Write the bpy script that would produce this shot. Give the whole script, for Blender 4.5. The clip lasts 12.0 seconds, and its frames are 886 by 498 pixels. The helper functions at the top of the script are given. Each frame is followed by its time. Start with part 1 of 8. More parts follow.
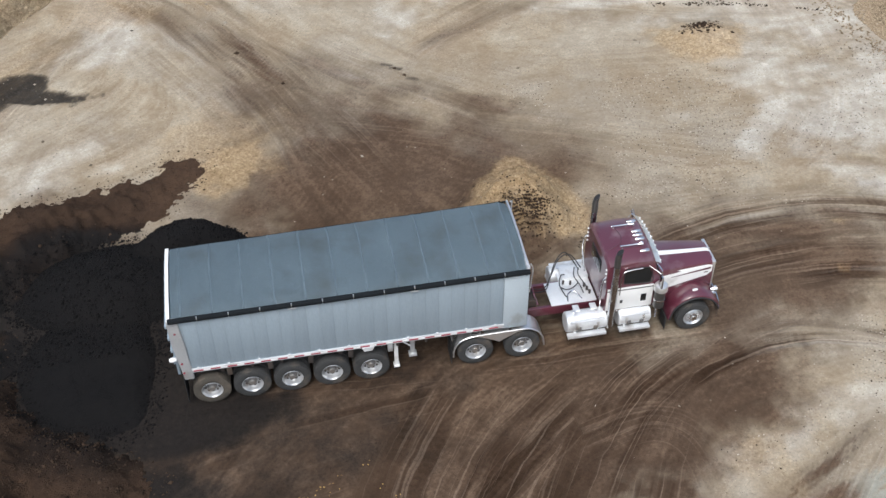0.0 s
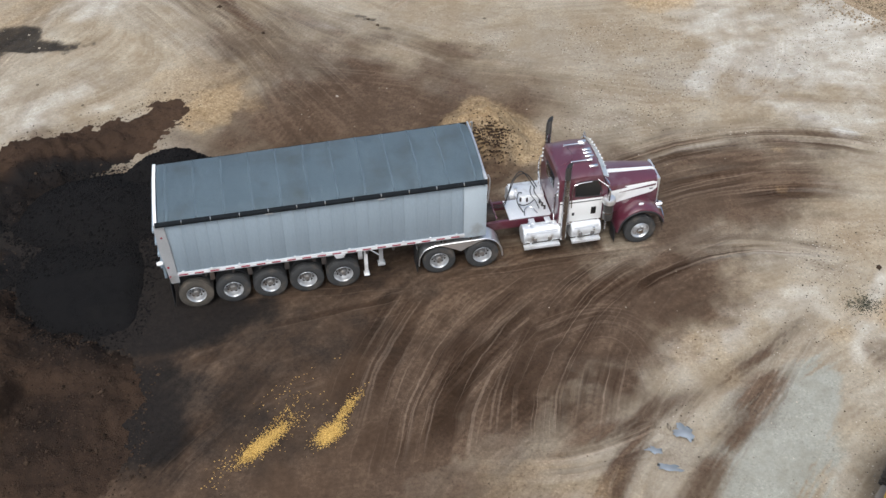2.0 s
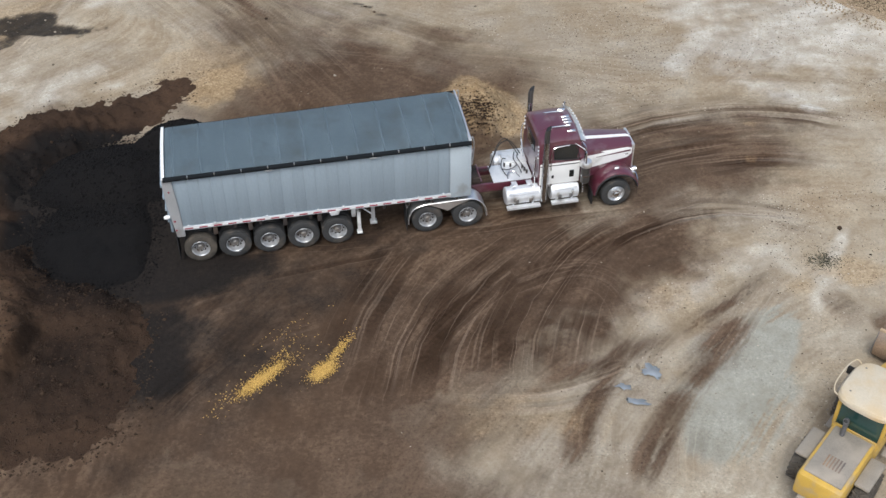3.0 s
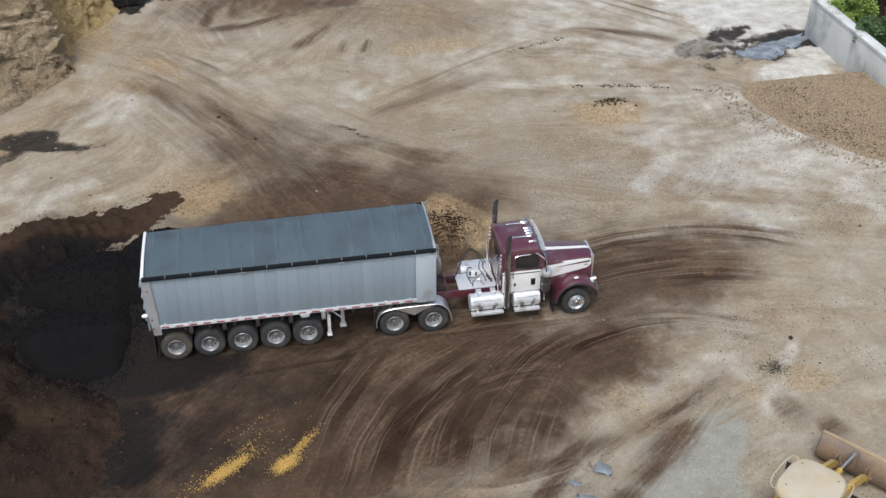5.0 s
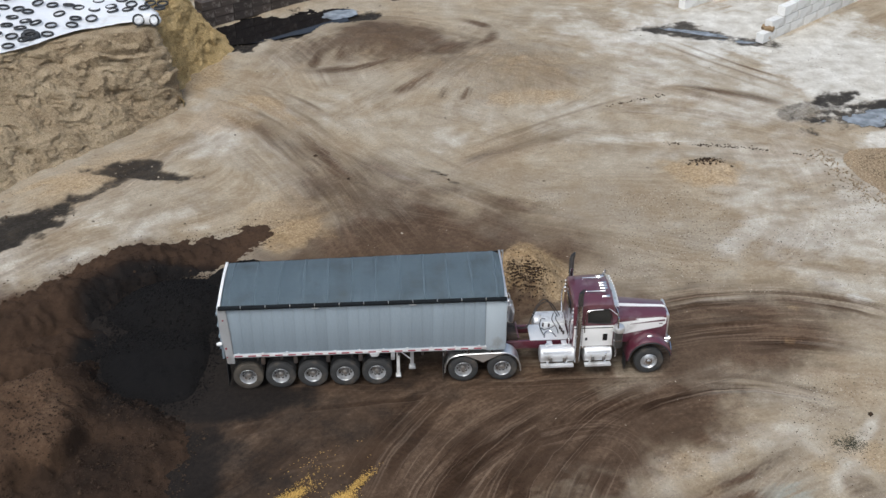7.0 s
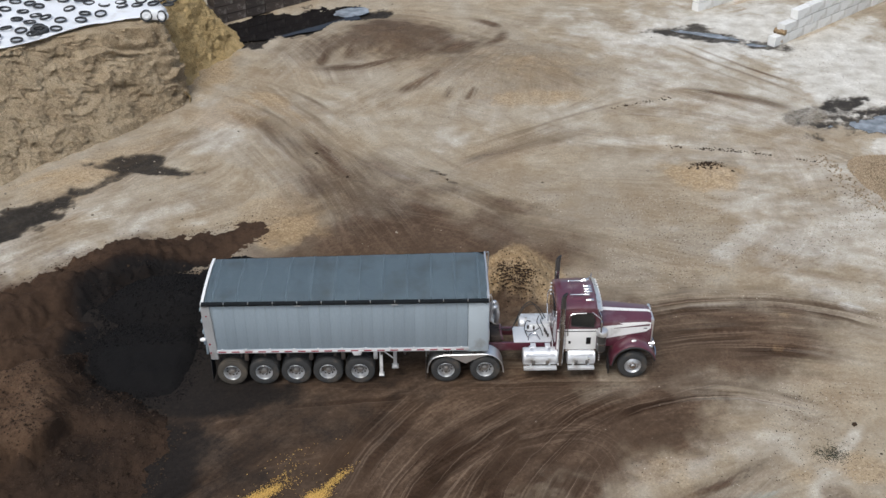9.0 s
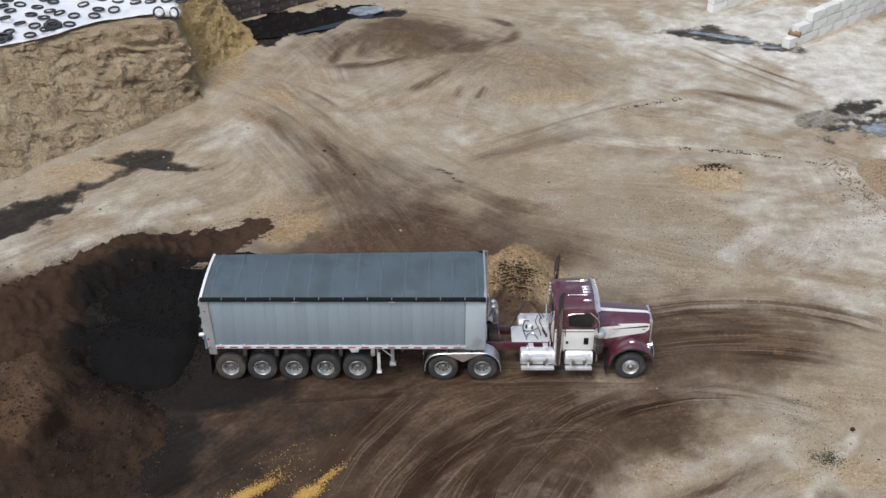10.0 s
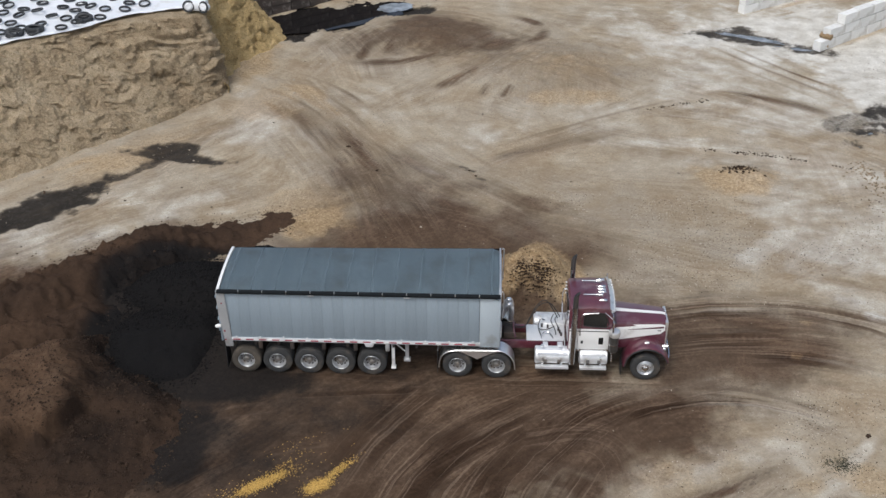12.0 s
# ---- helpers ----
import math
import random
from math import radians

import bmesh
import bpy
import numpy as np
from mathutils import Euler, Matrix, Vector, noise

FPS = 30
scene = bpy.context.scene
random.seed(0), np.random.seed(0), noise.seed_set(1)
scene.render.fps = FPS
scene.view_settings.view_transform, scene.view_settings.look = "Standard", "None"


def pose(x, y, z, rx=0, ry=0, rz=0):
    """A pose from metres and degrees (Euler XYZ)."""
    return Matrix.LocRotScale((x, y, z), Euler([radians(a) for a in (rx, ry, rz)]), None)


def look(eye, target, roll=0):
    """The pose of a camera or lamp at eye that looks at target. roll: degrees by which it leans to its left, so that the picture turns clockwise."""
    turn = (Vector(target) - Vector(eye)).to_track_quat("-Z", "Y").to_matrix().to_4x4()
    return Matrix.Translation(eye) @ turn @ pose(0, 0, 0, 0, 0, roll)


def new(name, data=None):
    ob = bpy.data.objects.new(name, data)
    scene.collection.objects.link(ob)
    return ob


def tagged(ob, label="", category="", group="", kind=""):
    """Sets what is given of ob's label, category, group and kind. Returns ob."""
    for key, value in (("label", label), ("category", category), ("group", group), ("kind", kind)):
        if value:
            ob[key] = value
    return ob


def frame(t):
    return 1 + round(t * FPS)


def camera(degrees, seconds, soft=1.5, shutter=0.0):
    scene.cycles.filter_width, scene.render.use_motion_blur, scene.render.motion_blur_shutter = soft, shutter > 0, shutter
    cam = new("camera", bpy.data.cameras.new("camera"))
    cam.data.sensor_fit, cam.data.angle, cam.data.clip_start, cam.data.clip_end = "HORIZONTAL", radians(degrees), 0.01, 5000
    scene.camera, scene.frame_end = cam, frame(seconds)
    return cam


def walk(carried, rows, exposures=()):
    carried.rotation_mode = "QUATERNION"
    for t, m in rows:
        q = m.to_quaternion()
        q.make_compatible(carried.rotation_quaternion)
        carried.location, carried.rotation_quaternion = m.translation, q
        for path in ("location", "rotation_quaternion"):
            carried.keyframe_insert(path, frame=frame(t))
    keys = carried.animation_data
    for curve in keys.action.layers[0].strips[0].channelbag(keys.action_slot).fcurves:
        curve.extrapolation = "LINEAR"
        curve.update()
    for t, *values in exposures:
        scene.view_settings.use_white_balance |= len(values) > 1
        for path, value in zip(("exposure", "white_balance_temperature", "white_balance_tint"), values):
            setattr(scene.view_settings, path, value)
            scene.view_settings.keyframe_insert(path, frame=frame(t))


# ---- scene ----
# ---- camera: a drone that backs away over the yard, then slides along beside the lorry ----
cam = camera(43.85, 12.0, soft=1.5)


def look_pose(x, y, z, tilt, lean, turn):
    return pose(x, y, z, 0, 0, turn) @ pose(0, 0, 0, tilt) @ pose(0, 0, 0, 0, 0, lean)


PATH = [
    (0.0, 3.538, -21.458, 23.598, 47.173, -0.545, -10.362),
    (0.5, 3.755, -21.745, 23.591, 47.156, -0.560, -10.449),
    (1.0, 3.708, -22.569, 23.461, 47.397, -0.326, -10.798),
    (1.5, 3.709, -23.756, 23.493, 47.357, -0.470, -10.871),
    (2.0, 3.534, -25.306, 23.435, 47.460, -0.369, -11.092),
    (2.5, 3.468, -27.038, 23.454, 47.804, -0.490, -10.920),
    (2.7, 3.458, -27.647, 23.463, 48.069, -0.482, -10.840),
    (4.3, 4.134, -30.657, 23.715, 53.099, -0.092, -10.321),
    (4.5, 4.226, -30.721, 23.711, 53.923, -0.048, -10.396),
    (5.0, 4.560, -30.738, 23.720, 55.805, -0.003, -10.078),
    (5.5, 4.882, -30.808, 23.744, 57.657, -0.042, -8.775),
    (6.0, 5.140, -30.914, 23.815, 58.264, -0.123, -6.564),
    (6.5, 5.466, -31.022, 23.815, 58.315, -0.125, -4.427),
    (8.5, 7.098, -31.103, 23.899, 58.171, -0.171, -1.590),
    (9.0, 7.504, -31.112, 23.939, 58.135, -0.132, -1.024),
    (9.5, 8.016, -31.130, 23.939, 58.119, -0.187, -0.333),
    (10.0, 8.393, -31.170, 23.936, 58.103, -0.181, 0.495),
    (10.5, 8.745, -31.198, 23.958, 58.044, -0.234, 1.590),
    (11.0, 8.937, -31.210, 23.920, 58.055, -0.174, 2.166),
    (11.5, 9.023, -31.227, 23.960, 57.993, -0.159, 2.350),
    (12.0, 9.008, -31.246, 23.921, 58.031, -0.172, 2.597),
]
walk(cam, [(t, look_pose(x, y, z, tilt, lean, turn)) for t, x, y, z, tilt, lean, turn in PATH],
     exposures=[(0.0, 0.76, 6200, 7), (2.5, 0.68, 6200, 7), (4.5, 0.50, 6200, 7), (6.5, 0.44, 6230, 7), (12.0, 0.37, 6300, 8)])

# ---- light: a bright overcast day ----
world = bpy.data.worlds.new("overcast_sky")
scene.world = world
world.use_nodes = True
wn, wl = world.node_tree.nodes, world.node_tree.links
wn.clear()
sky = wn.new("ShaderNodeTexSky")
sky.sky_type = "NISHITA"
sky.sun_disc = False
sky.sun_elevation, sky.sun_rotation = radians(58), radians(205)
sky.dust_density, sky.air_density = 4.0, 1.0
grey = wn.new("ShaderNodeHueSaturation")
grey.inputs["Saturation"].default_value = 0.75
back = wn.new("ShaderNodeBackground")
back.inputs["Strength"].default_value = 0.12
world_out = wn.new("ShaderNodeOutputWorld")
wl.new(sky.outputs[0], grey.inputs["Color"])
wl.new(grey.outputs[0], back.inputs["Color"])
wl.new(back.outputs[0], world_out.inputs["Surface"])
sun = new("sun", bpy.data.lights.new("sun", "SUN"))
sun.data.energy, sun.data.angle, sun.data.color = 1.2, radians(22), (1.0, 0.985, 0.965)
sun.matrix_world = look((-12, -28, 49), (0, 0, 0))
scene.view_settings.exposure = 0.45


# ---- materials ----
def nodes_of(name):
    m = bpy.data.materials.new(name)
    m.use_nodes = True
    nt = m.node_tree
    return m, nt.nodes, nt.links, nt.nodes["Principled BSDF"]


def ramp(n, stops):
    r = n.new("ShaderNodeValToRGB")
    while len(r.color_ramp.elements) < len(stops):
        r.color_ramp.elements.new(0.5)
    for e, (p, c) in zip(r.color_ramp.elements, stops):
        e.position, e.color = p, (*c, 1)
    return r


def tint(c, k):
    return tuple(min(1.0, v * k) for v in c)


def surface(name, color, rough=0.6, metal=0.0, fine=40.0, coarse=2.0, spread=0.18, bump=0.0, bump_scale=60.0,
            dirt_or_sheen=None, dirt_or_sheen_amount=0.0, dirt_or_sheen_scale=1.2, coat=0.0, each=0.0, stretch=(1, 1, 1), rough_spread=0.15):
    """A weathered surface: a base colour with fine grain and coarse blotches, patches of dirt or painted sheen, and
    fine relief.
    """
    m, n, l, b = nodes_of(name)
    tc = n.new("ShaderNodeTexCoord")
    mp = n.new("ShaderNodeMapping")
    mp.inputs["Scale"].default_value = stretch
    l.new(tc.outputs["Object"], mp.inputs["Vector"])

    def noise_at(scale, detail=5.0):
        t = n.new("ShaderNodeTexNoise")
        t.inputs["Scale"].default_value, t.inputs["Detail"].default_value = scale, detail
        l.new(mp.outputs[0], t.inputs["Vector"])
        return t

    a, c = noise_at(fine), noise_at(coarse)
    add = n.new("ShaderNodeMath")
    add.operation = "ADD"
    l.new(a.outputs["Fac"], add.inputs[0])
    l.new(c.outputs["Fac"], add.inputs[1])
    half = n.new("ShaderNodeMath")
    half.operation = "MULTIPLY"
    half.inputs[1].default_value = 0.5
    l.new(add.outputs[0], half.inputs[0])
    r = ramp(n, [(0.3, tint(color, 1 - spread)), (0.7, tint(color, 1 + spread))])
    l.new(half.outputs[0], r.inputs[0])
    out = r.outputs[0]
    if dirt_or_sheen is not None:
        d = noise_at(dirt_or_sheen_scale, 8.0)
        dr = ramp(n, [(0.62 - 0.35 * dirt_or_sheen_amount, (0, 0, 0)), (0.85 - 0.25 * dirt_or_sheen_amount, (1, 1, 1))])
        l.new(d.outputs["Fac"], dr.inputs[0])
        mx = n.new("ShaderNodeMixRGB")
        mx.inputs["Color2"].default_value = (*dirt_or_sheen, 1)
        l.new(dr.outputs[0], mx.inputs["Fac"])
        l.new(out, mx.inputs["Color1"])
        out = mx.outputs[0]
    if each:
        info = n.new("ShaderNodeObjectInfo")
        er = ramp(n, [(0.0, (1 - each,) * 3), (1.0, (1 + each,) * 3)])
        l.new(info.outputs["Random"], er.inputs[0])
        mul = n.new("ShaderNodeMixRGB")
        mul.blend_type = "MULTIPLY"
        mul.inputs["Fac"].default_value = 1.0
        l.new(out, mul.inputs["Color1"])
        l.new(er.outputs[0], mul.inputs["Color2"])
        out = mul.outputs[0]
    l.new(out, b.inputs["Base Color"])
    rr = n.new("ShaderNodeMapRange")
    rr.inputs["To Min"].default_value, rr.inputs["To Max"].default_value = max(0.02, rough - rough_spread), min(1, rough + rough_spread)
    l.new(c.outputs["Fac"], rr.inputs["Value"])
    l.new(rr.outputs[0], b.inputs["Roughness"])
    b.inputs["Metallic"].default_value = metal
    b.inputs["Coat Weight"].default_value = coat
    b.inputs["Coat Roughness"].default_value = 0.08
    if bump:
        bt = noise_at(bump_scale, 6.0)
        bp = n.new("ShaderNodeBump")
        bp.inputs["Strength"].default_value, bp.inputs["Distance"].default_value = 1.0, bump
        l.new(bt.outputs["Fac"], bp.inputs["Height"])
        l.new(bp.outputs[0], b.inputs["Normal"])
    return m


DUST = (0.2, 0.16, 0.12)
MUD = (0.085, 0.058, 0.042)
M = dict(
    # maroon: the mauve patches paint the overcast sky's hazy reflection into the colour
    maroon=surface("maroon_paint", (0.088, 0.0165, 0.030), 0.38, 0.0, 60, 1.5, 0.12, coat=1.0, dirt_or_sheen=(0.19, 0.135, 0.145), dirt_or_sheen_amount=0.26),
    cream=surface("white_paint", (0.76, 0.755, 0.74), 0.4, 0.0, 60, 1.5, 0.07, coat=0.3, dirt_or_sheen=DUST, dirt_or_sheen_amount=0.12),
    chrome=surface("chrome", (0.75, 0.75, 0.76), 0.16, 1.0, 50, 3, 0.06, dirt_or_sheen=DUST, dirt_or_sheen_amount=0.05, rough_spread=0.08),
    stack=surface("dull_chrome", (0.55, 0.55, 0.555), 0.24, 1.0, 50, 3, 0.12, dirt_or_sheen=(0.12, 0.105, 0.09), dirt_or_sheen_amount=0.1),
    polished=surface("polished_aluminium", (0.80, 0.80, 0.80), 0.32, 0.85, 30, 2, 0.08, dirt_or_sheen=DUST, dirt_or_sheen_amount=0.1),
    bright=surface("bright_aluminium", (0.76, 0.77, 0.78), 0.40, 0.45, 30, 2, 0.10, dirt_or_sheen=DUST, dirt_or_sheen_amount=0.1),
    panel=surface("bright_panel", (0.49, 0.56, 0.61), 0.45, 0.25, 30, 1.5, 0.07, dirt_or_sheen=DUST, dirt_or_sheen_amount=0.1),
    sheet=surface("aluminium_sheet", (0.325, 0.392, 0.448), 0.5, 0.35, 30, 1.2, 0.1, bump=0.0008, bump_scale=5, dirt_or_sheen=(0.24, 0.23, 0.22), dirt_or_sheen_amount=0.2, dirt_or_sheen_scale=0.8, each=0.05, stretch=(1, 1, 0.25)),
    rail=surface("white_rail", (0.62, 0.63, 0.64), 0.5, 0.2, 30, 2, 0.08, dirt_or_sheen=DUST, dirt_or_sheen_amount=0.15),
    post=surface("aluminium_post", (0.55, 0.56, 0.57), 0.45, 0.5, 30, 2, 0.1, dirt_or_sheen=DUST, dirt_or_sheen_amount=0.15),
    tarp=surface("blue_grey_tarp", (0.172, 0.228, 0.265), 0.45, 0.0, 35, 0.8, 0.12, bump=0.012, bump_scale=5.0, dirt_or_sheen=(0.13, 0.155, 0.165), dirt_or_sheen_amount=0.35, dirt_or_sheen_scale=0.9),
    black=surface("black_rubber", (0.018, 0.018, 0.019), 0.65, 0.0, 50, 4, 0.3, bump=0.002),
    tyre=surface("tyre_rubber", (0.034, 0.034, 0.034), 0.8, 0.0, 40, 5, 0.25, bump=0.003, dirt_or_sheen=(0.09, 0.075, 0.06), dirt_or_sheen_amount=0.35, dirt_or_sheen_scale=3),
    mudtyre=surface("muddy_tyre", (0.06, 0.052, 0.042), 0.85, 0.0, 40, 5, 0.25, bump=0.003, dirt_or_sheen=(0.11, 0.09, 0.07), dirt_or_sheen_amount=0.5, dirt_or_sheen_scale=3),
    rim=surface("alloy_rim", (0.56, 0.57, 0.58), 0.38, 0.75, 30, 6, 0.12, dirt_or_sheen=DUST, dirt_or_sheen_amount=0.25, dirt_or_sheen_scale=4),
    hub=surface("dusty_hub", (0.20, 0.195, 0.19), 0.5, 0.4, 30, 6, 0.2, dirt_or_sheen=DUST, dirt_or_sheen_amount=0.4, dirt_or_sheen_scale=6),
    chassis=surface("dirty_chassis", (0.045, 0.036, 0.032), 0.75, 0.1, 40, 3, 0.3, dirt_or_sheen=MUD, dirt_or_sheen_amount=0.4),
    smoked=surface("smoked_metal", (0.10, 0.095, 0.09), 0.4, 0.6, 90, 4, 0.35, dirt_or_sheen=DUST, dirt_or_sheen_amount=0.1),
    red=surface("red_reflector", (0.30, 0.035, 0.055), 0.3, 0.0, 60, 6, 0.1),
    white=surface("white_reflector", (0.75, 0.75, 0.74), 0.3, 0.0, 60, 6, 0.08, dirt_or_sheen=DUST, dirt_or_sheen_amount=0.15),
    lens=surface("clear_lens", (0.8, 0.8, 0.8), 0.12, 0.2, 60, 6, 0.05, coat=0.6),
    glass=surface("dark_cab_glass", (0.012, 0.014, 0.015), 0.07, 0.0, 20, 2, 0.2, coat=0.5, rough_spread=0.03),
    seat=surface("dark_upholstery", (0.05, 0.045, 0.05), 0.8, 0.0, 60, 4, 0.2),
)

M["maroon"].node_tree.nodes["Principled BSDF"].inputs["Coat IOR"].default_value = 1.65


# ---- building helpers ----
def part(name, bm, material, parent=None, label="", smooth=True):
    me = bpy.data.meshes.new(name)
    bm.normal_update()
    bm.to_mesh(me)
    bm.free()
    me.materials.append(material)
    if smooth:
        for p in me.polygons:
            p.use_smooth = True
        me.set_sharp_from_angle(angle=radians(34))
    ob = new(name, me)
    ob.parent = parent
    if label:
        ob["label"] = label
    return ob


def thing(name, label, category, group="", at=None):
    ob = tagged(new(name), label, category, group)
    ob.matrix_world = at if at is not None else Matrix()
    return ob


def box(bm, x0, x1, y0, y1, z0, z1, bevel=0.0, m=None):
    r = bmesh.ops.create_cube(bm, size=1)
    vs = r["verts"]
    for v in vs:
        v.co = Vector((x0 + (v.co.x + 0.5) * (x1 - x0), y0 + (v.co.y + 0.5) * (y1 - y0), z0 + (v.co.z + 0.5) * (z1 - z0)))
    if bevel:
        es = list({e for v in vs for e in v.link_edges})
        r2 = bmesh.ops.bevel(bm, geom=es, offset=bevel, segments=2, affect="EDGES", profile=0.5)
        vs = list({v for f in r2["faces"] for v in f.verts} | {v for v in vs if v.is_valid})
    if m is not None:
        bmesh.ops.transform(bm, matrix=m, verts=vs)
    return bm


def boxes(*rows, bevel=0.01):
    bm = bmesh.new()
    for r in rows:
        box(bm, *r, bevel=bevel)
    return bm


def lathe(bm, profile, origin, axis, seg=28, closed=False):
    """Turns a profile of (along, radius) round an axis through origin."""
    axis = Vector(axis).normalized()
    u = axis.orthogonal().normalized()
    w = axis.cross(u)
    o = Vector(origin)
    rings = []
    for a, r in profile:
        if r < 1e-5:
            rings.append([bm.verts.new(o + axis * a)])
        else:
            rings.append([bm.verts.new(o + axis * a + (u * math.cos(2 * math.pi * k / seg) + w * math.sin(2 * math.pi * k / seg)) * r) for k in range(seg)])
    pairs = list(zip(rings, rings[1:]))
    if closed:
        pairs.append((rings[-1], rings[0]))
    for p, q in pairs:
        for k in range(seg):
            k2 = (k + 1) % seg
            if len(p) == 1 and len(q) == 1:
                continue
            if len(p) == 1:
                bm.faces.new((p[0], q[k2], q[k]))
            elif len(q) == 1:
                bm.faces.new((p[k], p[k2], q[0]))
            else:
                bm.faces.new((p[k], p[k2], q[k2], q[k]))
    bmesh.ops.recalc_face_normals(bm, faces=bm.faces[:])
    return bm


def rod(bm, a, b, r, seg=12, r2=None):
    a, b = Vector(a), Vector(b)
    d = (b - a).length
    return lathe(bm, [(0, 0), (0, r), (d, r if r2 is None else r2), (d, 0)], a, b - a, seg)


def tube(bm, pts, r, seg=8):
    """A round pipe along a smooth line through the points."""
    pts = [Vector(p) for p in pts]
    line = []
    for i in range(len(pts) - 1):
        p0, p1, p2, p3 = pts[max(i - 1, 0)], pts[i], pts[i + 1], pts[min(i + 2, len(pts) - 1)]
        for k in range(6):
            t = k / 6
            line.append(0.5 * (2 * p1 + (p2 - p0) * t + (2 * p0 - 5 * p1 + 4 * p2 - p3) * t * t + (3 * p1 - p0 - 3 * p2 + p3) * t ** 3))
    line.append(pts[-1])
    rings = []
    up = Vector((0.13, 0.31, 0.94))
    for i, p in enumerate(line):
        d = (line[min(i + 1, len(line) - 1)] - line[max(i - 1, 0)]).normalized()
        u = d.cross(up)
        u = u.normalized() if u.length > 1e-4 else d.orthogonal().normalized()
        w = d.cross(u)
        rings.append([bm.verts.new(p + (u * math.cos(2 * math.pi * k / seg) + w * math.sin(2 * math.pi * k / seg)) * r) for k in range(seg)])
    for p, q in zip(rings, rings[1:]):
        for k in range(seg):
            bm.faces.new((p[k], p[(k + 1) % seg], q[(k + 1) % seg], q[k]))
    bm.faces.new(rings[0])
    bm.faces.new(rings[-1][::-1])
    bmesh.ops.recalc_face_normals(bm, faces=bm.faces[:])
    return bm


def loft(bm, sections, cap=True, wrap=True):
    """Skins closed sections that have equal numbers of points."""
    rings = [[bm.verts.new(p) for p in s] for s in sections]
    n = len(rings[0])
    for p, q in zip(rings, rings[1:]):
        for k in range(n if wrap else n - 1):
            bm.faces.new((p[k], p[(k + 1) % n], q[(k + 1) % n], q[k]))
    if cap:
        bm.faces.new(rings[0])
        bm.faces.new(rings[-1][::-1])
    bmesh.ops.recalc_face_normals(bm, faces=bm.faces[:])
    return bm


def smooth01(v):
    v = np.clip(v, 0, 1)
    return v * v * (3 - 2 * v)


def value_noise(x, y, scale, seed):
    """Smooth noise from -1 to 1 on arrays of places."""
    rng = np.random.RandomState(seed)
    table = rng.rand(256, 256) * 2 - 1
    u, w = x / scale, y / scale
    i, j = np.floor(u).astype(int), np.floor(w).astype(int)
    a, b = smooth01(u - i), smooth01(w - j)
    g = lambda p, q: table[(i + p) % 256, (j + q) % 256]
    return (g(0, 0) * (1 - a) + g(1, 0) * a) * (1 - b) + (g(0, 1) * (1 - a) + g(1, 1) * a) * b


def rough_noise(x, y, scale, seed, octaves=4, gain=0.5):
    s, k = 0, 1.0
    for o in range(octaves):
        s = s + k * value_noise(x, y, scale / 2 ** o, seed + o * 17)
        k *= gain
    return s


def sheet_mesh(name, px, py, pz, keep=None):
    """A mesh from a grid of places; keep says which corners may carry faces."""
    ny, nx = px.shape
    me = bpy.data.meshes.new(name)
    idx = np.arange(ny * nx).reshape(ny, nx)
    quads = np.stack([idx[:-1, :-1], idx[:-1, 1:], idx[1:, 1:], idx[1:, :-1]], -1).reshape(-1, 4)
    co = np.stack([px, py, pz], -1).reshape(-1, 3)
    if keep is not None:
        ok = keep.reshape(-1)
        quads = quads[ok[quads].any(1)]
        used = np.unique(quads)
        remap = np.zeros(len(co), int)
        remap[used] = np.arange(len(used))
        co, quads = co[used], remap[quads]
    me.vertices.add(len(co))
    me.vertices.foreach_set("co", co.astype(np.float32).ravel())
    me.loops.add(quads.size)
    me.loops.foreach_set("vertex_index", quads.astype(np.int32).ravel())
    me.polygons.add(len(quads))
    me.polygons.foreach_set("loop_start", np.arange(0, quads.size, 4, dtype=np.int32))
    me.polygons.foreach_set("use_smooth", np.ones(len(quads), bool))
    me.update(calc_edges=True)
    me.validate()
    return me


# ---- ground: packed earth of a farm yard, with compost stains, chalky dust and wheel tracks ----
def spread_axis(a, b, step, far):
    inner = np.arange(a, b + step / 2, step)
    out = np.array([0.5, 1.5, 3, 6, 12, 25, 50, 110, 240, far])
    return np.concatenate([a - out[::-1], inner, b + out])


CELL = 0.09
GX, GY = np.meshgrid(spread_axis(-17, 41, CELL, 700), spread_axis(-16, 43, CELL, 700))


WARP_X = rough_noise(GX, GY, 5.0, 201, 6, 0.6)
WARP_Y = rough_noise(GX, GY, 5.0, 231, 6, 0.6)


def blobs(rows, seed, ragged=0.5, soft=1.1):
    """Cloudy uneven patches: centre, half sizes, turn in degrees, strength."""
    s = np.zeros_like(GX)
    own = rough_noise(GX, GY, 2.2, seed, 6, 0.65)
    for cx, cy, rx, ry, turn, k in rows:
        c, d = math.cos(radians(turn)), math.sin(radians(turn))
        reach = min(1.0, 0.35 * min(rx, ry))
        x, y = GX - cx + WARP_X * reach, GY - cy + WARP_Y * reach
        u, w = (x * c + y * d) / rx, (-x * d + y * c) / ry
        r = np.sqrt(u * u + w * w) + ragged * 0.5 * own
        s = np.maximum(s, k * smooth01((1 + soft / 2 - r) / soft))
    return s


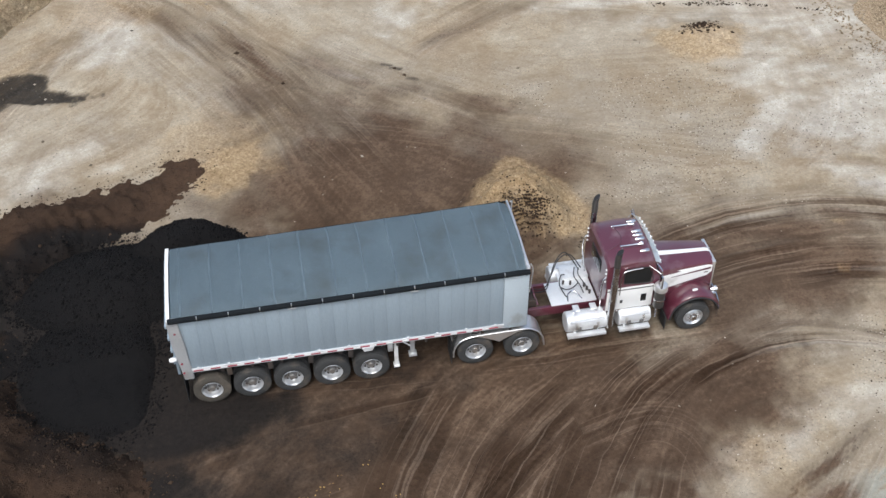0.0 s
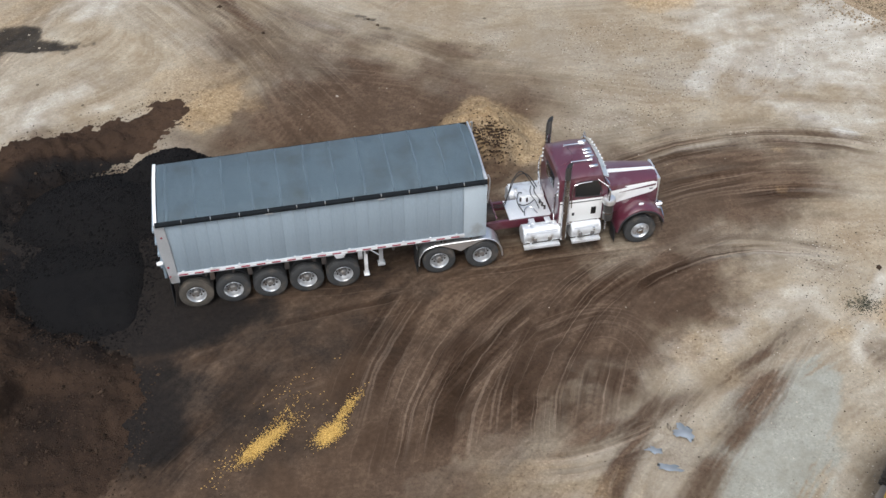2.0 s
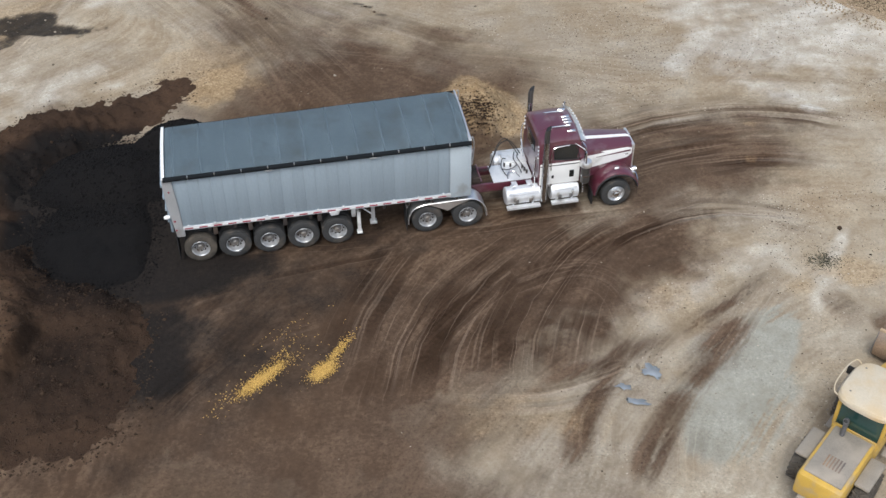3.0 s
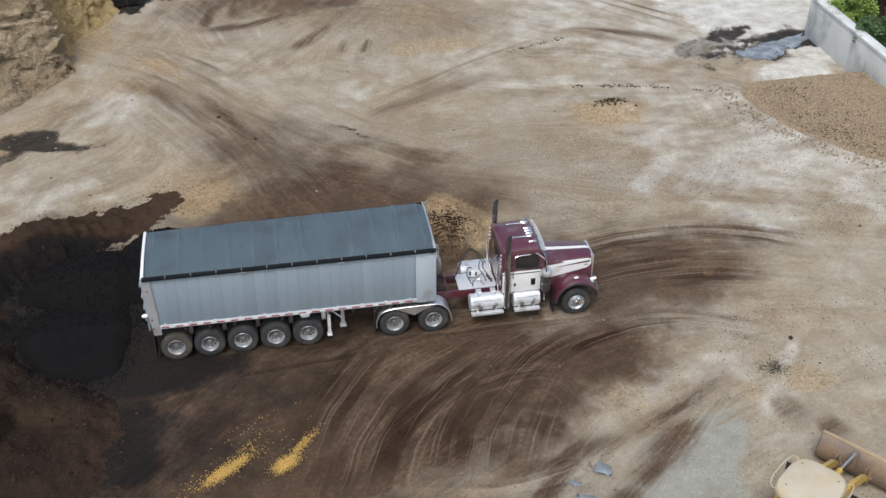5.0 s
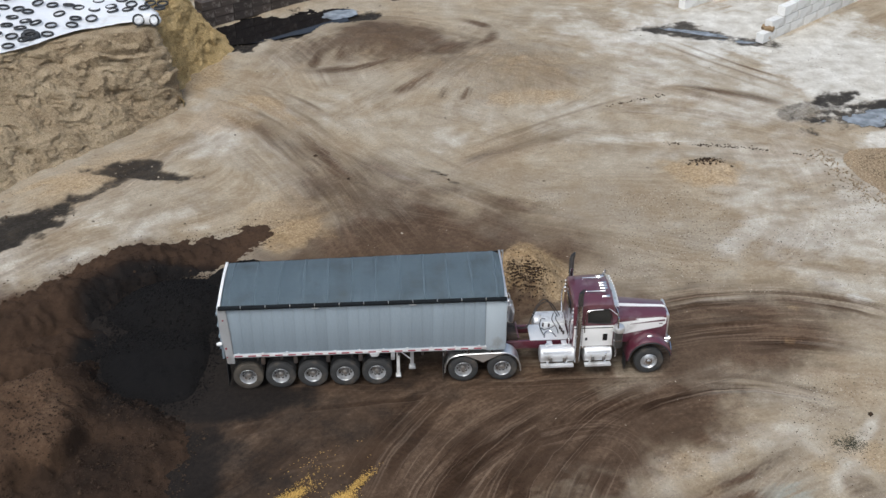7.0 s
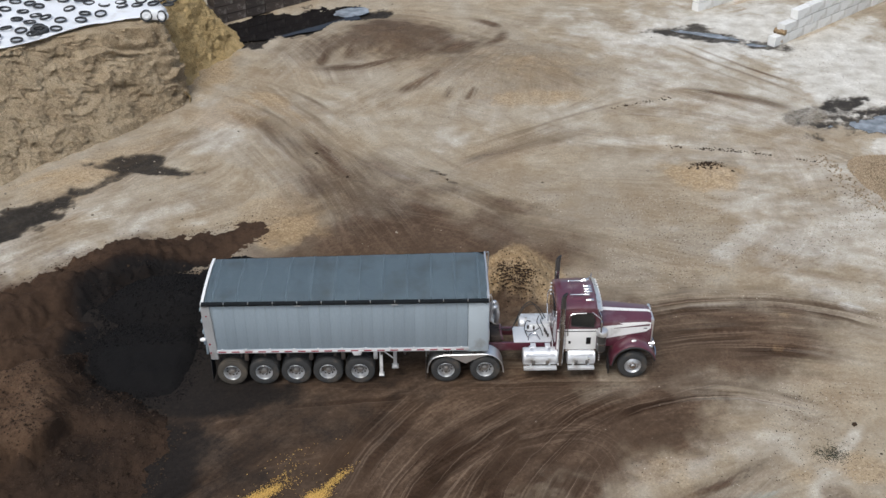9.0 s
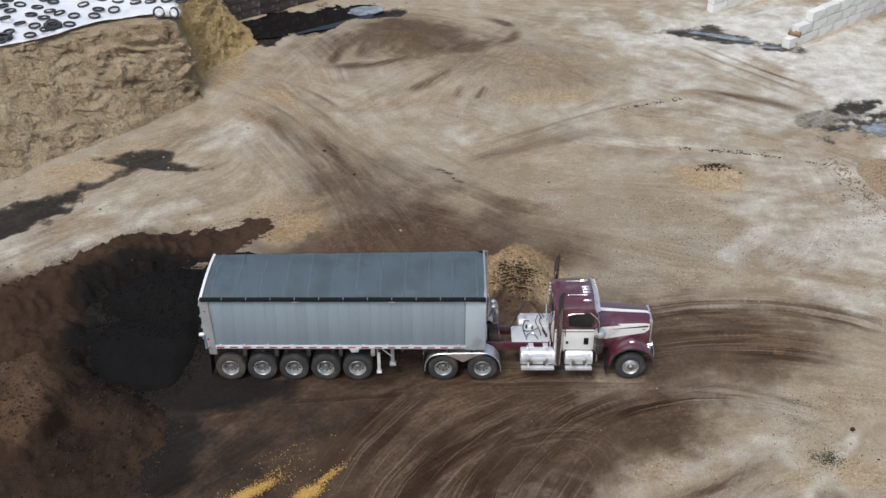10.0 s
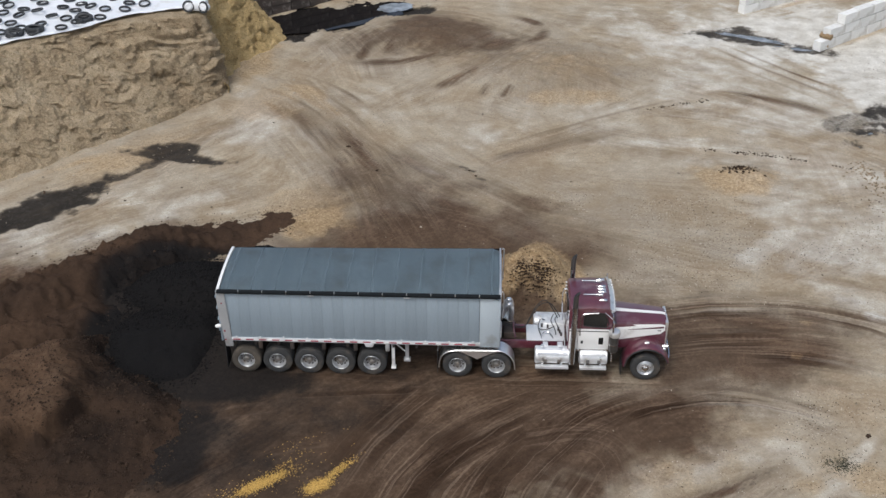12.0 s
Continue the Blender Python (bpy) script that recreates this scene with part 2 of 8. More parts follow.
def stamp(field, line, width, strength, rng):
    """Adds a wheel mark along a curve (a quadratic through three places), broken here and there."""
    (x0, y0), (x1, y1), (x2, y2) = line
    n = int((math.hypot(x1 - x0, y1 - y0) + math.hypot(x2 - x1, y2 - y1)) / 0.07) + 2
    t = np.linspace(0, 1, n)
    x = (1 - t) ** 2 * x0 + 2 * t * (1 - t) * x1 + t * t * x2
    y = (1 - t) ** 2 * y0 + 2 * t * (1 - t) * y1 + t * t * y2
    fade = smooth01(t / 0.12) * smooth01((1 - t) / 0.12)
    ph = rng.rand() * 50
    gate = smooth01(0.55 + 0.9 * value_noise(np.arange(n) * 0.07 + ph, np.full(n, ph), 2.2, 9))
    ax, ay = GX[0], GY[:, 0]
    h = int(width * 2.4 / CELL) + 1
    for px, py, k in zip(x, y, fade * gate * strength):
        i, j = np.searchsorted(ax, px), np.searchsorted(ay, py)
        if i < 12 or j < 12 or i > len(ax) - 13 or j > len(ay) - 13:
            continue
        sl = (slice(j - h, j + h + 1), slice(i - h, i + h + 1))
        g = k * np.exp(-((GX[sl] - px) ** 2 + (GY[sl] - py) ** 2) / (width * width))
        field[sl] = np.where(np.abs(g) > np.abs(field[sl]), g, field[sl])


# lines along which wheels have passed: start, bend, end, half width, strength
DRIVES_FAR = [
    ((-1.7, 24.3), (1.9, 17.5), (6.1, 8.0), 1.7, 0.9), ((-3.7, 22.7), (-0.3, 16.5), (4.1, 8.8), 1.3, 0.7), ((-11.1, 4.7), (-6.8, 5.3), (-2.1, 22.0), 2.2, 0.6),
    ((8.7, 14.7), (11.1, 17.1), (15.8, 19.9), 0.9, 0.8), ((7.8, 21.7), (14.9, 16.5), (26.7, 14.8), 1.4, 0.6), ((18.5, 25.0), (24.4, 20.7), (27.3, 17.1), 1.2, 0.9),
    ((-1.3, 25.1), (3.5, 41.5), (12.0, 30.7), 1.7, 0.9), ((-0.1, 31.1), (1.6, 29.2), (2.8, 24.4), 2.4, 0.8), ((17.9, 5.8), (24.2, 7.0), (23.1, 18.2), 2.8, 0.6),
    ((14.0, 9.2), (18.2, 9.7), (23.9, 5.3), 1.7, 0.5),
]
DRIVES_SILAGE = [
    ((0.2, 22.9), (6.0, 13.0), (15.1, 7.2), 1.5, 0.75), ((8.2, 15.6), (12.6, 18.2), (18.0, 21.2), 1.3, 0.8), ((-1.2, 22.2), (3.9, 13.6), (4.6, 7.4), 1.4, 0.8),
    ((16.9, 20.5), (23.5, 20.5), (28.6, 14.1), 1.2, 0.7), ((12.0, 13.2), (20.2, 13.4), (28.0, 11.0), 1.6, 0.5), ((-11.3, 8.8), (-8.0, 12.4), (-1.0, 22.2), 1.5, 0.55),
    ((4.0, 12.0), (10.0, 10.0), (19.0, 6.0), 1.8, 0.6), ((3.5, 20.1), (7.9, 25.1), (12.8, 34.5), 2.2, 0.6), ((9.0, 27.5), (15, 24.5), (20.0, 20.5), 1.6, 0.6),
]
DRIVES_NEAR = [
    ((14.3, -2.0), (10.4, -3.6), (9.2, -7.7), 1.3, 1.15), ((11.3, -1.8), (7.9, -3.6), (6.5, -7.8), 1.6, 1.05),
    ((7.4, -2.0), (5.5, -4.4), (4.5, -7.6), 1.4, 0.9), ((17.6, -1.5), (13.6, -1.9), (11.1, -7.8), 1.0, 0.9),
    ((14.6, 2.4), (19.0, 4.6), (24.5, 2.0), 0.9, 1.4), ((14.6, 1.0), (19.0, 2.2), (24.0, 0.8), 0.8, 1.4),
]
DRIVES_FRONT = [
    ((14.8, -0.3), (17.6, 1.0), (22.0, -0.2), 0.7, 1.3), ((13.0, -2.6), (17.0, -0.8), (20.6, -3.2), 0.8, 1.2), ((-0.6, -7.4), (1.3, -4.7), (4.3, -4.4), 0.9, 0.8),
    ((0.0, -3.2), (3.2, -2.6), (7.2, -2.0), 0.7, 0.7), ((6.7, -7.7), (10.0, -9.6), (12.9, -8.1), 1.1, 0.8), ((10.0, -4.4), (14.3, -2.6), (13.7, -7.0), 1.3, 0.6),
    ((13.0, -12.4), (14.2, -9.4), (18.6, -5.6), 0.8, 0.45), ((10.9, -11.4), (11.6, -8.8), (14.6, -6.6), 0.9, 0.55), ((5.6, -8.2), (5.9, -6.0), (10.5, -2.8), 1.5, 0.7),
    ((12.4, -4.2), (16.5, -0.9), (20.5, -3.0), 0.32, 1.6), ((-12.1, 7.2), (-8.3, 7.7), (-4.1, 18.5), 1.0, 0.6), ((0, -0.2), (8, -0.9), (16, -0.6), 1.5, 0.7),
]
FLOW = [[np.zeros_like(GX), np.zeros_like(GX), np.zeros_like(GX)] for _ in range(3)]
for i, (a, b, c, half, k) in enumerate(DRIVES_FAR + DRIVES_SILAGE + DRIVES_NEAR + DRIVES_FRONT):
    far_off = i < len(DRIVES_FAR) + len(DRIVES_SILAGE)
    half *= 1.45 if far_off else 1.15
    k *= 0.5 if far_off else 1.0
    layer = FLOW[i % 3]
    t = np.linspace(-0.08, 1.08, 90)
    lx = (1 - t) ** 2 * a[0] + 2 * t * (1 - t) * b[0] + t * t * c[0]
    ly = (1 - t) ** 2 * a[1] + 2 * t * (1 - t) * b[1] + t * t * c[1]
    run = np.concatenate([[0], np.cumsum(np.hypot(np.diff(lx), np.diff(ly)))])
    i0, i1 = np.searchsorted(GX[0], [lx.min() - half, lx.max() + half])
    j0, j1 = np.searchsorted(GY[:, 0], [ly.min() - half, ly.max() + half])
    sl = (slice(j0, j1), slice(i0, i1))
    x, y = GX[sl] + 0.12 * WARP_X[sl], GY[sl] + 0.12 * WARP_Y[sl]
    best = np.full(x.shape, 1e9)
    u, v, tt = np.zeros(x.shape), np.zeros(x.shape), np.zeros(x.shape)
    for q in range(len(t) - 1):
        dx, dy, ln = lx[q + 1] - lx[q], ly[q + 1] - ly[q], run[q + 1] - run[q]
        p = np.clip(((x - lx[q]) * dx + (y - ly[q]) * dy) / (ln * ln), 0, 1)
        ex, ey = x - lx[q] - p * dx, y - ly[q] - p * dy
        d = np.hypot(ex, ey)
        near = d < best
        best = np.where(near, d, best)
        u = np.where(near, d * np.sign(ey * dx - ex * dy), u)
        v = np.where(near, run[q] + p * ln, v)
        tt = np.where(near, t[q] + p * (t[q + 1] - t[q]), tt)
    w = k * smooth01(1.5 * (1 - best / half)) * smooth01((tt + 0.08) / 0.2) * smooth01((1.08 - tt) / 0.2)
    w = w * smooth01(0.62 + 0.55 * rough_noise(GX[sl], GY[sl], 2.5, 300 + i, 4))
    more = w > layer[2][sl]
    for arr, val in zip(layer, (u + 9.7 * i, v + 31.0 * i, w)):
        arr[sl] = np.where(more, val, arr[sl])

brown = blobs([
    (5.4, -3.8, 8.6, 4.8, 2, 1.15), (4.6, -1.5, 9.4, 2.2, 2, 1.15), (13.0, 4.5, 4.0, 2.2, 0, 0.45),
    (17.8, 1.6, 5.2, 3.2, 2, 0.72), (14.3, -2.6, 3.1, 1.7, 2, 0.8), (9.1, -6.8, 4.2, 3.0, 2, 0.85), (5.6, 31.0, 4.6, 3.6, 8, 0.85), (12.4, 25.8, 6.0, 4.6, 2, 0.48), (15.3, 10.7, 5.4, 2.5, 2, 0.35)], 3)
brown = np.maximum(brown, blobs([
    (10.5, 13.1, 3.1, 1.9, 2, 0.35), (4.4, 2.2, 7.0, 5.2, 2, 1.1), (-5.0, -2.0, 8.6, 9.5, 2, 1), (11.6, 1.1, 4.1, 2.1, 2, 0.7), (9.0, -6.5, 5.0, 2.8, -11, 0.65), (13.3, -10.0, 1.0, 1.5, -10, 0.5),
    (13.1, -3.2, 3.8, 1.5, -10, 0.5), (-14, -10, 14, 12, 0, 1.2), (3, -11, 9, 5, 0, 0.9), (-2, -7.5, 5.5, 4.5, 0, 1.2), (2.0, -5.0, 4.0, 4.0, 0, 1.1)], 4))
brown = np.maximum(brown, blobs([(13.6, -3.4, 4.6, 2.8, -4, 1.1), (17.2, 0.9, 4.8, 2.8, -3, 0.92), (3.4, 29.6, 3.8, 2.4, 10, 0.8), (14.6, 4.4, 3.6, 1.6, 4, 0.6)], 8, 0.5, 1.4))
brown = np.maximum(brown, blobs([(6.8, 7.6, 6.0, 4.2, 0, 1.2), (5.2, 11.6, 2.8, 4.6, 25, 0.8), (10.8, 8.8, 5.0, 2.6, -18, 0.7), (2.4, 16.5, 1.6, 4.5, 30, 0.45), (18.5, 7.5, 6.0, 3.0, -10, 0.3)], 7, 0.35, 1.8))
brown = np.maximum(brown, blobs([(5.6, -3.4, 7.8, 3.4, 0, 1.75), (3.2, -7.2, 4.8, 3.6, 0, 1.5), (10.6, -2.6, 3.2, 1.7, -8, 1.3)], 12, 0.45, 1.0))
dark = blobs([
    (-2.4, 0.8, 3.5, 4.4, -10, 1.4), (-1.5, -1.0, 3.2, 2.6, -25, 1.25), (-4.6, 3.0, 2.6, 2.6, 30, 1.2), (-3.2, 5.8, 2.0, 0.9, 20, 1.1), (0.5, -1.5, 3.0, 1.5, 0, 0.95), (-0.6, -2.5, 1.9, 1.3, 0, 1.2), (2.8, -2.4, 3.4, 1.5, 0, 0.42), (-3.0, -6.0, 4.5, 4.2, 2, 0.6), (0.6, -1.9, 2.4, 0.9, 2, 0.6), (3.4, -2.6, 3.8, 1.2, 2, 0.3), (4.0, -0.9, 6.5, 1.3, 2, 0.5), (-12, -8, 9, 7, 0, 0.5), (-3.5, -9.5, 5.0, 3.5, 20, 0.7), (4.8, -3.7, 5.5, 1.9, 2, 0.36), (-1.2, -4.2, 2.2, 2.0, -30, 0.4)], 11, 0.6, 1.7)
pale = blobs([
    (-9.0, 7.8, 4.3, 2.4, 30, 0.5), (-4.9, 10.6, 3.4, 2.0, 20, 0.45), (-2.9, 19.9, 2.6, 3.5, 2, 0.5), (9.2, 17.7, 2.5, 1.6, 30, 0.55), (15.5, 19.9, 2.3, 2.0, 20, 0.45), (21.2, 22.9, 4.8, 3.4, 2, 0.5),
    (25.1, 20.9, 4.3, 3.6, 2, 0.6), (20.8, 8.1, 0.6, 2.2, -38, 0.62), (13.9, -6.1, 1.2, 1.1, 2, 0.4), (13.3, -4.0, 1.7, 1.1, 2, 0.3), (18.4, -5.1, 1.2, 1.1, 2, 0.4), (26.2, 32.1, 5.4, 5.8, 2, 0.95)], 21, 0.8, 1.3)
pale = np.maximum(pale, blobs([
    (11.5, 8.4, 2.1, 0.7, 2, 0.35), (17.7, -1.9, 2.3, 0.9, 2, 0.4), (30.6, 27.9, 5.0, 7.9, 2, 1), (3.4, 21.5, 3.5, 2.1, 2, 0.35), (16.7, -9.8, 2.0, 2.9, -10, 0.3), (15.0, -11.2, 1.6, 1.6, -10, 0.3),
    (10.6, -5.6, 1.3, 1.1, -11, 0.2), (15.9, -6.1, 0.7, 1.8, -25, 0.5), (22, 12.0, 2.6, 3.5, 0, 0.45), (18.0, 17.2, 4, 0.6, 5, 0.5), (23.7, 3.0, 0.5, 0.35, 0, 1.0)], 23, 0.8, 1.3))
pale = np.maximum(pale, blobs([
    (30.9, 16.3, 2.2, 1.7, 0, 1.0), (27.0, 9.5, 7.0, 6.0, 0, 0.55), (24.0, 14.5, 5.0, 3.5, 0, 0.5), (17.5, -10.8, 2.6, 3.4, -20, 0.25), (22, 31, 7, 6, 0, 0.6), (33, 25, 6, 8, 0, 1.1), (10.4, 20.6, 1.8, 1.6, 0, 0.4), (20.7, -5.2, 1.9, 0.3, 54, 0.55), (19.6, -6.8, 1.2, 0.6, 54, 0.5)], 25, 0.8, 1.3))
ochre = blobs([
    (10.8, 5.3, 1.7, 1.8, 2, 1.3), (2.0, 9.3, 1.0, 1.7, -25, 1.1), (20.6, 13.5, 2.0, 1.3, 2, 1.0), (-1.0, 22.8, 1.7, 0.7, -45, 0.8), (0.0, 21.3, 1.7, 0.4, -45, 0.7), (1.3, 11.7, 1.5, 2.1, 2, 0.5), (-4.1, 26.6, 1.6, 3.8, 2, 0.9),
    (-8.2, 12.9, 2.6, 1.0, 45, 0.55), (13.5, 22.2, 3.4, 1.2, 5, 0.7), (19.0, -6.1, 0.8, 0.7, 3, 0.7), (21.2, -5.9, 1.0, 0.7, 0, 0.7), (1.6, 10.4, 2.4, 2.8, 0, 0.6), (12.6, 26.6, 4.6, 3.6, 2, 0.5), (9.2, -9.7, 1.8, 1.1, -11, 0.5)], 31, 0.7, 1.2)
ochre = np.maximum(ochre, blobs([
    (15.1, -6.2, 0.9, 1.1, -10, 0.5), (5.0, 19.6, 1.8, 0.5, -10, 0.4), (7.0, 5.0, 3, 2, 0, 0.3), (-7.5, 15.5, 5.0, 1.3, 48, 0.75), (-2.6, 21.5, 2.4, 2.4, 0, 0.6)], 33, 0.7, 1.2))
wet = blobs([
    (24.6, 31.3, 4.2, 0.9, -24, 0.68), (26.8, 29.8, 1.6, 0.7, -5, 0.68), (30.6, 18.9, 3.8, 1.2, 25, 0.8), (-6.1, 15.3, 0.9, 0.8, 0, 0.72), (-4.9, 14.5, 1.9, 0.4, -12, 0.74), (-10.0, 10.4, 4.2, 0.8, 47, 0.86),
    (-0.6, 34.6, 5.5, 1.8, 30, 1.3), (28.0, 20.1, 2.0, 0.8, 30, 0.42), (29.5, 21.5, 1.6, 1.0, 30, 0.8), (-7.6, 13.0, 2.0, 0.5, 48, 0.6)], 41, 1.3, 0.8)
# broad smears left by wheels and blades: start, middle, end, half width, strength
BROWN_FRONT = [
    ((15.0, 2.6), (18.0, 3.5), (23.2, 2.5), 0.32, 0.8),
    ((15.3, 1.1), (18.7, 1.7), (22.8, 1.1), 0.28, 0.7),
    ((14.6, -0.1), (17.4, 0.6), (20.1, 0.1), 0.28, 0.75),
    ((14.5, -2.1), (17.1, -1.5), (19.3, -1.9), 0.3, 0.85),
    ((17.7, -1.9), (19.4, -2.1), (20.4, -3.0), 0.22, 0.8),
    ((14.8, -2.7), (16.2, -2.3), (18.0, -2.5), 0.8, 0.6),
    ((14.8, 1.2), (16.6, 0.6), (19.7, 0.1), 1.5, 0.5),
    ((10.5, -2.1), (12.7, -3.2), (14.5, -4.5), 1.6, 0.75),
    ((11.5, 3.2), (14.3, 4.9), (17.2, 5.4), 1.3, 0.55),
]
BROWN_MIDDLE = [
    ((-4.1, 22.3), (0.9, 17.7), (4.5, 7.9), 0.8, 0.95),
    ((-1.4, 21.7), (3.3, 15.1), (6.0, 8.0), 0.8, 1.0),
    ((2.1, 16.8), (5.2, 11.8), (8.0, 7.6), 0.9, 0.9),
    ((5.7, 11.6), (7.4, 10.9), (10.6, 8.1), 0.6, 0.5),
    ((8.2, 14.9), (11.9, 16.5), (18.3, 19.7), 0.5, 0.85),
    ((18.8, 22.8), (24.0, 22.3), (27.7, 18.9), 0.5, 0.95),
]
BROWN_BACK = [
    ((1.7, 26.0), (1.7, 28.5), (2.6, 31.0), 0.42, 1.25),
    ((2.9, 27.0), (3.2, 29.6), (4.1, 31.7), 0.42, 1.25),
    ((4.2, 27.6), (4.5, 30.2), (5.6, 32.3), 0.42, 1.2),
    ((5.6, 28.2), (6.2, 30.4), (7.1, 32.5), 0.42, 1.15),
    ((-0.7, 27.5), (4.2, 27.1), (8.7, 30.1), 0.5, 1.2),
    ((0.1, 29.5), (4.4, 34.2), (9.3, 35.2), 0.9, 0.7),
    ((8.6, 35.3), (12.2, 32.0), (8.7, 27.1), 0.5, 1.0),
    ((9.0, 27.1), (7.4, 24.6), (5.1, 22.6), 0.5, 0.9),
    ((9.3, 21.7), (12.5, 28.5), (17.6, 27.4), 2.4, 0.42),
    ((8.4, 21.7), (8.8, 23.1), (9.3, 24.1), 0.38, 1.0),
    ((9.4, 21.4), (10.0, 22.8), (10.6, 24.0), 0.38, 1.0),
    ((-4.1, 26.6), (-1.1, 23.5), (3.0, 21.8), 0.5, 0.35),
]
BROWN_LOADER = [
    ((19.6, -4.8), (16.6, -6.4), (13.2, -7.8), 0.4, 1.1),
    ((15.8, -6.8), (12.4, -7.9), (8.6, -8.5), 0.45, 1.0),
    ((18.0, -6.1), (15.4, -8.2), (13.4, -10.2), 0.5, 1.1),
    ((14.9, -8.7), (13.0, -10.8), (11.2, -13.4), 0.5, 1.3),
    ((14.4, -6.2), (11.7, -8.9), (9.2, -13.4), 0.5, 1.2),
    ((19.2, -7.2), (20.0, -7.2), (20.9, -6.8), 0.7, 0.8),
    ((20.2, -8.2), (20.9, -8.1), (21.6, -7.8), 0.6, 0.8),
]
# narrow wheel tracks
BROWN_TRACKS = [
    ((-5.1, 24.0), (0.2, 20.0), (4.4, 11.9), 0.20, 0.77),
    ((-4.5, 26.1), (0.8, 21.8), (4.2, 15.3), 0.20, 0.77),
    ((-3.4, 26.3), (1.0, 23.1), (3.9, 18.6), 0.18, 0.66),
    ((-4.2, 24.8), (0.6, 20.6), (4.8, 12.6), 0.15, 0.55),
    ((20.5, 31.6), (25.0, 25.7), (28.8, 20.9), 0.16, 0.72),
    ((21.4, 31.9), (25.8, 26.1), (29.3, 21.9), 0.15, 0.66),
    ((19.6, 31.0), (24.2, 25.1), (27.9, 20.6), 0.14, 0.50),
    ((8.4, 15.4), (13.4, 19.2), (22.4, 24.0), 0.15, 0.61),
    ((6.0, 19.8), (10.2, 13.4), (17.5, 8.8), 0.22, 0.55),
    ((6.8, 20.3), (11.0, 14.2), (18.0, 9.6), 0.18, 0.50),
    ((13.0, 30.7), (16.4, 27.0), (16.3, 21.3), 0.17, 0.50),
    ((16.3, 21.3), (15.0, 19.6), (12.7, 18.8), 0.2, 0.39),
]
BROWN_STROKES = BROWN_TRACKS + BROWN_FRONT + BROWN_MIDDLE + BROWN_BACK + BROWN_LOADER
PALE_BACK = [
    ((26.5, 24.5), (31.0, 27.8), (38.0, 33.5), 3.4, 1.25),
    ((31.5, 23.5), (35.0, 26.0), (39.5, 30.0), 2.4, 1.1),
    ((22.5, 33.5), (27.0, 35.5), (33.0, 39.5), 1.9, 1.1),
    ((9.2, 15.9), (13.1, 17.5), (16.6, 19.6), 0.5, 0.5),
    ((17.5, 17.4), (20.9, 16.6), (26.9, 16.3), 0.9, 0.6),
    ((21.3, 18.9), (23.8, 18.8), (27.4, 17.9), 0.6, 0.55),
    ((21.7, 24.4), (23.0, 23.3), (24.4, 21.6), 0.5, 0.8),
    ((20.5, 7.6), (21.3, 9.0), (22.3, 10.2), 0.5, 0.75),
    ((-4.8, 21.9), (-1.4, 19.6), (2.4, 15.9), 0.45, 0.6),
]
PALE_MIDDLE = [
    ((8.8, 20.3), (9.8, 17.7), (11.2, 17.9), 0.9, 0.5),
    ((-11.5, 5.9), (-8.0, 9.5), (-3.1, 12.0), 1.6, 0.42),
    ((-10.2, 11.0), (-6.9, 11.1), (-3.9, 13.6), 1.1, 0.36),
    ((-8.3, 17.0), (-4.7, 17.5), (-2.3, 19.9), 1.3, 0.42),
    ((12.3, 24.0), (14.9, 19.5), (18.8, 20.7), 0.5, 0.4),
    ((3.9, 26.2), (5.0, 26.8), (5.8, 26.3), 0.4, 0.8),
    ((2.5, 12.8), (5.5, 14.0), (8.2, 12.5), 0.5, 0.4),
    ((21.6, 10.4), (23.6, 11.5), (25.2, 12.1), 0.9, 0.4),
]
PALE_FRONT = [
    ((14.0, -3.3), (14.7, -3.6), (15.4, -3.3), 0.35, 0.5),
    ((14.9, -5.2), (15.3, -5.6), (15.6, -6.1), 0.5, 0.5),
    ((18.2, -5.0), (18.4, -5.5), (18.9, -5.1), 0.5, 0.5),
    ((19.3, -6.1), (20.0, -6.0), (20.8, -5.4), 0.6, 0.7),
    ((11.9, -5.9), (12.9, -4.8), (14.1, -4.0), 0.4, 0.3),
    ((15.7, -5.2), (15.0, -6.1), (14.2, -6.8), 0.45, 0.6),
    ((13.2, -4.8), (13.6, -5.0), (14.0, -5.4), 0.45, 0.35),
    ((17.2, -6.6), (19.0, -5.6), (21.6, -4.8), 0.55, 0.55),
]
PALE_STROKES = PALE_BACK + PALE_MIDDLE + PALE_FRONT
OCHRE_NEAR = [
    ((17.0, -6.8), (19.3, -5.7), (21.8, -4.9), 0.5, 0.62),
    ((19.3, -6.5), (17.9, -8.8), (16.5, -10.9), 0.35, 0.5),
    ((12.0, -9.2), (11.5, -10.4), (10.8, -11.6), 0.4, 0.5),
    ((14.5, -5.7), (14.2, -6.0), (13.8, -6.5), 0.3, 0.6),
    ((18.7, -6.3), (19.6, -5.6), (20.3, -4.4), 0.5, 0.7),
]
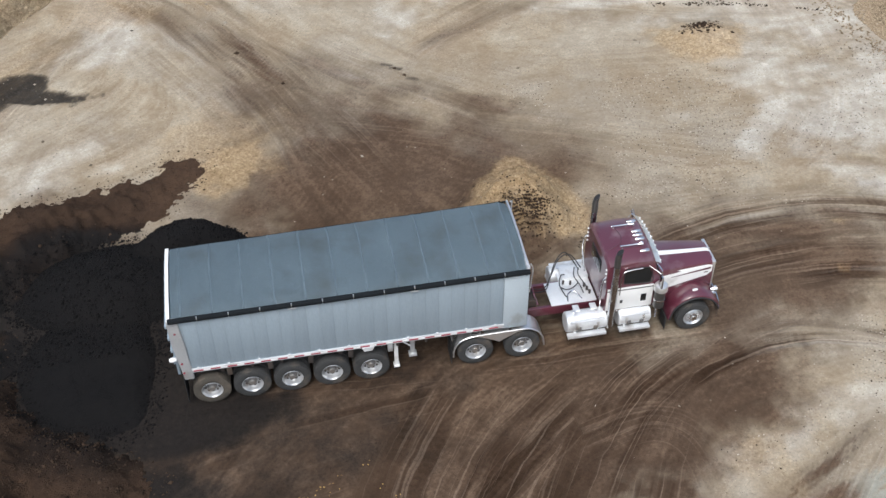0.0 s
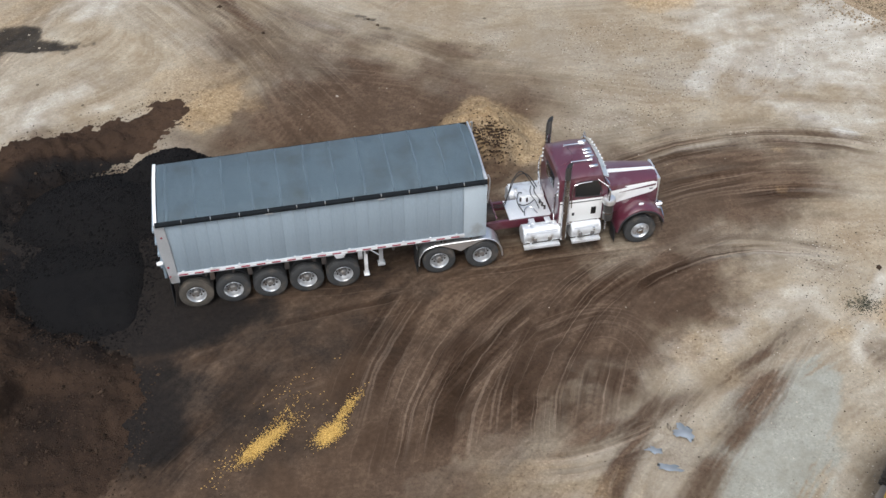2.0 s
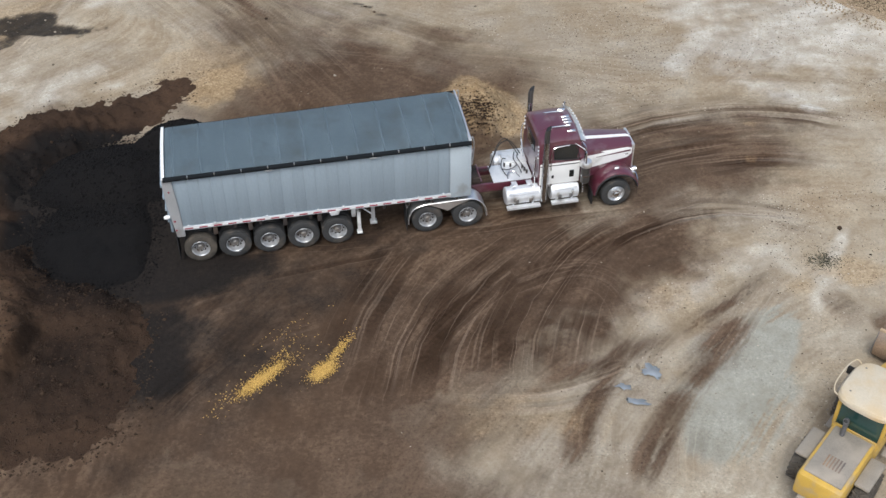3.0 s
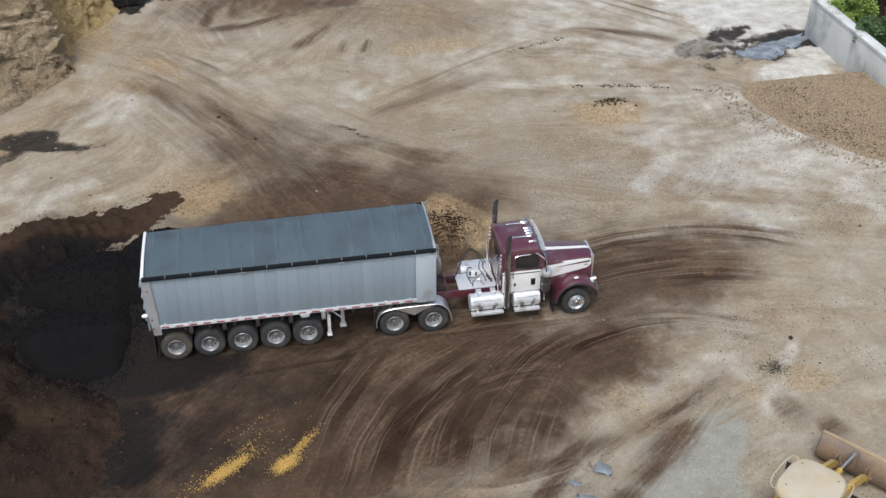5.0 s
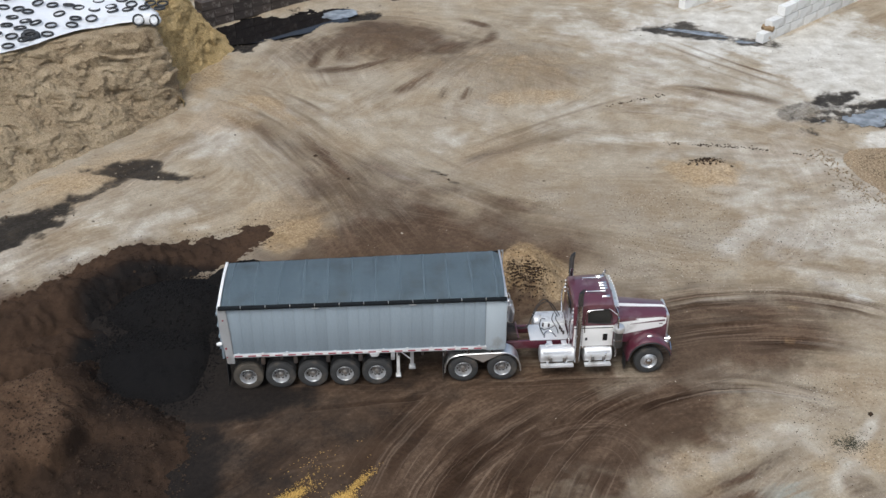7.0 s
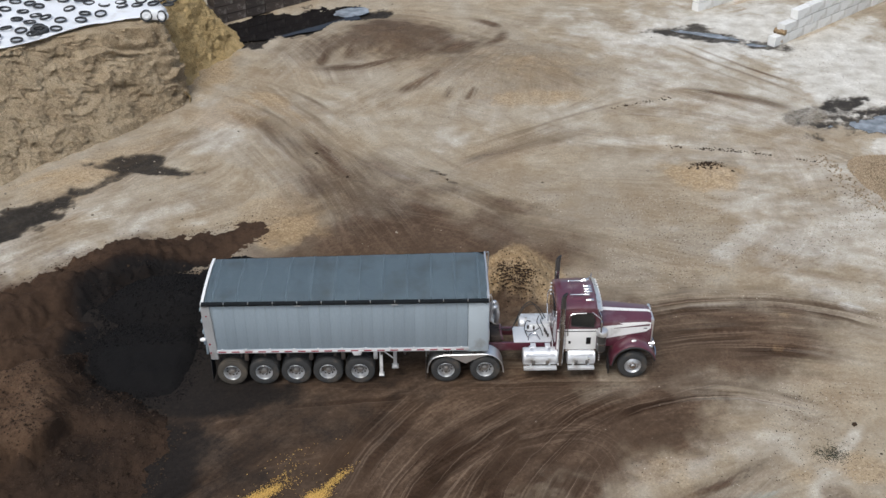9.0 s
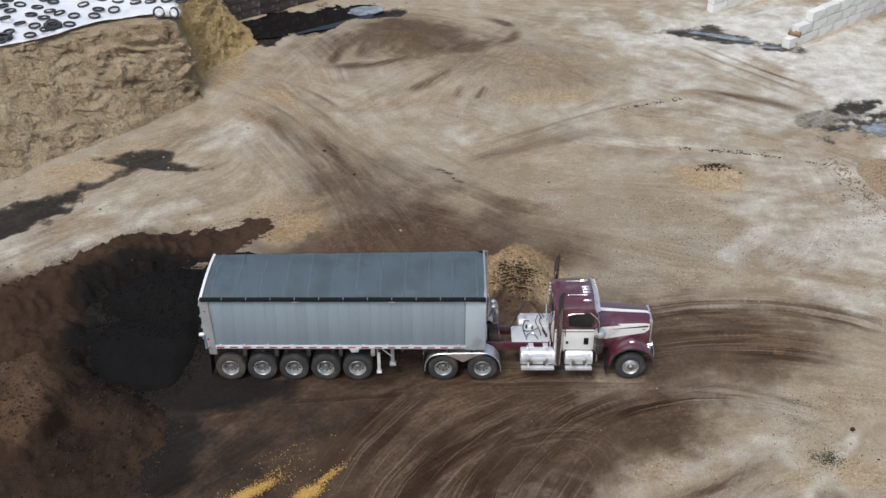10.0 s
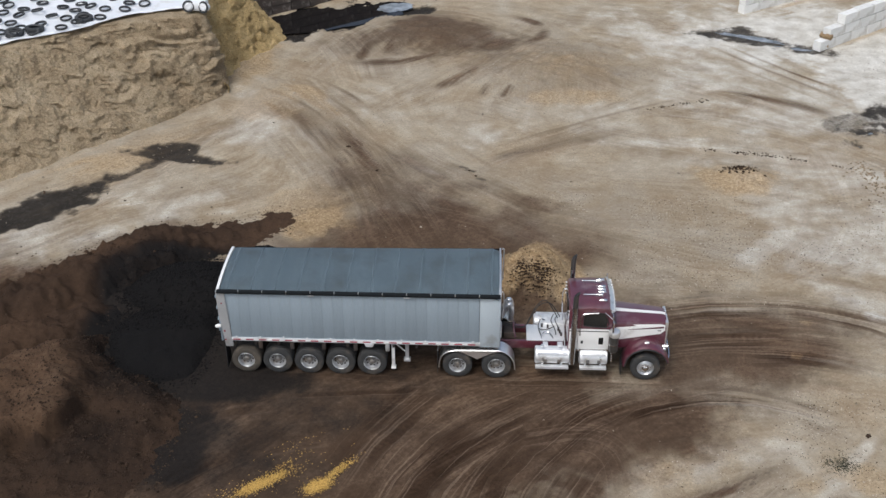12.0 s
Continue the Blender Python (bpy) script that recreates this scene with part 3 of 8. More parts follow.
OCHRE_FAR = [
    ((-14.5, 10.4), (-9.2, 14.8), (-4.8, 21.0), 0.4, 0.8),
    ((27.6, 28.8), (31.4, 32.0), (36.0, 35.9), 0.4, 1.0),
    ((24.6, 34.6), (27.6, 36.8), (31.0, 39.3), 0.35, 0.9),
    ((20.5, 2.6), (20.9, 2.4), (21.3, 2.2), 0.2, 0.7),
    ((19.7, 0.4), (20.1, 0.3), (20.3, 0.2), 0.2, 0.9),
    ((-2.9, 23.5), (-1.8, 22.4), (-0.7, 20.6), 0.4, 0.9),
    ((-1.5, 23.9), (-0.1, 22.8), (1.0, 21.3), 0.35, 0.9),
    ((-0.6, 12.7), (1.1, 11.7), (2.8, 10.4), 1.2, 0.5),
    ((12.5, 21.1), (14.6, 21.8), (16.5, 23.1), 0.9, 0.75),
    ((-13.4, 10.8), (-10.6, 13.6), (-6.7, 17.4), 0.4, 0.7),
    ((18.8, 14.4), (20.2, 12.8), (22.4, 12.9), 0.7, 0.7),
    ((2.8, 28.1), (4.7, 29.0), (6.0, 30.0), 0.5, 0.5),
    ((3.1, 20.8), (4.6, 20.5), (6.1, 20.2), 0.4, 0.5),
]
OCHRE_STROKES = OCHRE_NEAR + OCHRE_FAR


# ways along which the yard is driven and scraped: start, middle, end
WAYS_BACK = [
    ((-5.1, 23.4), (-0.4, 18.6), (5.4, 7.5)),
    ((-3.2, 25.0), (3.7, 16.9), (10.4, 9.5)),
    ((2.4, 16.8), (9.2, 12.0), (14.8, 5.7)),
    ((6.6, 14.0), (12.1, 10.1), (18.0, 5.4)),
    ((11.5, 8.2), (17.6, 9.8), (24.7, 9.6)),
    ((-11.5, 5.9), (-8.0, 9.5), (-3.1, 12.0)),
    ((-3.1, 12.0), (-0.9, 14.9), (0.2, 20.7)),
    ((-13.4, 10.8), (-9.6, 15.0), (-4.6, 20.8)),
    ((-2.2, 31.0), (4.2, 26.9), (9.3, 30.5)),
    ((6.3, 20.9), (9.3, 28.8), (16.1, 31.7)),
    ((16.1, 31.7), (20.0, 29.2), (22.3, 24.4)),
]
WAYS = WAYS_BACK + [
    ((3.3, -7.2), (5.4, -4.2), (11.0, -1.7)),
    ((5.7, -7.1), (7.6, -4.3), (12.5, -1.9)),
    ((9.1, -6.9), (10.9, -4.3), (14.0, -2.2)),
    ((14.0, -2.2), (17.4, -1.5), (20.0, -2.4)),
    ((12.5, -6.6), (16.0, -5.7), (20.9, -3.7)),
    ((15.9, 5.8), (20.0, 6.3), (23.7, 5.3)),
    ((-6.7, 5.3), (-3.7, 7.1), (-0.4, 8.6)),
    ((22.8, 32.0), (25.9, 26.9), (29.3, 24.7)),
]


def curve(a, mid, c, count):
    """Places on a bent line through three places."""
    b = (2 * mid[0] - 0.5 * (a[0] + c[0]), 2 * mid[1] - 0.5 * (a[1] + c[1]))
    t = np.linspace(0, 1, count)
    return (1 - t) ** 2 * a[0] + 2 * t * (1 - t) * b[0] + t * t * c[0], (1 - t) ** 2 * a[1] + 2 * t * (1 - t) * b[1] + t * t * c[1]


def heading_field():
    """Which way the nearest traffic ran, as a unit line direction at every place."""
    qx, qy = np.meshgrid(np.arange(-20, 45, 0.9), np.arange(-19, 47, 0.9))
    ca, cb = np.full(qx.shape, 1e-6), np.zeros(qx.shape)
    for row in WAYS + [r[:3] for r in BROWN_STROKES + PALE_STROKES]:
        lx, ly = curve(*row[:3], 14)
        for x, y, dx, dy in zip(lx, ly, np.gradient(lx), np.gradient(ly)):
            th = 2 * math.atan2(dy, dx)
            w = math.hypot(dx, dy) * np.exp(-((qx - x) ** 2 + (qy - y) ** 2) / (2 * 1.7 ** 2)) + 1e-5 / (1 + (qx - x) ** 2 + (qy - y) ** 2)
            ca, cb = ca + w * math.cos(th), cb + w * math.sin(th)
    ln = np.hypot(ca, cb)
    ca, cb = ca / ln, cb / ln
    u, v = np.clip((GX + 20) / 0.9, 0, qx.shape[1] - 1.01), np.clip((GY + 19) / 0.9, 0, qx.shape[0] - 1.01)
    i, j = u.astype(int), v.astype(int)
    p, q = u - i, v - j
    mixed = [(f[j, i] * (1 - p) + f[j, i + 1] * p) * (1 - q) + (f[j + 1, i] * (1 - p) + f[j + 1, i + 1] * p) * q for f in (ca, cb)]
    th = 0.5 * np.arctan2(mixed[1], mixed[0])
    return np.cos(th).astype(np.float32), np.sin(th).astype(np.float32)


HEAD_X, HEAD_Y = heading_field()


def smear(field, steps):
    """Drags a field of specks along the headings, as wheels and blades drag dust."""
    ny, nx = field.shape
    total, weight = field.astype(np.float32).copy(), 1.0
    jj, ii = np.mgrid[0:ny, 0:nx].astype(np.float32)
    for sign in (1, -1):
        x, y, dx, dy = ii.copy(), jj.copy(), sign * HEAD_X, sign * HEAD_Y
        for k in range(steps):
            x, y = x + dx, y + dy
            i, j = np.clip(x + 0.5, 0, nx - 1).astype(np.int32), np.clip(y + 0.5, 0, ny - 1).astype(np.int32)
            hx, hy = HEAD_X[j, i], HEAD_Y[j, i]
            turn = np.where(hx * dx + hy * dy < 0, np.float32(-1), np.float32(1))
            dx, dy = hx * turn, hy * turn
            w = 1 - k / steps
            total += np.float32(w) * field[j, i]
            weight += w
    total = total / weight
    core = total[20:-20, 20:-20]
    return np.clip(0.5 + 0.2 * (total - core.mean()) / core.std(), 0, 1)


worn = 0.25 + 0.75 * smooth01(0.5 + 0.75 * rough_noise(GX, GY, 4.5, 631, 3))
SWEEP_BROAD = 0.5 + (smear(rough_noise(GX, GY, 0.7, 611, 4, 0.6), 20) - 0.5) * worn
SWEEP_FINE = 0.5 + (smear(np.random.RandomState(621).normal(size=GX.shape), 9) - 0.5) * worn


def brush(field, rows):
    """Soft smears along curves, streaky along their run and ragged at the sides."""
    for i, (a, mid, c, half, k) in enumerate(rows):
        t = np.linspace(0, 1, 48)
        lx, ly = curve(a, mid, c, 48)
        wide = half * 2.2
        i0, i1 = np.searchsorted(GX[0], [lx.min() - wide, lx.max() + wide])
        j0, j1 = np.searchsorted(GY[:, 0], [ly.min() - wide, ly.max() + wide])
        sl = (slice(j0, j1), slice(i0, i1))
        x, y = GX[sl] + 0.22 * half * WARP_X[sl], GY[sl] + 0.22 * half * WARP_Y[sl]
        best, tt = np.full(x.shape, 1e9), np.zeros(x.shape)
        for q in range(len(t) - 1):
            dx, dy = lx[q + 1] - lx[q], ly[q + 1] - ly[q]
            ln = math.hypot(dx, dy)
            p = np.clip(((x - lx[q]) * dx + (y - ly[q]) * dy) / (ln * ln), 0, 1)
            ex, ey = x - lx[q] - p * dx, y - ly[q] - p * dy
            d = np.hypot(ex, ey)
            near = d < best
            best = np.where(near, d, best)
            tt = np.where(near, t[q] + p / 47, tt)
        rub = 0.3 + 0.8 * SWEEP_BROAD[sl] + 0.9 * (SWEEP_FINE[sl] - 0.5)
        w = k * smooth01((1.9 - best / half) / 1.9) * smooth01(tt / 0.35) * smooth01((1 - tt) / 0.35) * rub
        field[sl] = np.maximum(field[sl], w)
    return field


near_side = smooth01((-6.6 - GY) / 2.2)
brown = brush(brown, BROWN_STROKES) * (1 - 0.36 * near_side * smooth01((GX - 5) / 6))
brown = brush(brown, BROWN_LOADER)
dark = dark * (1 - 0.72 * smooth01((-2.3 - GY) / 1.3)) * (1 - 0.6 * near_side)
dark = np.maximum(dark, blobs([(0.2, -4.8, 3.4, 2.9, -20, 0.6), (-1.4, -4.3, 2.0, 2.9, -25, 0.95), (3.6, -3.2, 4.4, 1.8, 0, 0.55), (2.4, -5.6, 3.0, 2.2, 0, 0.5), (-1.0, -8.5, 3.5, 3.0, 0, 0.4)], 13, 0.5, 1.6))
pale = brush(pale, PALE_STROKES) * (1 - 0.6 * np.clip(brush(np.zeros_like(GX), BROWN_STROKES), 0, 1))
ochre = brush(ochre, OCHRE_STROKES)
# a flat sealed patch of grey-green ground beside the loader
slab = np.zeros_like(GX)
for a, mid, c, half, k in (((18.6, -6.2), (16.4, -8.9), (13.4, -12.8), 0.75, 1.5), ((17.6, -7.4), (15.4, -9.8), (13.6, -12.8), 1.2, 1.5)):
    slab = np.maximum(slab, brush(np.zeros_like(GX), [(a, mid, c, half, k)]))
slab = smooth01(1.6 * slab) * (1 - 0.8 * np.clip(brush(np.zeros_like(GX), BROWN_LOADER), 0, 1))
hollow = smooth01((wet - 0.45) * 3)
seep = np.zeros_like(GX)
rng = np.random.RandomState(5)
for x, y in ((8.2, 14.0), (8.5, 13.5), (7.9, 14.3), (3.9, 13.8), (0.9, 14.4), (4.4, 13.4), (8.7, 13.2), (2.3, 16.3), (11.0, 15.2)):
    stamp(seep, ((x - 0.2, y + 0.1), (x, y), (x + 0.25, y - 0.1)), 0.14, 0.55, rng)
wet = np.maximum(wet, seep)

for l in FLOW:
    l[2] *= 1 - 0.85 * smooth01(1.6 * wet)
rut = sum(l[2] * value_noise(l[0] * 1.0, l[1] * 0.04, 0.3, 401) for l in FLOW)
GZ = 0.05 * rough_noise(GX, GY, 7.0, 51, 3) + 0.012 * rough_noise(GX, GY, 0.9, 61, 3)
GZ = GZ + 0.028 * rut + 0.004 * np.random.RandomState(2).normal(size=GX.shape)
GZ *= 1 - 0.9 * smooth01(wet * 2)
GZ -= 0.05 * hollow
GZ -= 0.16 * smooth01(blobs([(-0.6, 34.7, 5.8, 2.2, 30, 1.0)], 41, 0.4, 0.8))
inside = smooth01((30 - np.maximum(np.abs(GX - 12), np.abs(GY - 13))) / 3)
GZ *= inside
beside = np.exp(-(GY / 2.2) ** 4) * smooth01((GX + 2) / 2) * smooth01((18 - GX) / 2)
GZ = GZ * (1 - 0.8 * beside)
GZ -= 0.03
def ochre_mound(px, py):
    r = np.hypot((px - 10.8) / 2.1, (py - 5.1) / 2.2) + 0.08 * rough_noise(px, py, 1.4, 103, 3)
    h = 1.15 * smooth01(1.1 * (1 - r)) ** 0.85
    return h + np.minimum(h, 0.2) * 0.7 * rough_noise(px, py, 0.7, 101, 5, 0.65)


GZ += ochre_mound(GX, GY)
# three low worn mounds
for cx, cy, rx, ry, h in ((20.6, 13.7, 1.9, 1.4, 0.4), (12.4, 26.0, 5.4, 4.6, 0.45), (5.4, 31.2, 3.8, 3.0, 0.4)):
    rise = np.exp(-((GX - cx) / rx) ** 2 * 1.6 - ((GY - cy) / ry) ** 2 * 1.6)
    GZ += rise * (h + 0.10 * rough_noise(GX, GY, 0.8, 641, 4, 0.6))


def yard_material():
    m, n, l, b = nodes_of("packed_earth")
    tc = n.new("ShaderNodeTexCoord")
    za, zb = n.new("ShaderNodeAttribute"), n.new("ShaderNodeAttribute")
    za.attribute_name, zb.attribute_name = "stain_a", "stain_b"
    sa, sb = n.new("ShaderNodeSeparateColor"), n.new("ShaderNodeSeparateColor")
    l.new(za.outputs["Color"], sa.inputs[0])
    l.new(zb.outputs["Color"], sb.inputs[0])

    def nz(scale, detail=6, rough=0.6, stretch=None, turn=0, bend=0.0):
        t = n.new("ShaderNodeTexNoise")
        t.inputs["Scale"].default_value, t.inputs["Detail"].default_value, t.inputs["Roughness"].default_value = scale, detail, rough
        t.inputs["Distortion"].default_value = bend
        if stretch:
            mp = n.new("ShaderNodeMapping")
            mp.vector_type = "TEXTURE"
            mp.inputs["Scale"].default_value = stretch
            mp.inputs["Rotation"].default_value = (0, 0, radians(turn))
            l.new(tc.outputs["Object"], mp.inputs["Vector"])
            l.new(mp.outputs[0], t.inputs["Vector"])
        else:
            l.new(tc.outputs["Object"], t.inputs["Vector"])
        return t.outputs["Fac"]

    def mth(op, a, c):
        q = n.new("ShaderNodeMath")
        q.operation = op
        for k, v in enumerate((a, c)):
            if isinstance(v, (int, float)):
                q.inputs[k].default_value = v
            else:
                l.new(v, q.inputs[k])
        return q.outputs[0]

    def mask(v, noise_in, lo, hi, amount=0.6):
        """A soft mask whose rim is broken up by noise."""
        s = mth("ADD", v, mth("MULTIPLY", mth("SUBTRACT", noise_in, 0.5), amount))
        q = n.new("ShaderNodeMapRange")
        q.interpolation_type = "SMOOTHSTEP"
        q.inputs["From Min"].default_value, q.inputs["From Max"].default_value = lo, hi
        l.new(s, q.inputs["Value"])
        return q.outputs[0]

    def mix(fac, c1, c2, k=1.0):
        q = n.new("ShaderNodeMixRGB")
        if not isinstance(fac, float):
            fac = mth("MULTIPLY", fac, k)
            l.new(fac, q.inputs["Fac"])
        else:
            q.inputs["Fac"].default_value = fac
        for key, v in (("Color1", c1), ("Color2", c2)):
            if isinstance(v, tuple):
                q.inputs[key].default_value = (*v, 1)
            else:
                l.new(v, q.inputs[key])
        return q.outputs[0]

    big, mid, fine, grit = nz(0.22), nz(0.9, 9, 0.65), nz(6, 8, 0.7), nz(38, 4, 0.7)
    streak = nz(1.0, 10, 0.7, (2.6, 0.8, 1), 40, 0.8)
    pebble = nz(13, 5, 0.75)
    patch = nz(0.6, 9, 0.62, None, 0, 1.0)
    sweep = n.new("ShaderNodeAttribute")
    sweep.attribute_name = "sweep"
    ss = n.new("ShaderNodeSeparateColor")
    l.new(sweep.outputs["Color"], ss.inputs[0])
    drag, scratch = ss.outputs["Red"], ss.outputs["Green"]
    ragged = mth("ADD", mth("MULTIPLY", drag, 0.4), mth("ADD", mth("MULTIPLY", patch, 0.3), mth("MULTIPLY", mid, 0.3)))
    base = ramp(n, [(0.36, (0.220, 0.174, 0.124)), (0.45, (0.292, 0.242, 0.178)), (0.52, (0.346, 0.296, 0.226)), (0.59, (0.396, 0.348, 0.272)), (0.70, (0.465, 0.421, 0.342))])
    mixed = mth("ADD", mth("ADD", mth("MULTIPLY", patch, 0.34), mth("MULTIPLY", drag, 0.15)), mth("ADD", mth("MULTIPLY", scratch, 0.11), mth("ADD", mth("MULTIPLY", fine, 0.20), mth("MULTIPLY", mid, 0.20))))
    l.new(mixed, base.inputs[0])
    col = base.outputs[0]
    tone = ramp(n, [(0.34, (0.90, 0.83, 0.75)), (0.46, (1.0, 0.97, 0.92)), (0.56, (1.0, 1.0, 1.0)), (0.68, (1.08, 1.09, 1.10))])
    l.new(big, tone.inputs[0])
    tn = n.new("ShaderNodeMixRGB")
    tn.blend_type = "MULTIPLY"
    tn.inputs["Fac"].default_value = 1.0
    l.new(col, tn.inputs["Color1"])
    l.new(tone.outputs[0], tn.inputs["Color2"])
    col = tn.outputs[0]
    pal = mask(sa.outputs["Blue"], ragged, 0.2, 1.0, 1.0)
    pal_c = ramp(n, [(0.35, (0.44, 0.412, 0.36)), (0.65, (0.69, 0.675, 0.625))])
    l.new(mid, pal_c.inputs[0])
    col = mix(pal, col, pal_c.outputs[0], 0.9)
    slab_c = ramp(n, [(0.34, (0.235, 0.225, 0.185)), (0.5, (0.30, 0.295, 0.25)), (0.66, (0.355, 0.35, 0.305))])
    l.new(mth("ADD", mth("MULTIPLY", mid, 0.6), mth("MULTIPLY", fine, 0.4)), slab_c.inputs[0])
    col = mix(mask(sb.outputs["Green"], ragged, 0.15, 0.9, 0.8), col, slab_c.outputs[0], 0.9)
    och = mask(sb.outputs["Red"], ragged, 0.25, 1.0, 1.0)
    och_c = ramp(n, [(0.34, (0.15, 0.092, 0.046)), (0.5, (0.34, 0.238, 0.130)), (0.66, (0.52, 0.40, 0.250))])
    l.new(mth("ADD", mth("MULTIPLY", fine, 0.6), mth("MULTIPLY", pebble, 0.4)), och_c.inputs[0])
    brn = ramp(n, [(0.34, (0.037, 0.0215, 0.0132)), (0.5, (0.071, 0.0425, 0.0262)), (0.64, (0.140, 0.091, 0.059))])
    l.new(mth("ADD", mth("MULTIPLY", patch, 0.3), mth("ADD", mth("MULTIPLY", drag, 0.2), mth("ADD", mth("MULTIPLY", scratch, 0.2), mth("MULTIPLY", fine, 0.3)))), brn.inputs[0])
    col = mix(mask(sa.outputs["Red"], ragged, 0.12, 1.0, 1.0), col, brn.outputs[0], 0.94)
    col = mix(och, col, och_c.outputs[0], 0.72)
    drk = ramp(n, [(0.3, (0.0100, 0.0095, 0.0093)), (0.7, (0.0185, 0.0158, 0.0142))])
    l.new(fine, drk.inputs[0])
    col = mix(mask(sa.outputs["Green"], mid, 0.2, 0.9, 0.8), col, drk.outputs[0], 0.95)
    wetm = mask(sb.outputs["Blue"], mth("ADD", mth("MULTIPLY", fine, 0.6), mth("MULTIPLY", streak, 0.6)), 0.34, 1.05, 1.6)
    damp = mask(sb.outputs["Blue"], mth("ADD", mth("MULTIPLY", streak, 0.6), mth("MULTIPLY", fine, 0.4)), 0.05, 0.75, 0.9)
    col = mix(damp, col, (0.075, 0.058, 0.043), 0.8)
    wet_c = ramp(n, [(0.38, (0.007, 0.0065, 0.006)), (0.52, (0.016, 0.0145, 0.013)), (0.64, (0.042, 0.037, 0.032))])
    l.new(fine, wet_c.inputs[0])
    col = mix(wetm, col, wet_c.outputs[0], 0.9)
    # wheel marks: streaks that follow each drive, pressed earth darker, the dust beside it paler
    for k in range(3):
        fl = n.new("ShaderNodeAttribute")
        fl.attribute_name = "drive_%d" % k
        sf = n.new("ShaderNodeSeparateColor")
        l.new(fl.outputs["Color"], sf.inputs[0])
        u, v, w = sf.outputs["Red"], sf.outputs["Green"], sf.outputs["Blue"]

        def lines(fu, fv, lo, hi, detail=3):
            cv = n.new("ShaderNodeCombineXYZ")
            l.new(mth("MULTIPLY", u, fu), cv.inputs[0])
            l.new(mth("MULTIPLY", v, fv), cv.inputs[1])
            t = n.new("ShaderNodeTexNoise")
            t.inputs["Scale"].default_value, t.inputs["Detail"].default_value, t.inputs["Roughness"].default_value = 1.0, detail, 0.6
            l.new(cv.outputs[0], t.inputs["Vector"])
            q = n.new("ShaderNodeMapRange")
            q.interpolation_type = "SMOOTHSTEP"
            q.inputs["From Min"].default_value, q.inputs["From Max"].default_value = lo, hi
            l.new(t.outputs["Fac"], q.inputs["Value"])
            return q.outputs[0]

        dk = n.new("ShaderNodeMixRGB")
        dk.blend_type = "MULTIPLY"
        dk.inputs["Color2"].default_value = (0.42, 0.36, 0.32, 1)
        broad = mth("MULTIPLY", mth("MULTIPLY", w, lines(2.2, 0.10, 0.42, 0.58)), mth("ADD", mth("MULTIPLY", fine, 0.8), 0.4))
        l.new(mth("MINIMUM", broad, 1.0), dk.inputs["Fac"])
        l.new(col, dk.inputs["Color1"])
        rib = mth("MULTIPLY", mth("ADD", mth("SINE", mth("ADD", mth("MULTIPLY", v, 26.0), mth("MULTIPLY", mth("SINE", mth("MULTIPLY", u, 9.0), 0.0), 1.2)), 0.0), 1.0), 0.5)
        rb = n.new("ShaderNodeMixRGB")
        rb.blend_type = "MULTIPLY"
        rb.inputs["Color2"].default_value = (0.62, 0.58, 0.55, 1)
        l.new(mth("MULTIPLY", mth("MULTIPLY", mth("MULTIPLY", rib, w), lines(1.6, 0.5, 0.50, 0.62)), 0.55), rb.inputs["Fac"])
        l.new(dk.outputs[0], rb.inputs["Color1"])
        lt = n.new("ShaderNodeMixRGB")
        lt.blend_type = "ADD"
        lt.inputs["Color2"].default_value = (0.095, 0.074, 0.056, 1)
        dusty = n.new("ShaderNodeMixRGB")
        dusty.inputs["Color2"].default_value = (0.47, 0.425, 0.355, 1)
        l.new(mth("MULTIPLY", mth("MULTIPLY", mth("MULTIPLY", w, lines(1.7, 0.08, 0.50, 0.66)), mth("MAXIMUM", mth("SUBTRACT", 1.0, sa.outputs["Red"]), 0.0)), 0.6), dusty.inputs["Fac"])
        l.new(rb.outputs[0], dusty.inputs["Color1"])
        rb = dusty
        thin = mth("MULTIPLY", mth("MULTIPLY", mth("MULTIPLY", w, lines(9.0, 0.08, 0.555, 0.64, 2)), mth("ADD", fine, 0.3)), mth("MAXIMUM", mth("SUBTRACT", 1.0, sa.outputs["Green"]), 0.0))
        l.new(thin, lt.inputs["Fac"])
        l.new(rb.outputs[0], lt.inputs["Color1"])
        col = lt.outputs[0]
    # small stones and crumbs
    gr = ramp(n, [(0.30, (0.55, 0.55, 0.55)), (0.42, (1, 1, 1)), (0.62, (1, 1, 1)), (0.74, (1.5, 1.45, 1.4))])
    l.new(grit, gr.inputs[0])
    mg = n.new("ShaderNodeMixRGB")
    mg.blend_type = "MULTIPLY"
    mg.inputs["Fac"].default_value = 0.48
    l.new(col, mg.inputs["Color1"])
    l.new(gr.outputs[0], mg.inputs["Color2"])
    pb = ramp(n, [(0.32, (0.62, 0.60, 0.58)), (0.45, (0.98, 0.98, 0.98)), (0.56, (1.02, 1.02, 1.02)), (0.68, (1.38, 1.36, 1.33))])
    l.new(pebble, pb.inputs[0])
    mp2 = n.new("ShaderNodeMixRGB")
    mp2.blend_type = "MULTIPLY"
    l.new(mask(patch, mid, 0.22, 0.62, 0.8), mp2.inputs["Fac"])
    l.new(mg.outputs[0], mp2.inputs["Color1"])
    l.new(pb.outputs[0], mp2.inputs["Color2"])
    l.new(mp2.outputs[0], b.inputs["Base Color"])
    ro = n.new("ShaderNodeMapRange")
    ro.inputs["To Min"].default_value, ro.inputs["To Max"].default_value = 0.95, 0.7
    l.new(wetm, ro.inputs["Value"])
    l.new(ro.outputs[0], b.inputs["Roughness"])
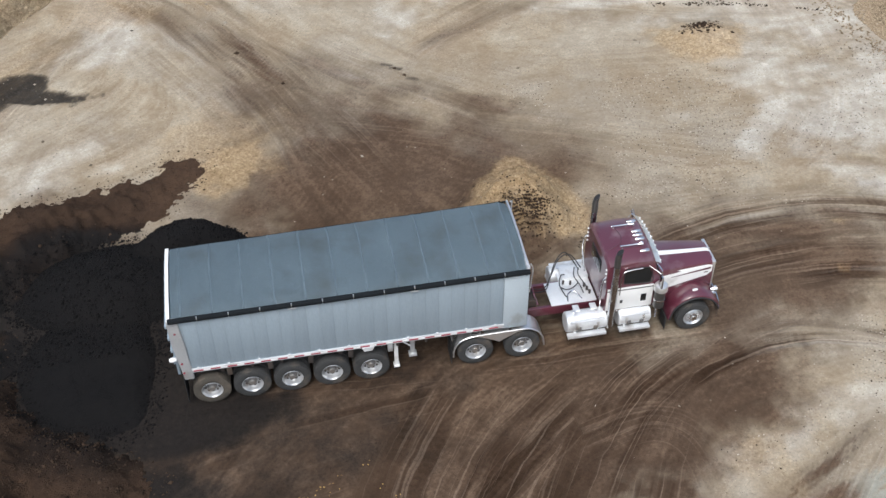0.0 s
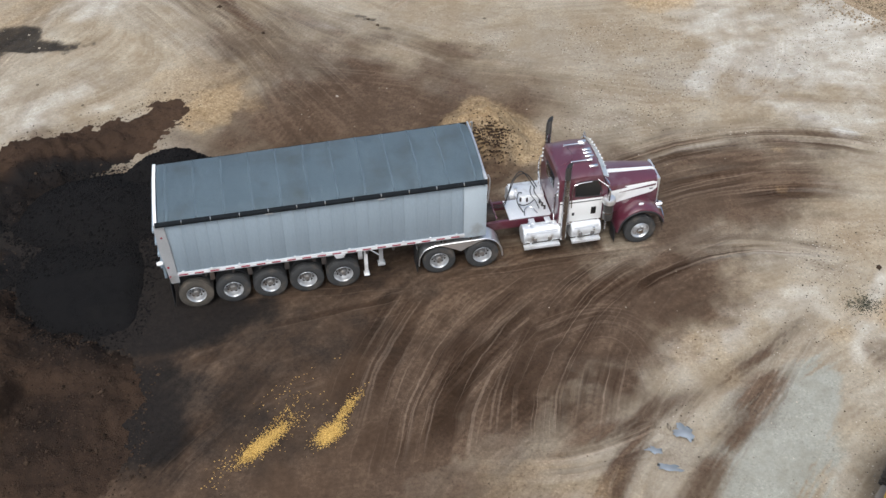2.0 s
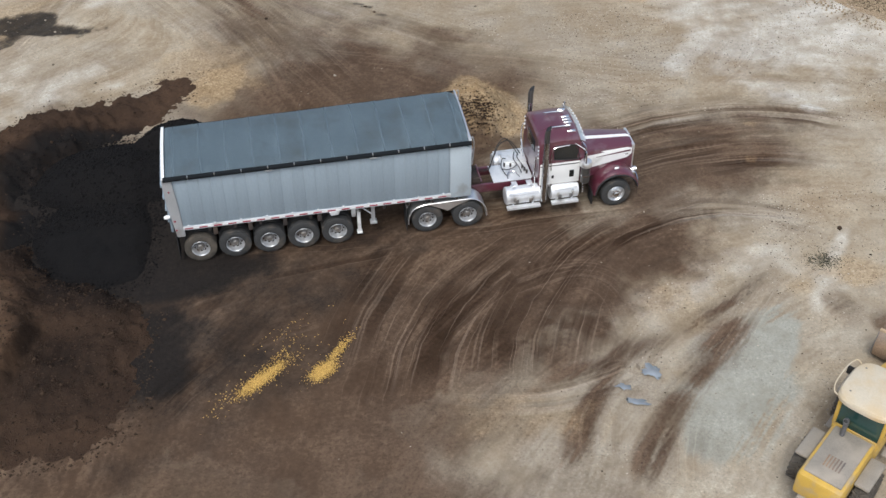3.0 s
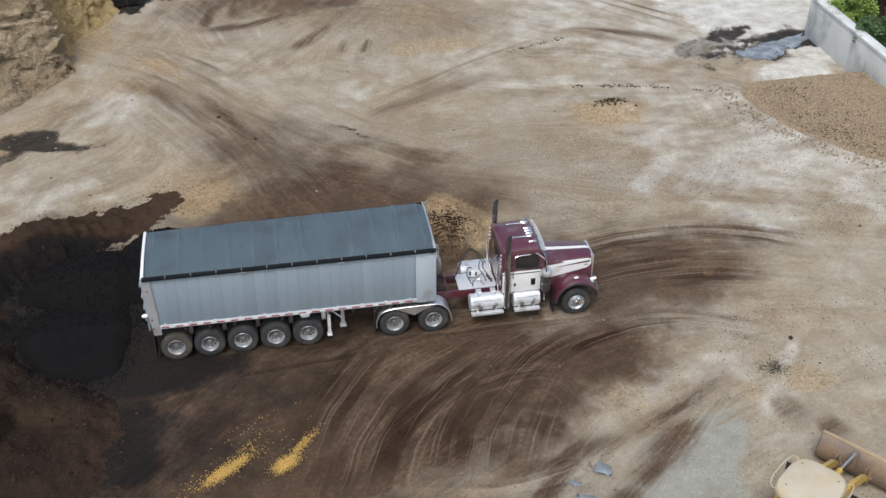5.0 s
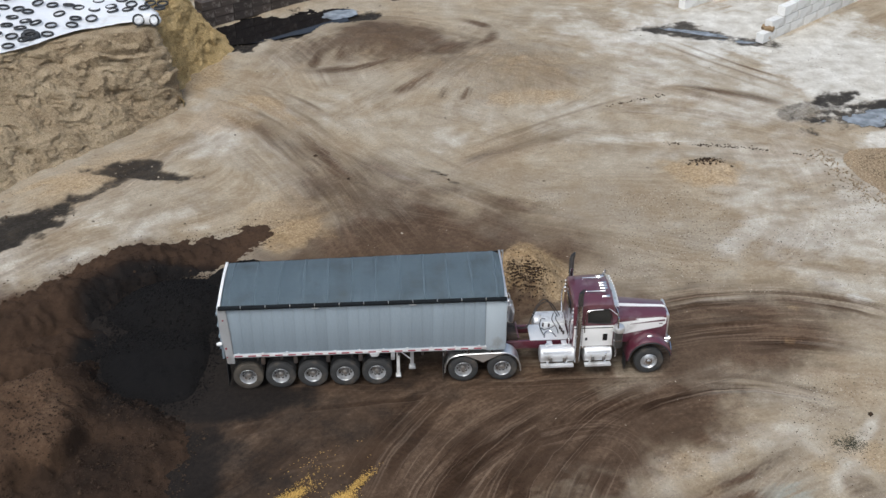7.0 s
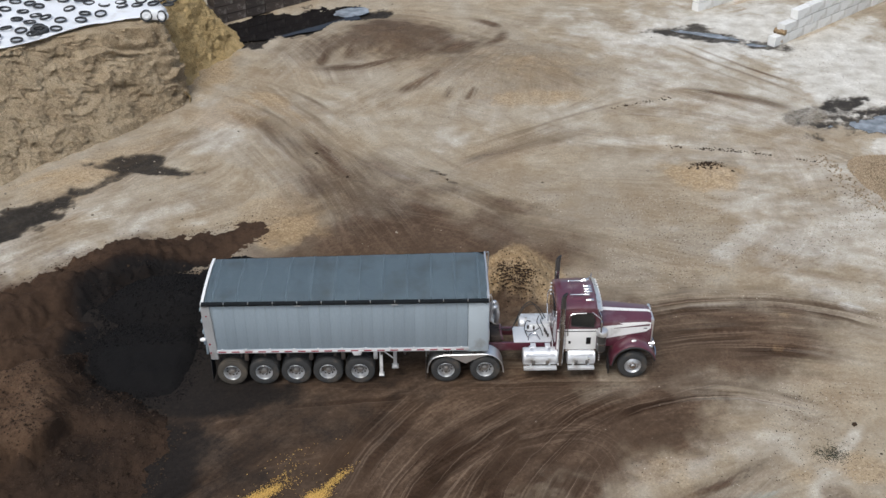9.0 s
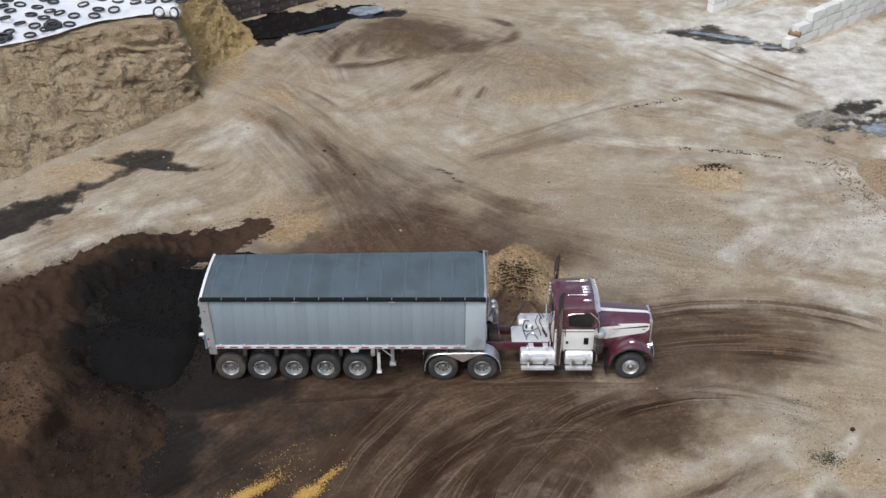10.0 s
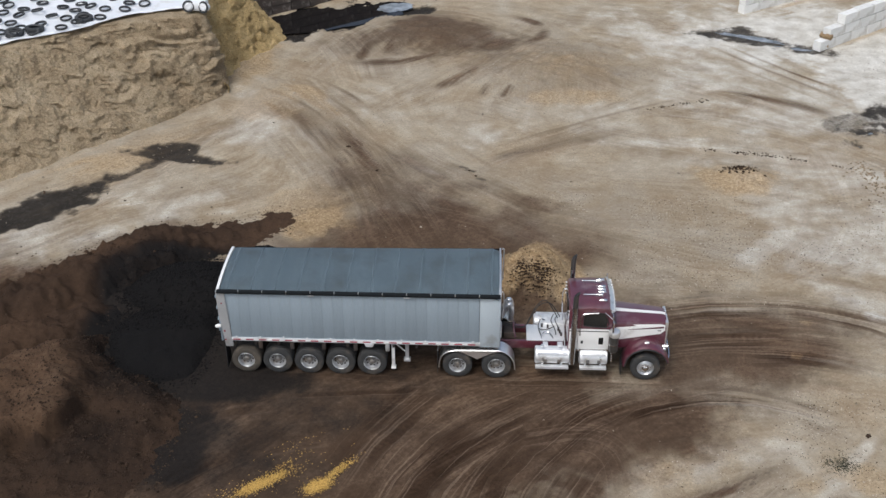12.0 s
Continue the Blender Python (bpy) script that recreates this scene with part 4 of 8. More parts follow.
    b.inputs["Specular IOR Level"].default_value = 0.1
    bp = n.new("ShaderNodeBump")
    bp.inputs["Strength"].default_value, bp.inputs["Distance"].default_value = 0.75, 0.05
    l.new(mth("ADD", mth("MULTIPLY", fine, 0.8), mth("MULTIPLY", grit, 0.35)), bp.inputs["Height"])
    l.new(bp.outputs[0], b.inputs["Normal"])
    return m


ground_mesh = sheet_mesh("ground", GX, GY, GZ)
for attr, chans in (("stain_a", (brown, dark, pale)), ("stain_b", (ochre, slab, wet)), ("sweep", (SWEEP_BROAD, SWEEP_FINE, wet * 0)), *(("drive_%d" % k, l) for k, l in enumerate(FLOW))):
    layer = ground_mesh.attributes.new(attr, "FLOAT_COLOR", "POINT")
    layer.data.foreach_set("color", np.stack([*chans, np.ones_like(GX)], -1).astype(np.float32).ravel())
ground_mesh.materials.append(yard_material())
tagged(new("ground", ground_mesh), "packed tan earth yard with brown compost stains and wheel tracks", "ground", kind="structure")


# ---- heaps ----
def soil(name, dark_c, mid_c, light_c, fine=14.0, bump=0.05, rough=0.95, coarse=1.2):
    m, n, l, b = nodes_of(name)
    tc = n.new("ShaderNodeTexCoord")
    outs = []
    for s, d in ((coarse, 8), (fine, 6), (fine * 4, 4)):
        t = n.new("ShaderNodeTexNoise")
        t.inputs["Scale"].default_value, t.inputs["Detail"].default_value, t.inputs["Roughness"].default_value = s, d, 0.65
        l.new(tc.outputs["Object"], t.inputs["Vector"])
        outs.append(t.outputs["Fac"])
    mixv = n.new("ShaderNodeMath")
    mixv.operation = "ADD"
    l.new(outs[0], mixv.inputs[0])
    l.new(outs[1], mixv.inputs[1])
    hv = n.new("ShaderNodeMath")
    hv.operation = "MULTIPLY"
    hv.inputs[1].default_value = 0.5
    l.new(mixv.outputs[0], hv.inputs[0])
    r = ramp(n, [(0.32, dark_c), (0.5, mid_c), (0.68, light_c)])
    l.new(hv.outputs[0], r.inputs[0])
    l.new(r.outputs[0], b.inputs["Base Color"])
    b.inputs["Roughness"].default_value = rough
    b.inputs["Specular IOR Level"].default_value = 0.05
    ad = n.new("ShaderNodeMath")
    ad.operation = "ADD"
    l.new(outs[1], ad.inputs[0])
    l.new(outs[2], ad.inputs[1])
    bp = n.new("ShaderNodeBump")
    bp.inputs["Strength"].default_value, bp.inputs["Distance"].default_value = 1.0, bump
    l.new(ad.outputs[0], bp.inputs["Height"])
    l.new(bp.outputs[0], b.inputs["Normal"])
    return m


M["brown_soil"] = soil("brown_compost", (0.032, 0.0205, 0.0135), (0.070, 0.045, 0.029), (0.128, 0.089, 0.060), bump=0.035)
M["ochre_soil"] = soil("ochre_earth", (0.15, 0.092, 0.048), (0.37, 0.26, 0.15), (0.56, 0.43, 0.28), bump=0.06)
M["gravel"] = soil("root_heap", (0.06, 0.045, 0.03), (0.10, 0.078, 0.052), (0.15, 0.12, 0.085), fine=9, bump=0.1)


def compost_material():
    """Compost from black and fresh to brown and dry; on the brown heap also from painted shade to lit top."""
    m, n, l, b = nodes_of("compost")
    tc = n.new("ShaderNodeTexCoord")
    dry = n.new("ShaderNodeAttribute")
    dry.attribute_name = "dry_or_lit"
    total = dry.outputs["Fac"]
    heights = []
    for scale, detail, amount in ((0.9, 7, 0.20), (7.0, 8, 0.42), (34.0, 5, 0.34)):
        t = n.new("ShaderNodeTexNoise")
        t.inputs["Scale"].default_value, t.inputs["Detail"].default_value, t.inputs["Roughness"].default_value = scale, detail, 0.68
        l.new(tc.outputs["Object"], t.inputs["Vector"])
        heights.append(t.outputs["Fac"])
        off, add = n.new("ShaderNodeMath"), n.new("ShaderNodeMath")
        off.operation, add.operation = "MULTIPLY_ADD", "ADD"
        off.inputs[1].default_value, off.inputs[2].default_value = amount, -amount / 2
        l.new(t.outputs["Fac"], off.inputs[0])
        damp = n.new("ShaderNodeMath")
        damp.operation = "MULTIPLY"
        l.new(off.outputs[0], damp.inputs[0])
        grow = n.new("ShaderNodeMapRange")
        grow.inputs["To Min"].default_value, grow.inputs["To Max"].default_value = 0.25, 1.3
        l.new(dry.outputs["Fac"], grow.inputs["Value"])
        l.new(grow.outputs[0], damp.inputs[1])
        l.new(total, add.inputs[0])
        l.new(damp.outputs[0], add.inputs[1])
        total = add.outputs[0]
    r = ramp(n, [(0.0, (0.0112, 0.0108, 0.0110)), (0.16, (0.0168, 0.0152, 0.0145)), (0.34, (0.027, 0.0188, 0.0145)), (0.55, (0.056, 0.0355, 0.0240)), (0.78, (0.092, 0.0565, 0.0355)), (1.0, (0.150, 0.098, 0.064))])
    l.new(total, r.inputs[0])
    l.new(r.outputs[0], b.inputs["Base Color"])
    b.inputs["Roughness"].default_value = 0.97
    b.inputs["Specular IOR Level"].default_value = 0.05
    ad = n.new("ShaderNodeMath")
    ad.operation = "ADD"
    l.new(heights[1], ad.inputs[0])
    l.new(heights[2], ad.inputs[1])
    bp = n.new("ShaderNodeBump")
    bp.inputs["Strength"].default_value, bp.inputs["Distance"].default_value = 1.0, 0.05
    l.new(ad.outputs[0], bp.inputs["Height"])
    l.new(bp.outputs[0], b.inputs["Normal"])
    return m


M["compost"] = compost_material()


def heap(name, x0, x1, y0, y1, height, material, label, category, step=0.09, sink=0.16, kind="", dry_or_lit=None):
    """A loose heap: height(x, y) over a patch of ground, kept where it rises above the earth."""
    px, py = np.meshgrid(np.arange(x0, x1, step), np.arange(y0, y1, step))
    pz = height(px, py) - sink
    me = sheet_mesh(name, px, py, pz, keep=pz > -sink + 0.012)
    me.materials.append(material)
    if dry_or_lit is not None:
        co = np.empty(len(me.vertices) * 3, np.float32)
        me.vertices.foreach_get("co", co)
        x, y = co[0::3].astype(float), co[1::3].astype(float)
        me.attributes.new("dry_or_lit", "FLOAT", "POINT").data.foreach_set("value", np.clip(dry_or_lit(x, y), 0, 1).astype(np.float32))
    return tagged(new(name, me), label, category, kind=kind)


def ridge(px, py, line, half, flat=0.0):
    """1 on a line of places, falling to 0 at the half width from it."""
    best = np.full(px.shape, 1e9)
    for (ax, ay), (bx, by) in zip(line, line[1:]):
        dx, dy = bx - ax, by - ay
        t = np.clip(((px - ax) * dx + (py - ay) * dy) / (dx * dx + dy * dy), 0, 1)
        best = np.minimum(best, np.hypot(px - ax - t * dx, py - ay - t * dy))
    return np.clip((half - best) / (half * (1 - flat)), 0, 1)


def black_core(px, py):
    """1 deep inside the black compost, 0 at its rim and negative outside."""
    back_part = 1 - np.hypot((px + 2.0) / 3.5, (py - 3.9) / 2.3)
    front = 1 - np.hypot((px + 2.5) / 2.7, (py - 0.4) / 3.3)
    spur = 1 - np.hypot((px - 0.2) / 2.4, (py - 5.0) / 1.35)
    return np.maximum(np.maximum(back_part, front), spur)


def black_heap(px, py):
    back_part = np.maximum(0, 1 - np.hypot((px + 2.0) / 3.5, (py - 3.9) / 2.3) + 0.05 * rough_noise(px, py, 1.5, 70, 4))
    front = np.maximum(0, 1 - np.hypot((px + 2.5) / 2.7, (py - 0.4) / 3.3) + 0.06 * rough_noise(px, py, 1.1, 74, 4))
    spur = np.maximum(0, 1 - np.hypot((px - 0.2) / 2.4, (py - 5.0) / 1.35) + 0.05 * rough_noise(px, py, 0.8, 76, 3))
    h = np.maximum(0.85 * smooth01(1.2 * back_part) ** 0.9, 1.15 * smooth01(1.3 * spur))
    h = np.maximum(h, 0.36 * smooth01(1.6 * front))
    h = h * (1 - 0.9 * smooth01((px + 1.4) / 1.1) * smooth01((2.6 - py) / 1.0))
    return h + np.minimum(h, 0.3) * 0.2 * rough_noise(px, py, 0.9, 71, 5, 0.6)


BANK_LINE = [(-21, -1.6), (-11.0, 0.8), (-9.0, 1.8), (-7.5, 3.1), (-6.0, 5.1), (-4.4, 6.5), (-2.7, 7.1), (-1.0, 7.9), (0.5, 9.2)]


def brown_bank(px, py):
    wide = np.interp(px, [-21, -5, -1, 1], [2.3, 2.1, 1.7, 1.0])
    k = ridge(px, py, BANK_LINE, 2.2, 0.15) - (2.2 - wide) / 2.2
    k = np.clip(k + (0.09 * rough_noise(px, py, 1.2, 83, 5, 0.6) + 0.10 * rough_noise(px, py, 0.35, 85, 3, 0.65)) * (k < 0.5) * (k > -0.2), 0, 1)
    k = np.maximum(k, 0.62 * ridge(px - 1.2, py + 1.6, [p for p in BANK_LINE if p[0] < -6], 2.4, 0.1))
    h = 0.95 * smooth01(k) * smooth01((px + 19) / 3) * np.interp(px, [-6, -3.2, -1.0, 0.8], [1.0, 0.7, 0.32, 0.2])
    return h + np.minimum(h, 0.35) * (0.5 * rough_noise(px, py, 1.3, 81, 6, 0.65) + 0.3 * rough_noise(px, py, 0.35, 82, 3, 0.65))


def cut_line(px):
    return np.interp(px, [-19, -8.5, -6.5, -5.5, -4.7, -4.2, -3.9, -3.7], [-9.0, -7.2, -6.5, -6.2, -5.9, -4.9, -4.0, -2.7])


def brown_heap(px, py):
    valley = np.interp(px, [-19, -8.5, -7.0, -5.7, -4.4], [-7.5, -1.9, -0.5, 0.4, 1.7])
    jag = 0.22 * rough_noise(px, py, 0.9, 5, 6, 0.64)
    inner = np.minimum(py - cut_line(px), -3.75 - px)
    steep = smooth01((py - cut_line(px) + jag) / 0.5)
    side = smooth01((-3.6 - px + 0.5 * jag - 0.32 * np.maximum(0, py + 2.2)) / np.interp(py, [-4.4, -2.4], [0.7, 2.3]))
    top = smooth01((valley - py + 0.2) / 2.4) * steep * side
    rim = [(-19, -9.0), (-8.5, -7.2), (-6.5, -6.5), (-5.5, -6.2), (-4.7, -5.9), (-4.2, -4.9), (-3.9, -4.0), (-3.75, -2.7), (-4.4, 1.2)]
    apron = np.where(inner > 0, 1.0, smooth01(1.25 * ridge(px, py, rim, 4.4) + 0.35 * jag))
    apron = apron * smooth01((valley - py + 0.2) / 1.6)
    toe = np.interp(py, [-13, -7, -6, -3.8, -2.6, -0.9, 0.8], [-0.2, 0.0, 0.2, -0.1, -1.5, -3.4, -4.6])
    apron = apron * smooth01((toe - px + 2 * jag) / 1.6)
    h = (0.85 * top + 0.6 * apron) * smooth01((px + 19) / 3) * smooth01((py + 9.2 + 0.3 * (px + 5)) / 2.0)
    return h + np.minimum(h, 0.35) * 0.42 * rough_noise(px, py, 1.0, 91, 6, 0.66)


def root_heap(px, py):
    a = np.clip((px - 27.0 - 0.06 * (py - 14.5) ** 2 * (py < 14.5)) / 3.5, 0, 1) * np.clip((15.6 - py) / 1.6, 0, 1)
    h = 0.8 * smooth01(a) ** 0.7 * np.clip((py - 2.5) / 4, 0, 1) * smooth01((48 - px) / 8)
    return h + np.minimum(h, 0.2) * 0.35 * rough_noise(px, py, 0.9, 121, 3, 0.6)


def bank_dryness(x, y):
    rim = smooth01((0.02 - black_core(x, y)) / 0.34)
    return 0.16 + 0.44 * rim + 0.10 * rough_noise(x, y, 2.2, 96, 4)


# browner away from the black compost; the lit top and shaded cut are painted in
def heap_dry_lit(x, y):
    inner = np.minimum(y - cut_line(x), -3.9 - x)
    top = smooth01((inner + 0.3 * rough_noise(x, y, 0.9, 98, 5, 0.65)) / 0.7)
    away = smooth01((-black_core(x, y)) / 0.35)
    return 0.26 + 0.20 * away + 0.34 * top * (0.45 + 0.55 * away) + 0.12 * rough_noise(x, y, 1.6, 99, 4)


heap("black_compost_pile", -7.5, 3.0, -4.5, 7.8, black_heap, M["compost"], "loose heap of fresh black compost on the yard", "compost heap", dry_or_lit=lambda x, y: 0.03 + 0.10 * smooth01((0.25 - black_core(x, y)) / 0.5) + 0.02 * rough_noise(x, y, 1.3, 97, 4))
heap("brown_compost_bank", -19, 5, -9, 12.5, brown_bank, M["compost"], "long crumbly bank of dark brown compost", "compost heap", dry_or_lit=bank_dryness)
heap("brown_compost_pile", -19, 1.4, -14, 3, brown_heap, M["compost"], "dug-out brown compost heap, lit top and shaded steep cut put into its colour", "compost heap", dry_or_lit=heap_dry_lit)
heap("root_crop_heap", 26, 48, 2, 16.5, root_heap, M["gravel"], "wide heap of tan lumpy root crop beside a concrete wall", "root heap", step=0.11, kind="stuff")


# ---- wheels shared by the lorry and its trailer ----
def lathe_mesh(name, profile, material, seg=36, closed=False, extra=None):
    bm = bmesh.new()
    lathe(bm, profile, (0, 0, 0), (0, -1, 0), seg, closed)
    if extra:
        extra(bm)
    me = bpy.data.meshes.new(name)
    bm.to_mesh(me)
    bm.free()
    for p in me.polygons:
        p.use_smooth = True
    me.set_sharp_from_angle(angle=radians(34))
    me.materials.append(material)
    return me


TYRE_PROFILE = [(-0.12, 0.29), (-0.137, 0.35), (-0.135, 0.43), (-0.118, 0.485), (-0.085, 0.505), (-0.065, 0.508), (-0.062, 0.497), (-0.048, 0.497),
                (-0.045, 0.51), (-0.01, 0.511), (-0.008, 0.498), (0.008, 0.498), (0.01, 0.511), (0.045, 0.51), (0.048, 0.497), (0.062, 0.497),
                (0.065, 0.508), (0.085, 0.505), (0.118, 0.485), (0.135, 0.43), (0.137, 0.35), (0.12, 0.29)]


def nuts(depth, radius, size=0.018, count=10):
    def add(bm):
        for k in range(count):
            a = 2 * math.pi * k / count
            p = Vector((math.cos(a) * radius, -depth, math.sin(a) * radius))
            rod(bm, p, p + Vector((0, -0.035, 0)), size, 6)
    return add


def lugs(bm):
    """Shoulder lugs of a tyre, as short blocks round its edge."""
    for k in range(44):
        a = 2 * math.pi * k / 44
        for y in (-0.1, 0.1):
            box(bm, -0.012, 0.012, y - 0.022, y + 0.022, 0.484, 0.504, 0, Matrix.Rotation(a + (0.03 if y > 0 else 0), 4, "Y"))


WHEEL = dict(
    tyre=lathe_mesh("tyre", TYRE_PROFILE, M["tyre"], 40, True, lugs),
    mudtyre=lathe_mesh("tyre", TYRE_PROFILE, M["mudtyre"], 40, True, lugs),
    dish=lathe_mesh("rim", [(0.128, 0.292), (0.134, 0.285), (0.118, 0.272), (0.06, 0.262), (-0.01, 0.245), (-0.035, 0.225), (-0.03, 0.16), (-0.03, 0.10), (-0.05, 0.0)], M["rim"], 36),
    dish_hub=lathe_mesh("hub", [(-0.03, 0.135), (0.0, 0.13), (0.005, 0.10), (0.06, 0.095), (0.085, 0.075), (0.09, 0.0)], M["hub"], 20, extra=nuts(-0.03, 0.165)),
    nose=lathe_mesh("rim", [(0.128, 0.292), (0.134, 0.285), (0.12, 0.272), (0.09, 0.255), (0.075, 0.235), (0.105, 0.20), (0.12, 0.15), (0.12, 0.0)], M["rim"], 36),
    nose_hub=lathe_mesh("hub", [(0.12, 0.125), (0.14, 0.12), (0.15, 0.085), (0.20, 0.08), (0.215, 0.05), (0.215, 0.0)], M["chrome"], 20, extra=nuts(0.118, 0.16)),
)
WHEEL["dish"].materials.append(M["chassis"])
# solid dark discs paint the shade of open hand holes on the rim
hole_disc_bm = bmesh.new()
hole_disc_bm.from_mesh(WHEEL["dish"])
before = set(hole_disc_bm.faces)
for k in range(10):
    a = 2 * math.pi * (k + 0.5) / 10
    p = Vector((math.cos(a) * 0.205, 0.034, math.sin(a) * 0.205))
    rod(hole_disc_bm, p, p + Vector((0, -0.006, 0)), 0.036, 10)
for fc in hole_disc_bm.faces:
    if fc not in before:
        fc.material_index = 1
hole_disc_bm.to_mesh(WHEEL["dish"])
hole_disc_bm.free()


def wheel(parent, x, side, dual=True, muddy=False, turn=0.0):
    """One wheel end on an axle: the rim, its tyres and its hub. side is -1 or 1 across the lorry."""
    w = new("wheel", WHEEL["dish" if dual else "nose"])
    w.parent = parent
    w.matrix_local = pose(x, side * (1.155 if dual else 1.06), 0.51, 0, turn, 0 if side < 0 else 180)
    for name, mesh, y in (("tyre", "mudtyre" if muddy else "tyre", 0), ("hub", "dish_hub" if dual else "nose_hub", 0), ("tyre", "tyre", 0.33)):
        if y and not dual:
            continue
        o = new(name, WHEEL[mesh])
        o.parent = w
        o.matrix_local = pose(0, y, 0)
    return w


# ---- the tipping trailer ----
trailer = thing("grain_trailer", "silver aluminium bulk trailer with a blue-grey arched tarp and five axles", "trailer")
AXLES = (0.83, 1.92, 3.01, 4.10, 5.19)
BOX0, BOX1, HALF, LOW, TOP = 0.12, 9.56, 1.30, 1.45, 3.38


def side_wall(sgn):
    y = sgn * HALF
    wall = part("side_wall", boxes((0.30, 8.86, min(y, y - sgn * 0.05) + 0.012, max(y, y - sgn * 0.05) - 0.012, LOW, TOP), bevel=0.004), M["sheet"], trailer)
    count, wide = 24, (8.86 - 0.44) / 24
    bm = box(bmesh.new(), 0.0004, wide - 0.0004, -0.014, 0.014, LOW + 0.05, TOP - 0.03, 0.0025)
    proto = part("side_plank", bm, M["sheet"], wall)
    proto.location = (0.44, y, 0)
    for k in range(1, count):
        o = new("side_plank", proto.data)
        o.parent, o.location = wall, (0.44 + k * wide, y, 0)
    a, b = (y - 0.035, y + 0.02) if sgn < 0 else (y - 0.02, y + 0.035)
    part("bottom_rail", boxes((0.40, 8.9, a, b, LOW - 0.08, LOW + 0.06), bevel=0.012), M["rail"], trailer, "white lower rail")
    part("top_rail", boxes((0.20, 9.56, a, b, TOP - 0.05, TOP + 0.04), bevel=0.015), M["post"], trailer)
    # reflective tape, red and white by turns
    tape = {c: box(bmesh.new(), 0, ln, -0.004, 0.004, 0.008, 0.05, 0.001) for c, ln in (("red", 0.255), ("white", 0.18))}
    meshes = {}
    for c, bm in tape.items():
        o = part("reflective_strip", bm, M[c], trailer, c + " reflective strip", False)
        o.location = (0.47 if c == "red" else 0.73, y + sgn * 0.040, LOW - 0.045)
        meshes[c] = o
    for k in range(1, 19):
        for c in ("red", "white"):
            if c == "white" and k == 18:
                continue
            o = new("reflective_strip", meshes[c].data)
            o["label"] = c + " reflective strip"
            o.parent, o.location = trailer, (meshes[c].location.x + k * 0.445, y + sgn * 0.040, LOW - 0.045)
    lamp = box(bmesh.new(), -0.03, 0.03, -0.02, 0.02, -0.018, 0.018, 0.008)
    first = part("marker_lamp", lamp, M["lens"], trailer)
    first.location = (0.6, y + sgn * 0.03, LOW + 0.085)
    for k in range(1, 11):
        o = new("marker_lamp", first.data)
        o.parent, o.location = trailer, (0.6 + k * 0.805, y + sgn * 0.03, LOW + 0.085)
    # front corner panel and rear corner post
    part("corner_panel", boxes((8.87, BOX1, min(y - sgn * 0.06, y + sgn * 0.012), max(y - sgn * 0.06, y + sgn * 0.012), LOW - 0.14, TOP + 0.02), bevel=0.02), M["panel"], trailer, "smooth bright front corner panel")
    bm = bmesh.new()
    y0, y1 = y - sgn * 0.08, y + sgn * 0.045
    loft(bm, [[(0.06, y0, TOP + 0.02), (0.34, y0, TOP + 0.02), (0.34, y1, TOP + 0.02), (0.06, y1, TOP + 0.02)],
              [(0.08, y0, 2.4), (0.40, y0, 2.4), (0.40, y1, 2.4), (0.08, y1, 2.4)],
              [(0.20, y0, 1.13), (0.45, y0, 1.13), (0.45, y1, 1.13), (0.20, y1, 1.13)]])
    bmesh.ops.bevel(bm, geom=bm.edges[:], offset=0.015, segments=2, affect="EDGES")
    part("rear_post", bm, M["post"], trailer)
    for z, r in ((2.92, 0.03), (1.78, 0.035), (1.42, 0.03)):
        part("tail_lamp", rod(bmesh.new(), (0.22, y1, z), (0.22, y1 + sgn * 0.012, z), r, 12), M["red"], trailer)
    bm = bmesh.new()
    lathe(bm, [(-0.10, 0.0), (-0.09, 0.05), (0.0, 0.075), (0.09, 0.05), (0.10, 0.0)], (0.02, y1, 1.98), (1, 0, 0.1), 14)
    part("gate_latch", bm, M["cream"], trailer)
    part("mud_flap", boxes((0.15, 0.17, min(sgn * 0.72, sgn * 1.28), max(sgn * 0.72, sgn * 1.28), 0.16, 1.16), bevel=0.004), M["black"], trailer)


for s in (-1, 1):
    side_wall(s)
part("front_wall", boxes((BOX1 - 0.07, BOX1 + 0.02, -HALF + 0.06, HALF - 0.06, LOW - 0.1, TOP + 0.1), bevel=0.01), M["post"], trailer)
bm = boxes((0.05, 0.12, -HALF + 0.04, HALF - 0.04, LOW - 0.15, TOP), bevel=0.012)
for z in (1.75, 2.2, 2.65, 3.1):
    box(bm, 0.0, 0.06, -HALF + 0.05, HALF - 0.05, z - 0.05, z + 0.05, 0.015)
part("tailgate", bm, M["sheet"], trailer)
part("floor_pan", boxes((0.2, 9.5, -HALF + 0.05, HALF - 0.05, LOW - 0.06, LOW), bevel=0.005), M["chassis"], trailer)


def arch(y, x=0.0, h=0.11, half=1.36):
    """Height of the tarp over its near edge; its far edge climbs towards the front."""
    return h * (1 - abs(y / half) ** 2.2) + (0.02 + 0.085 * x / 9.5) * (y / half + 1)


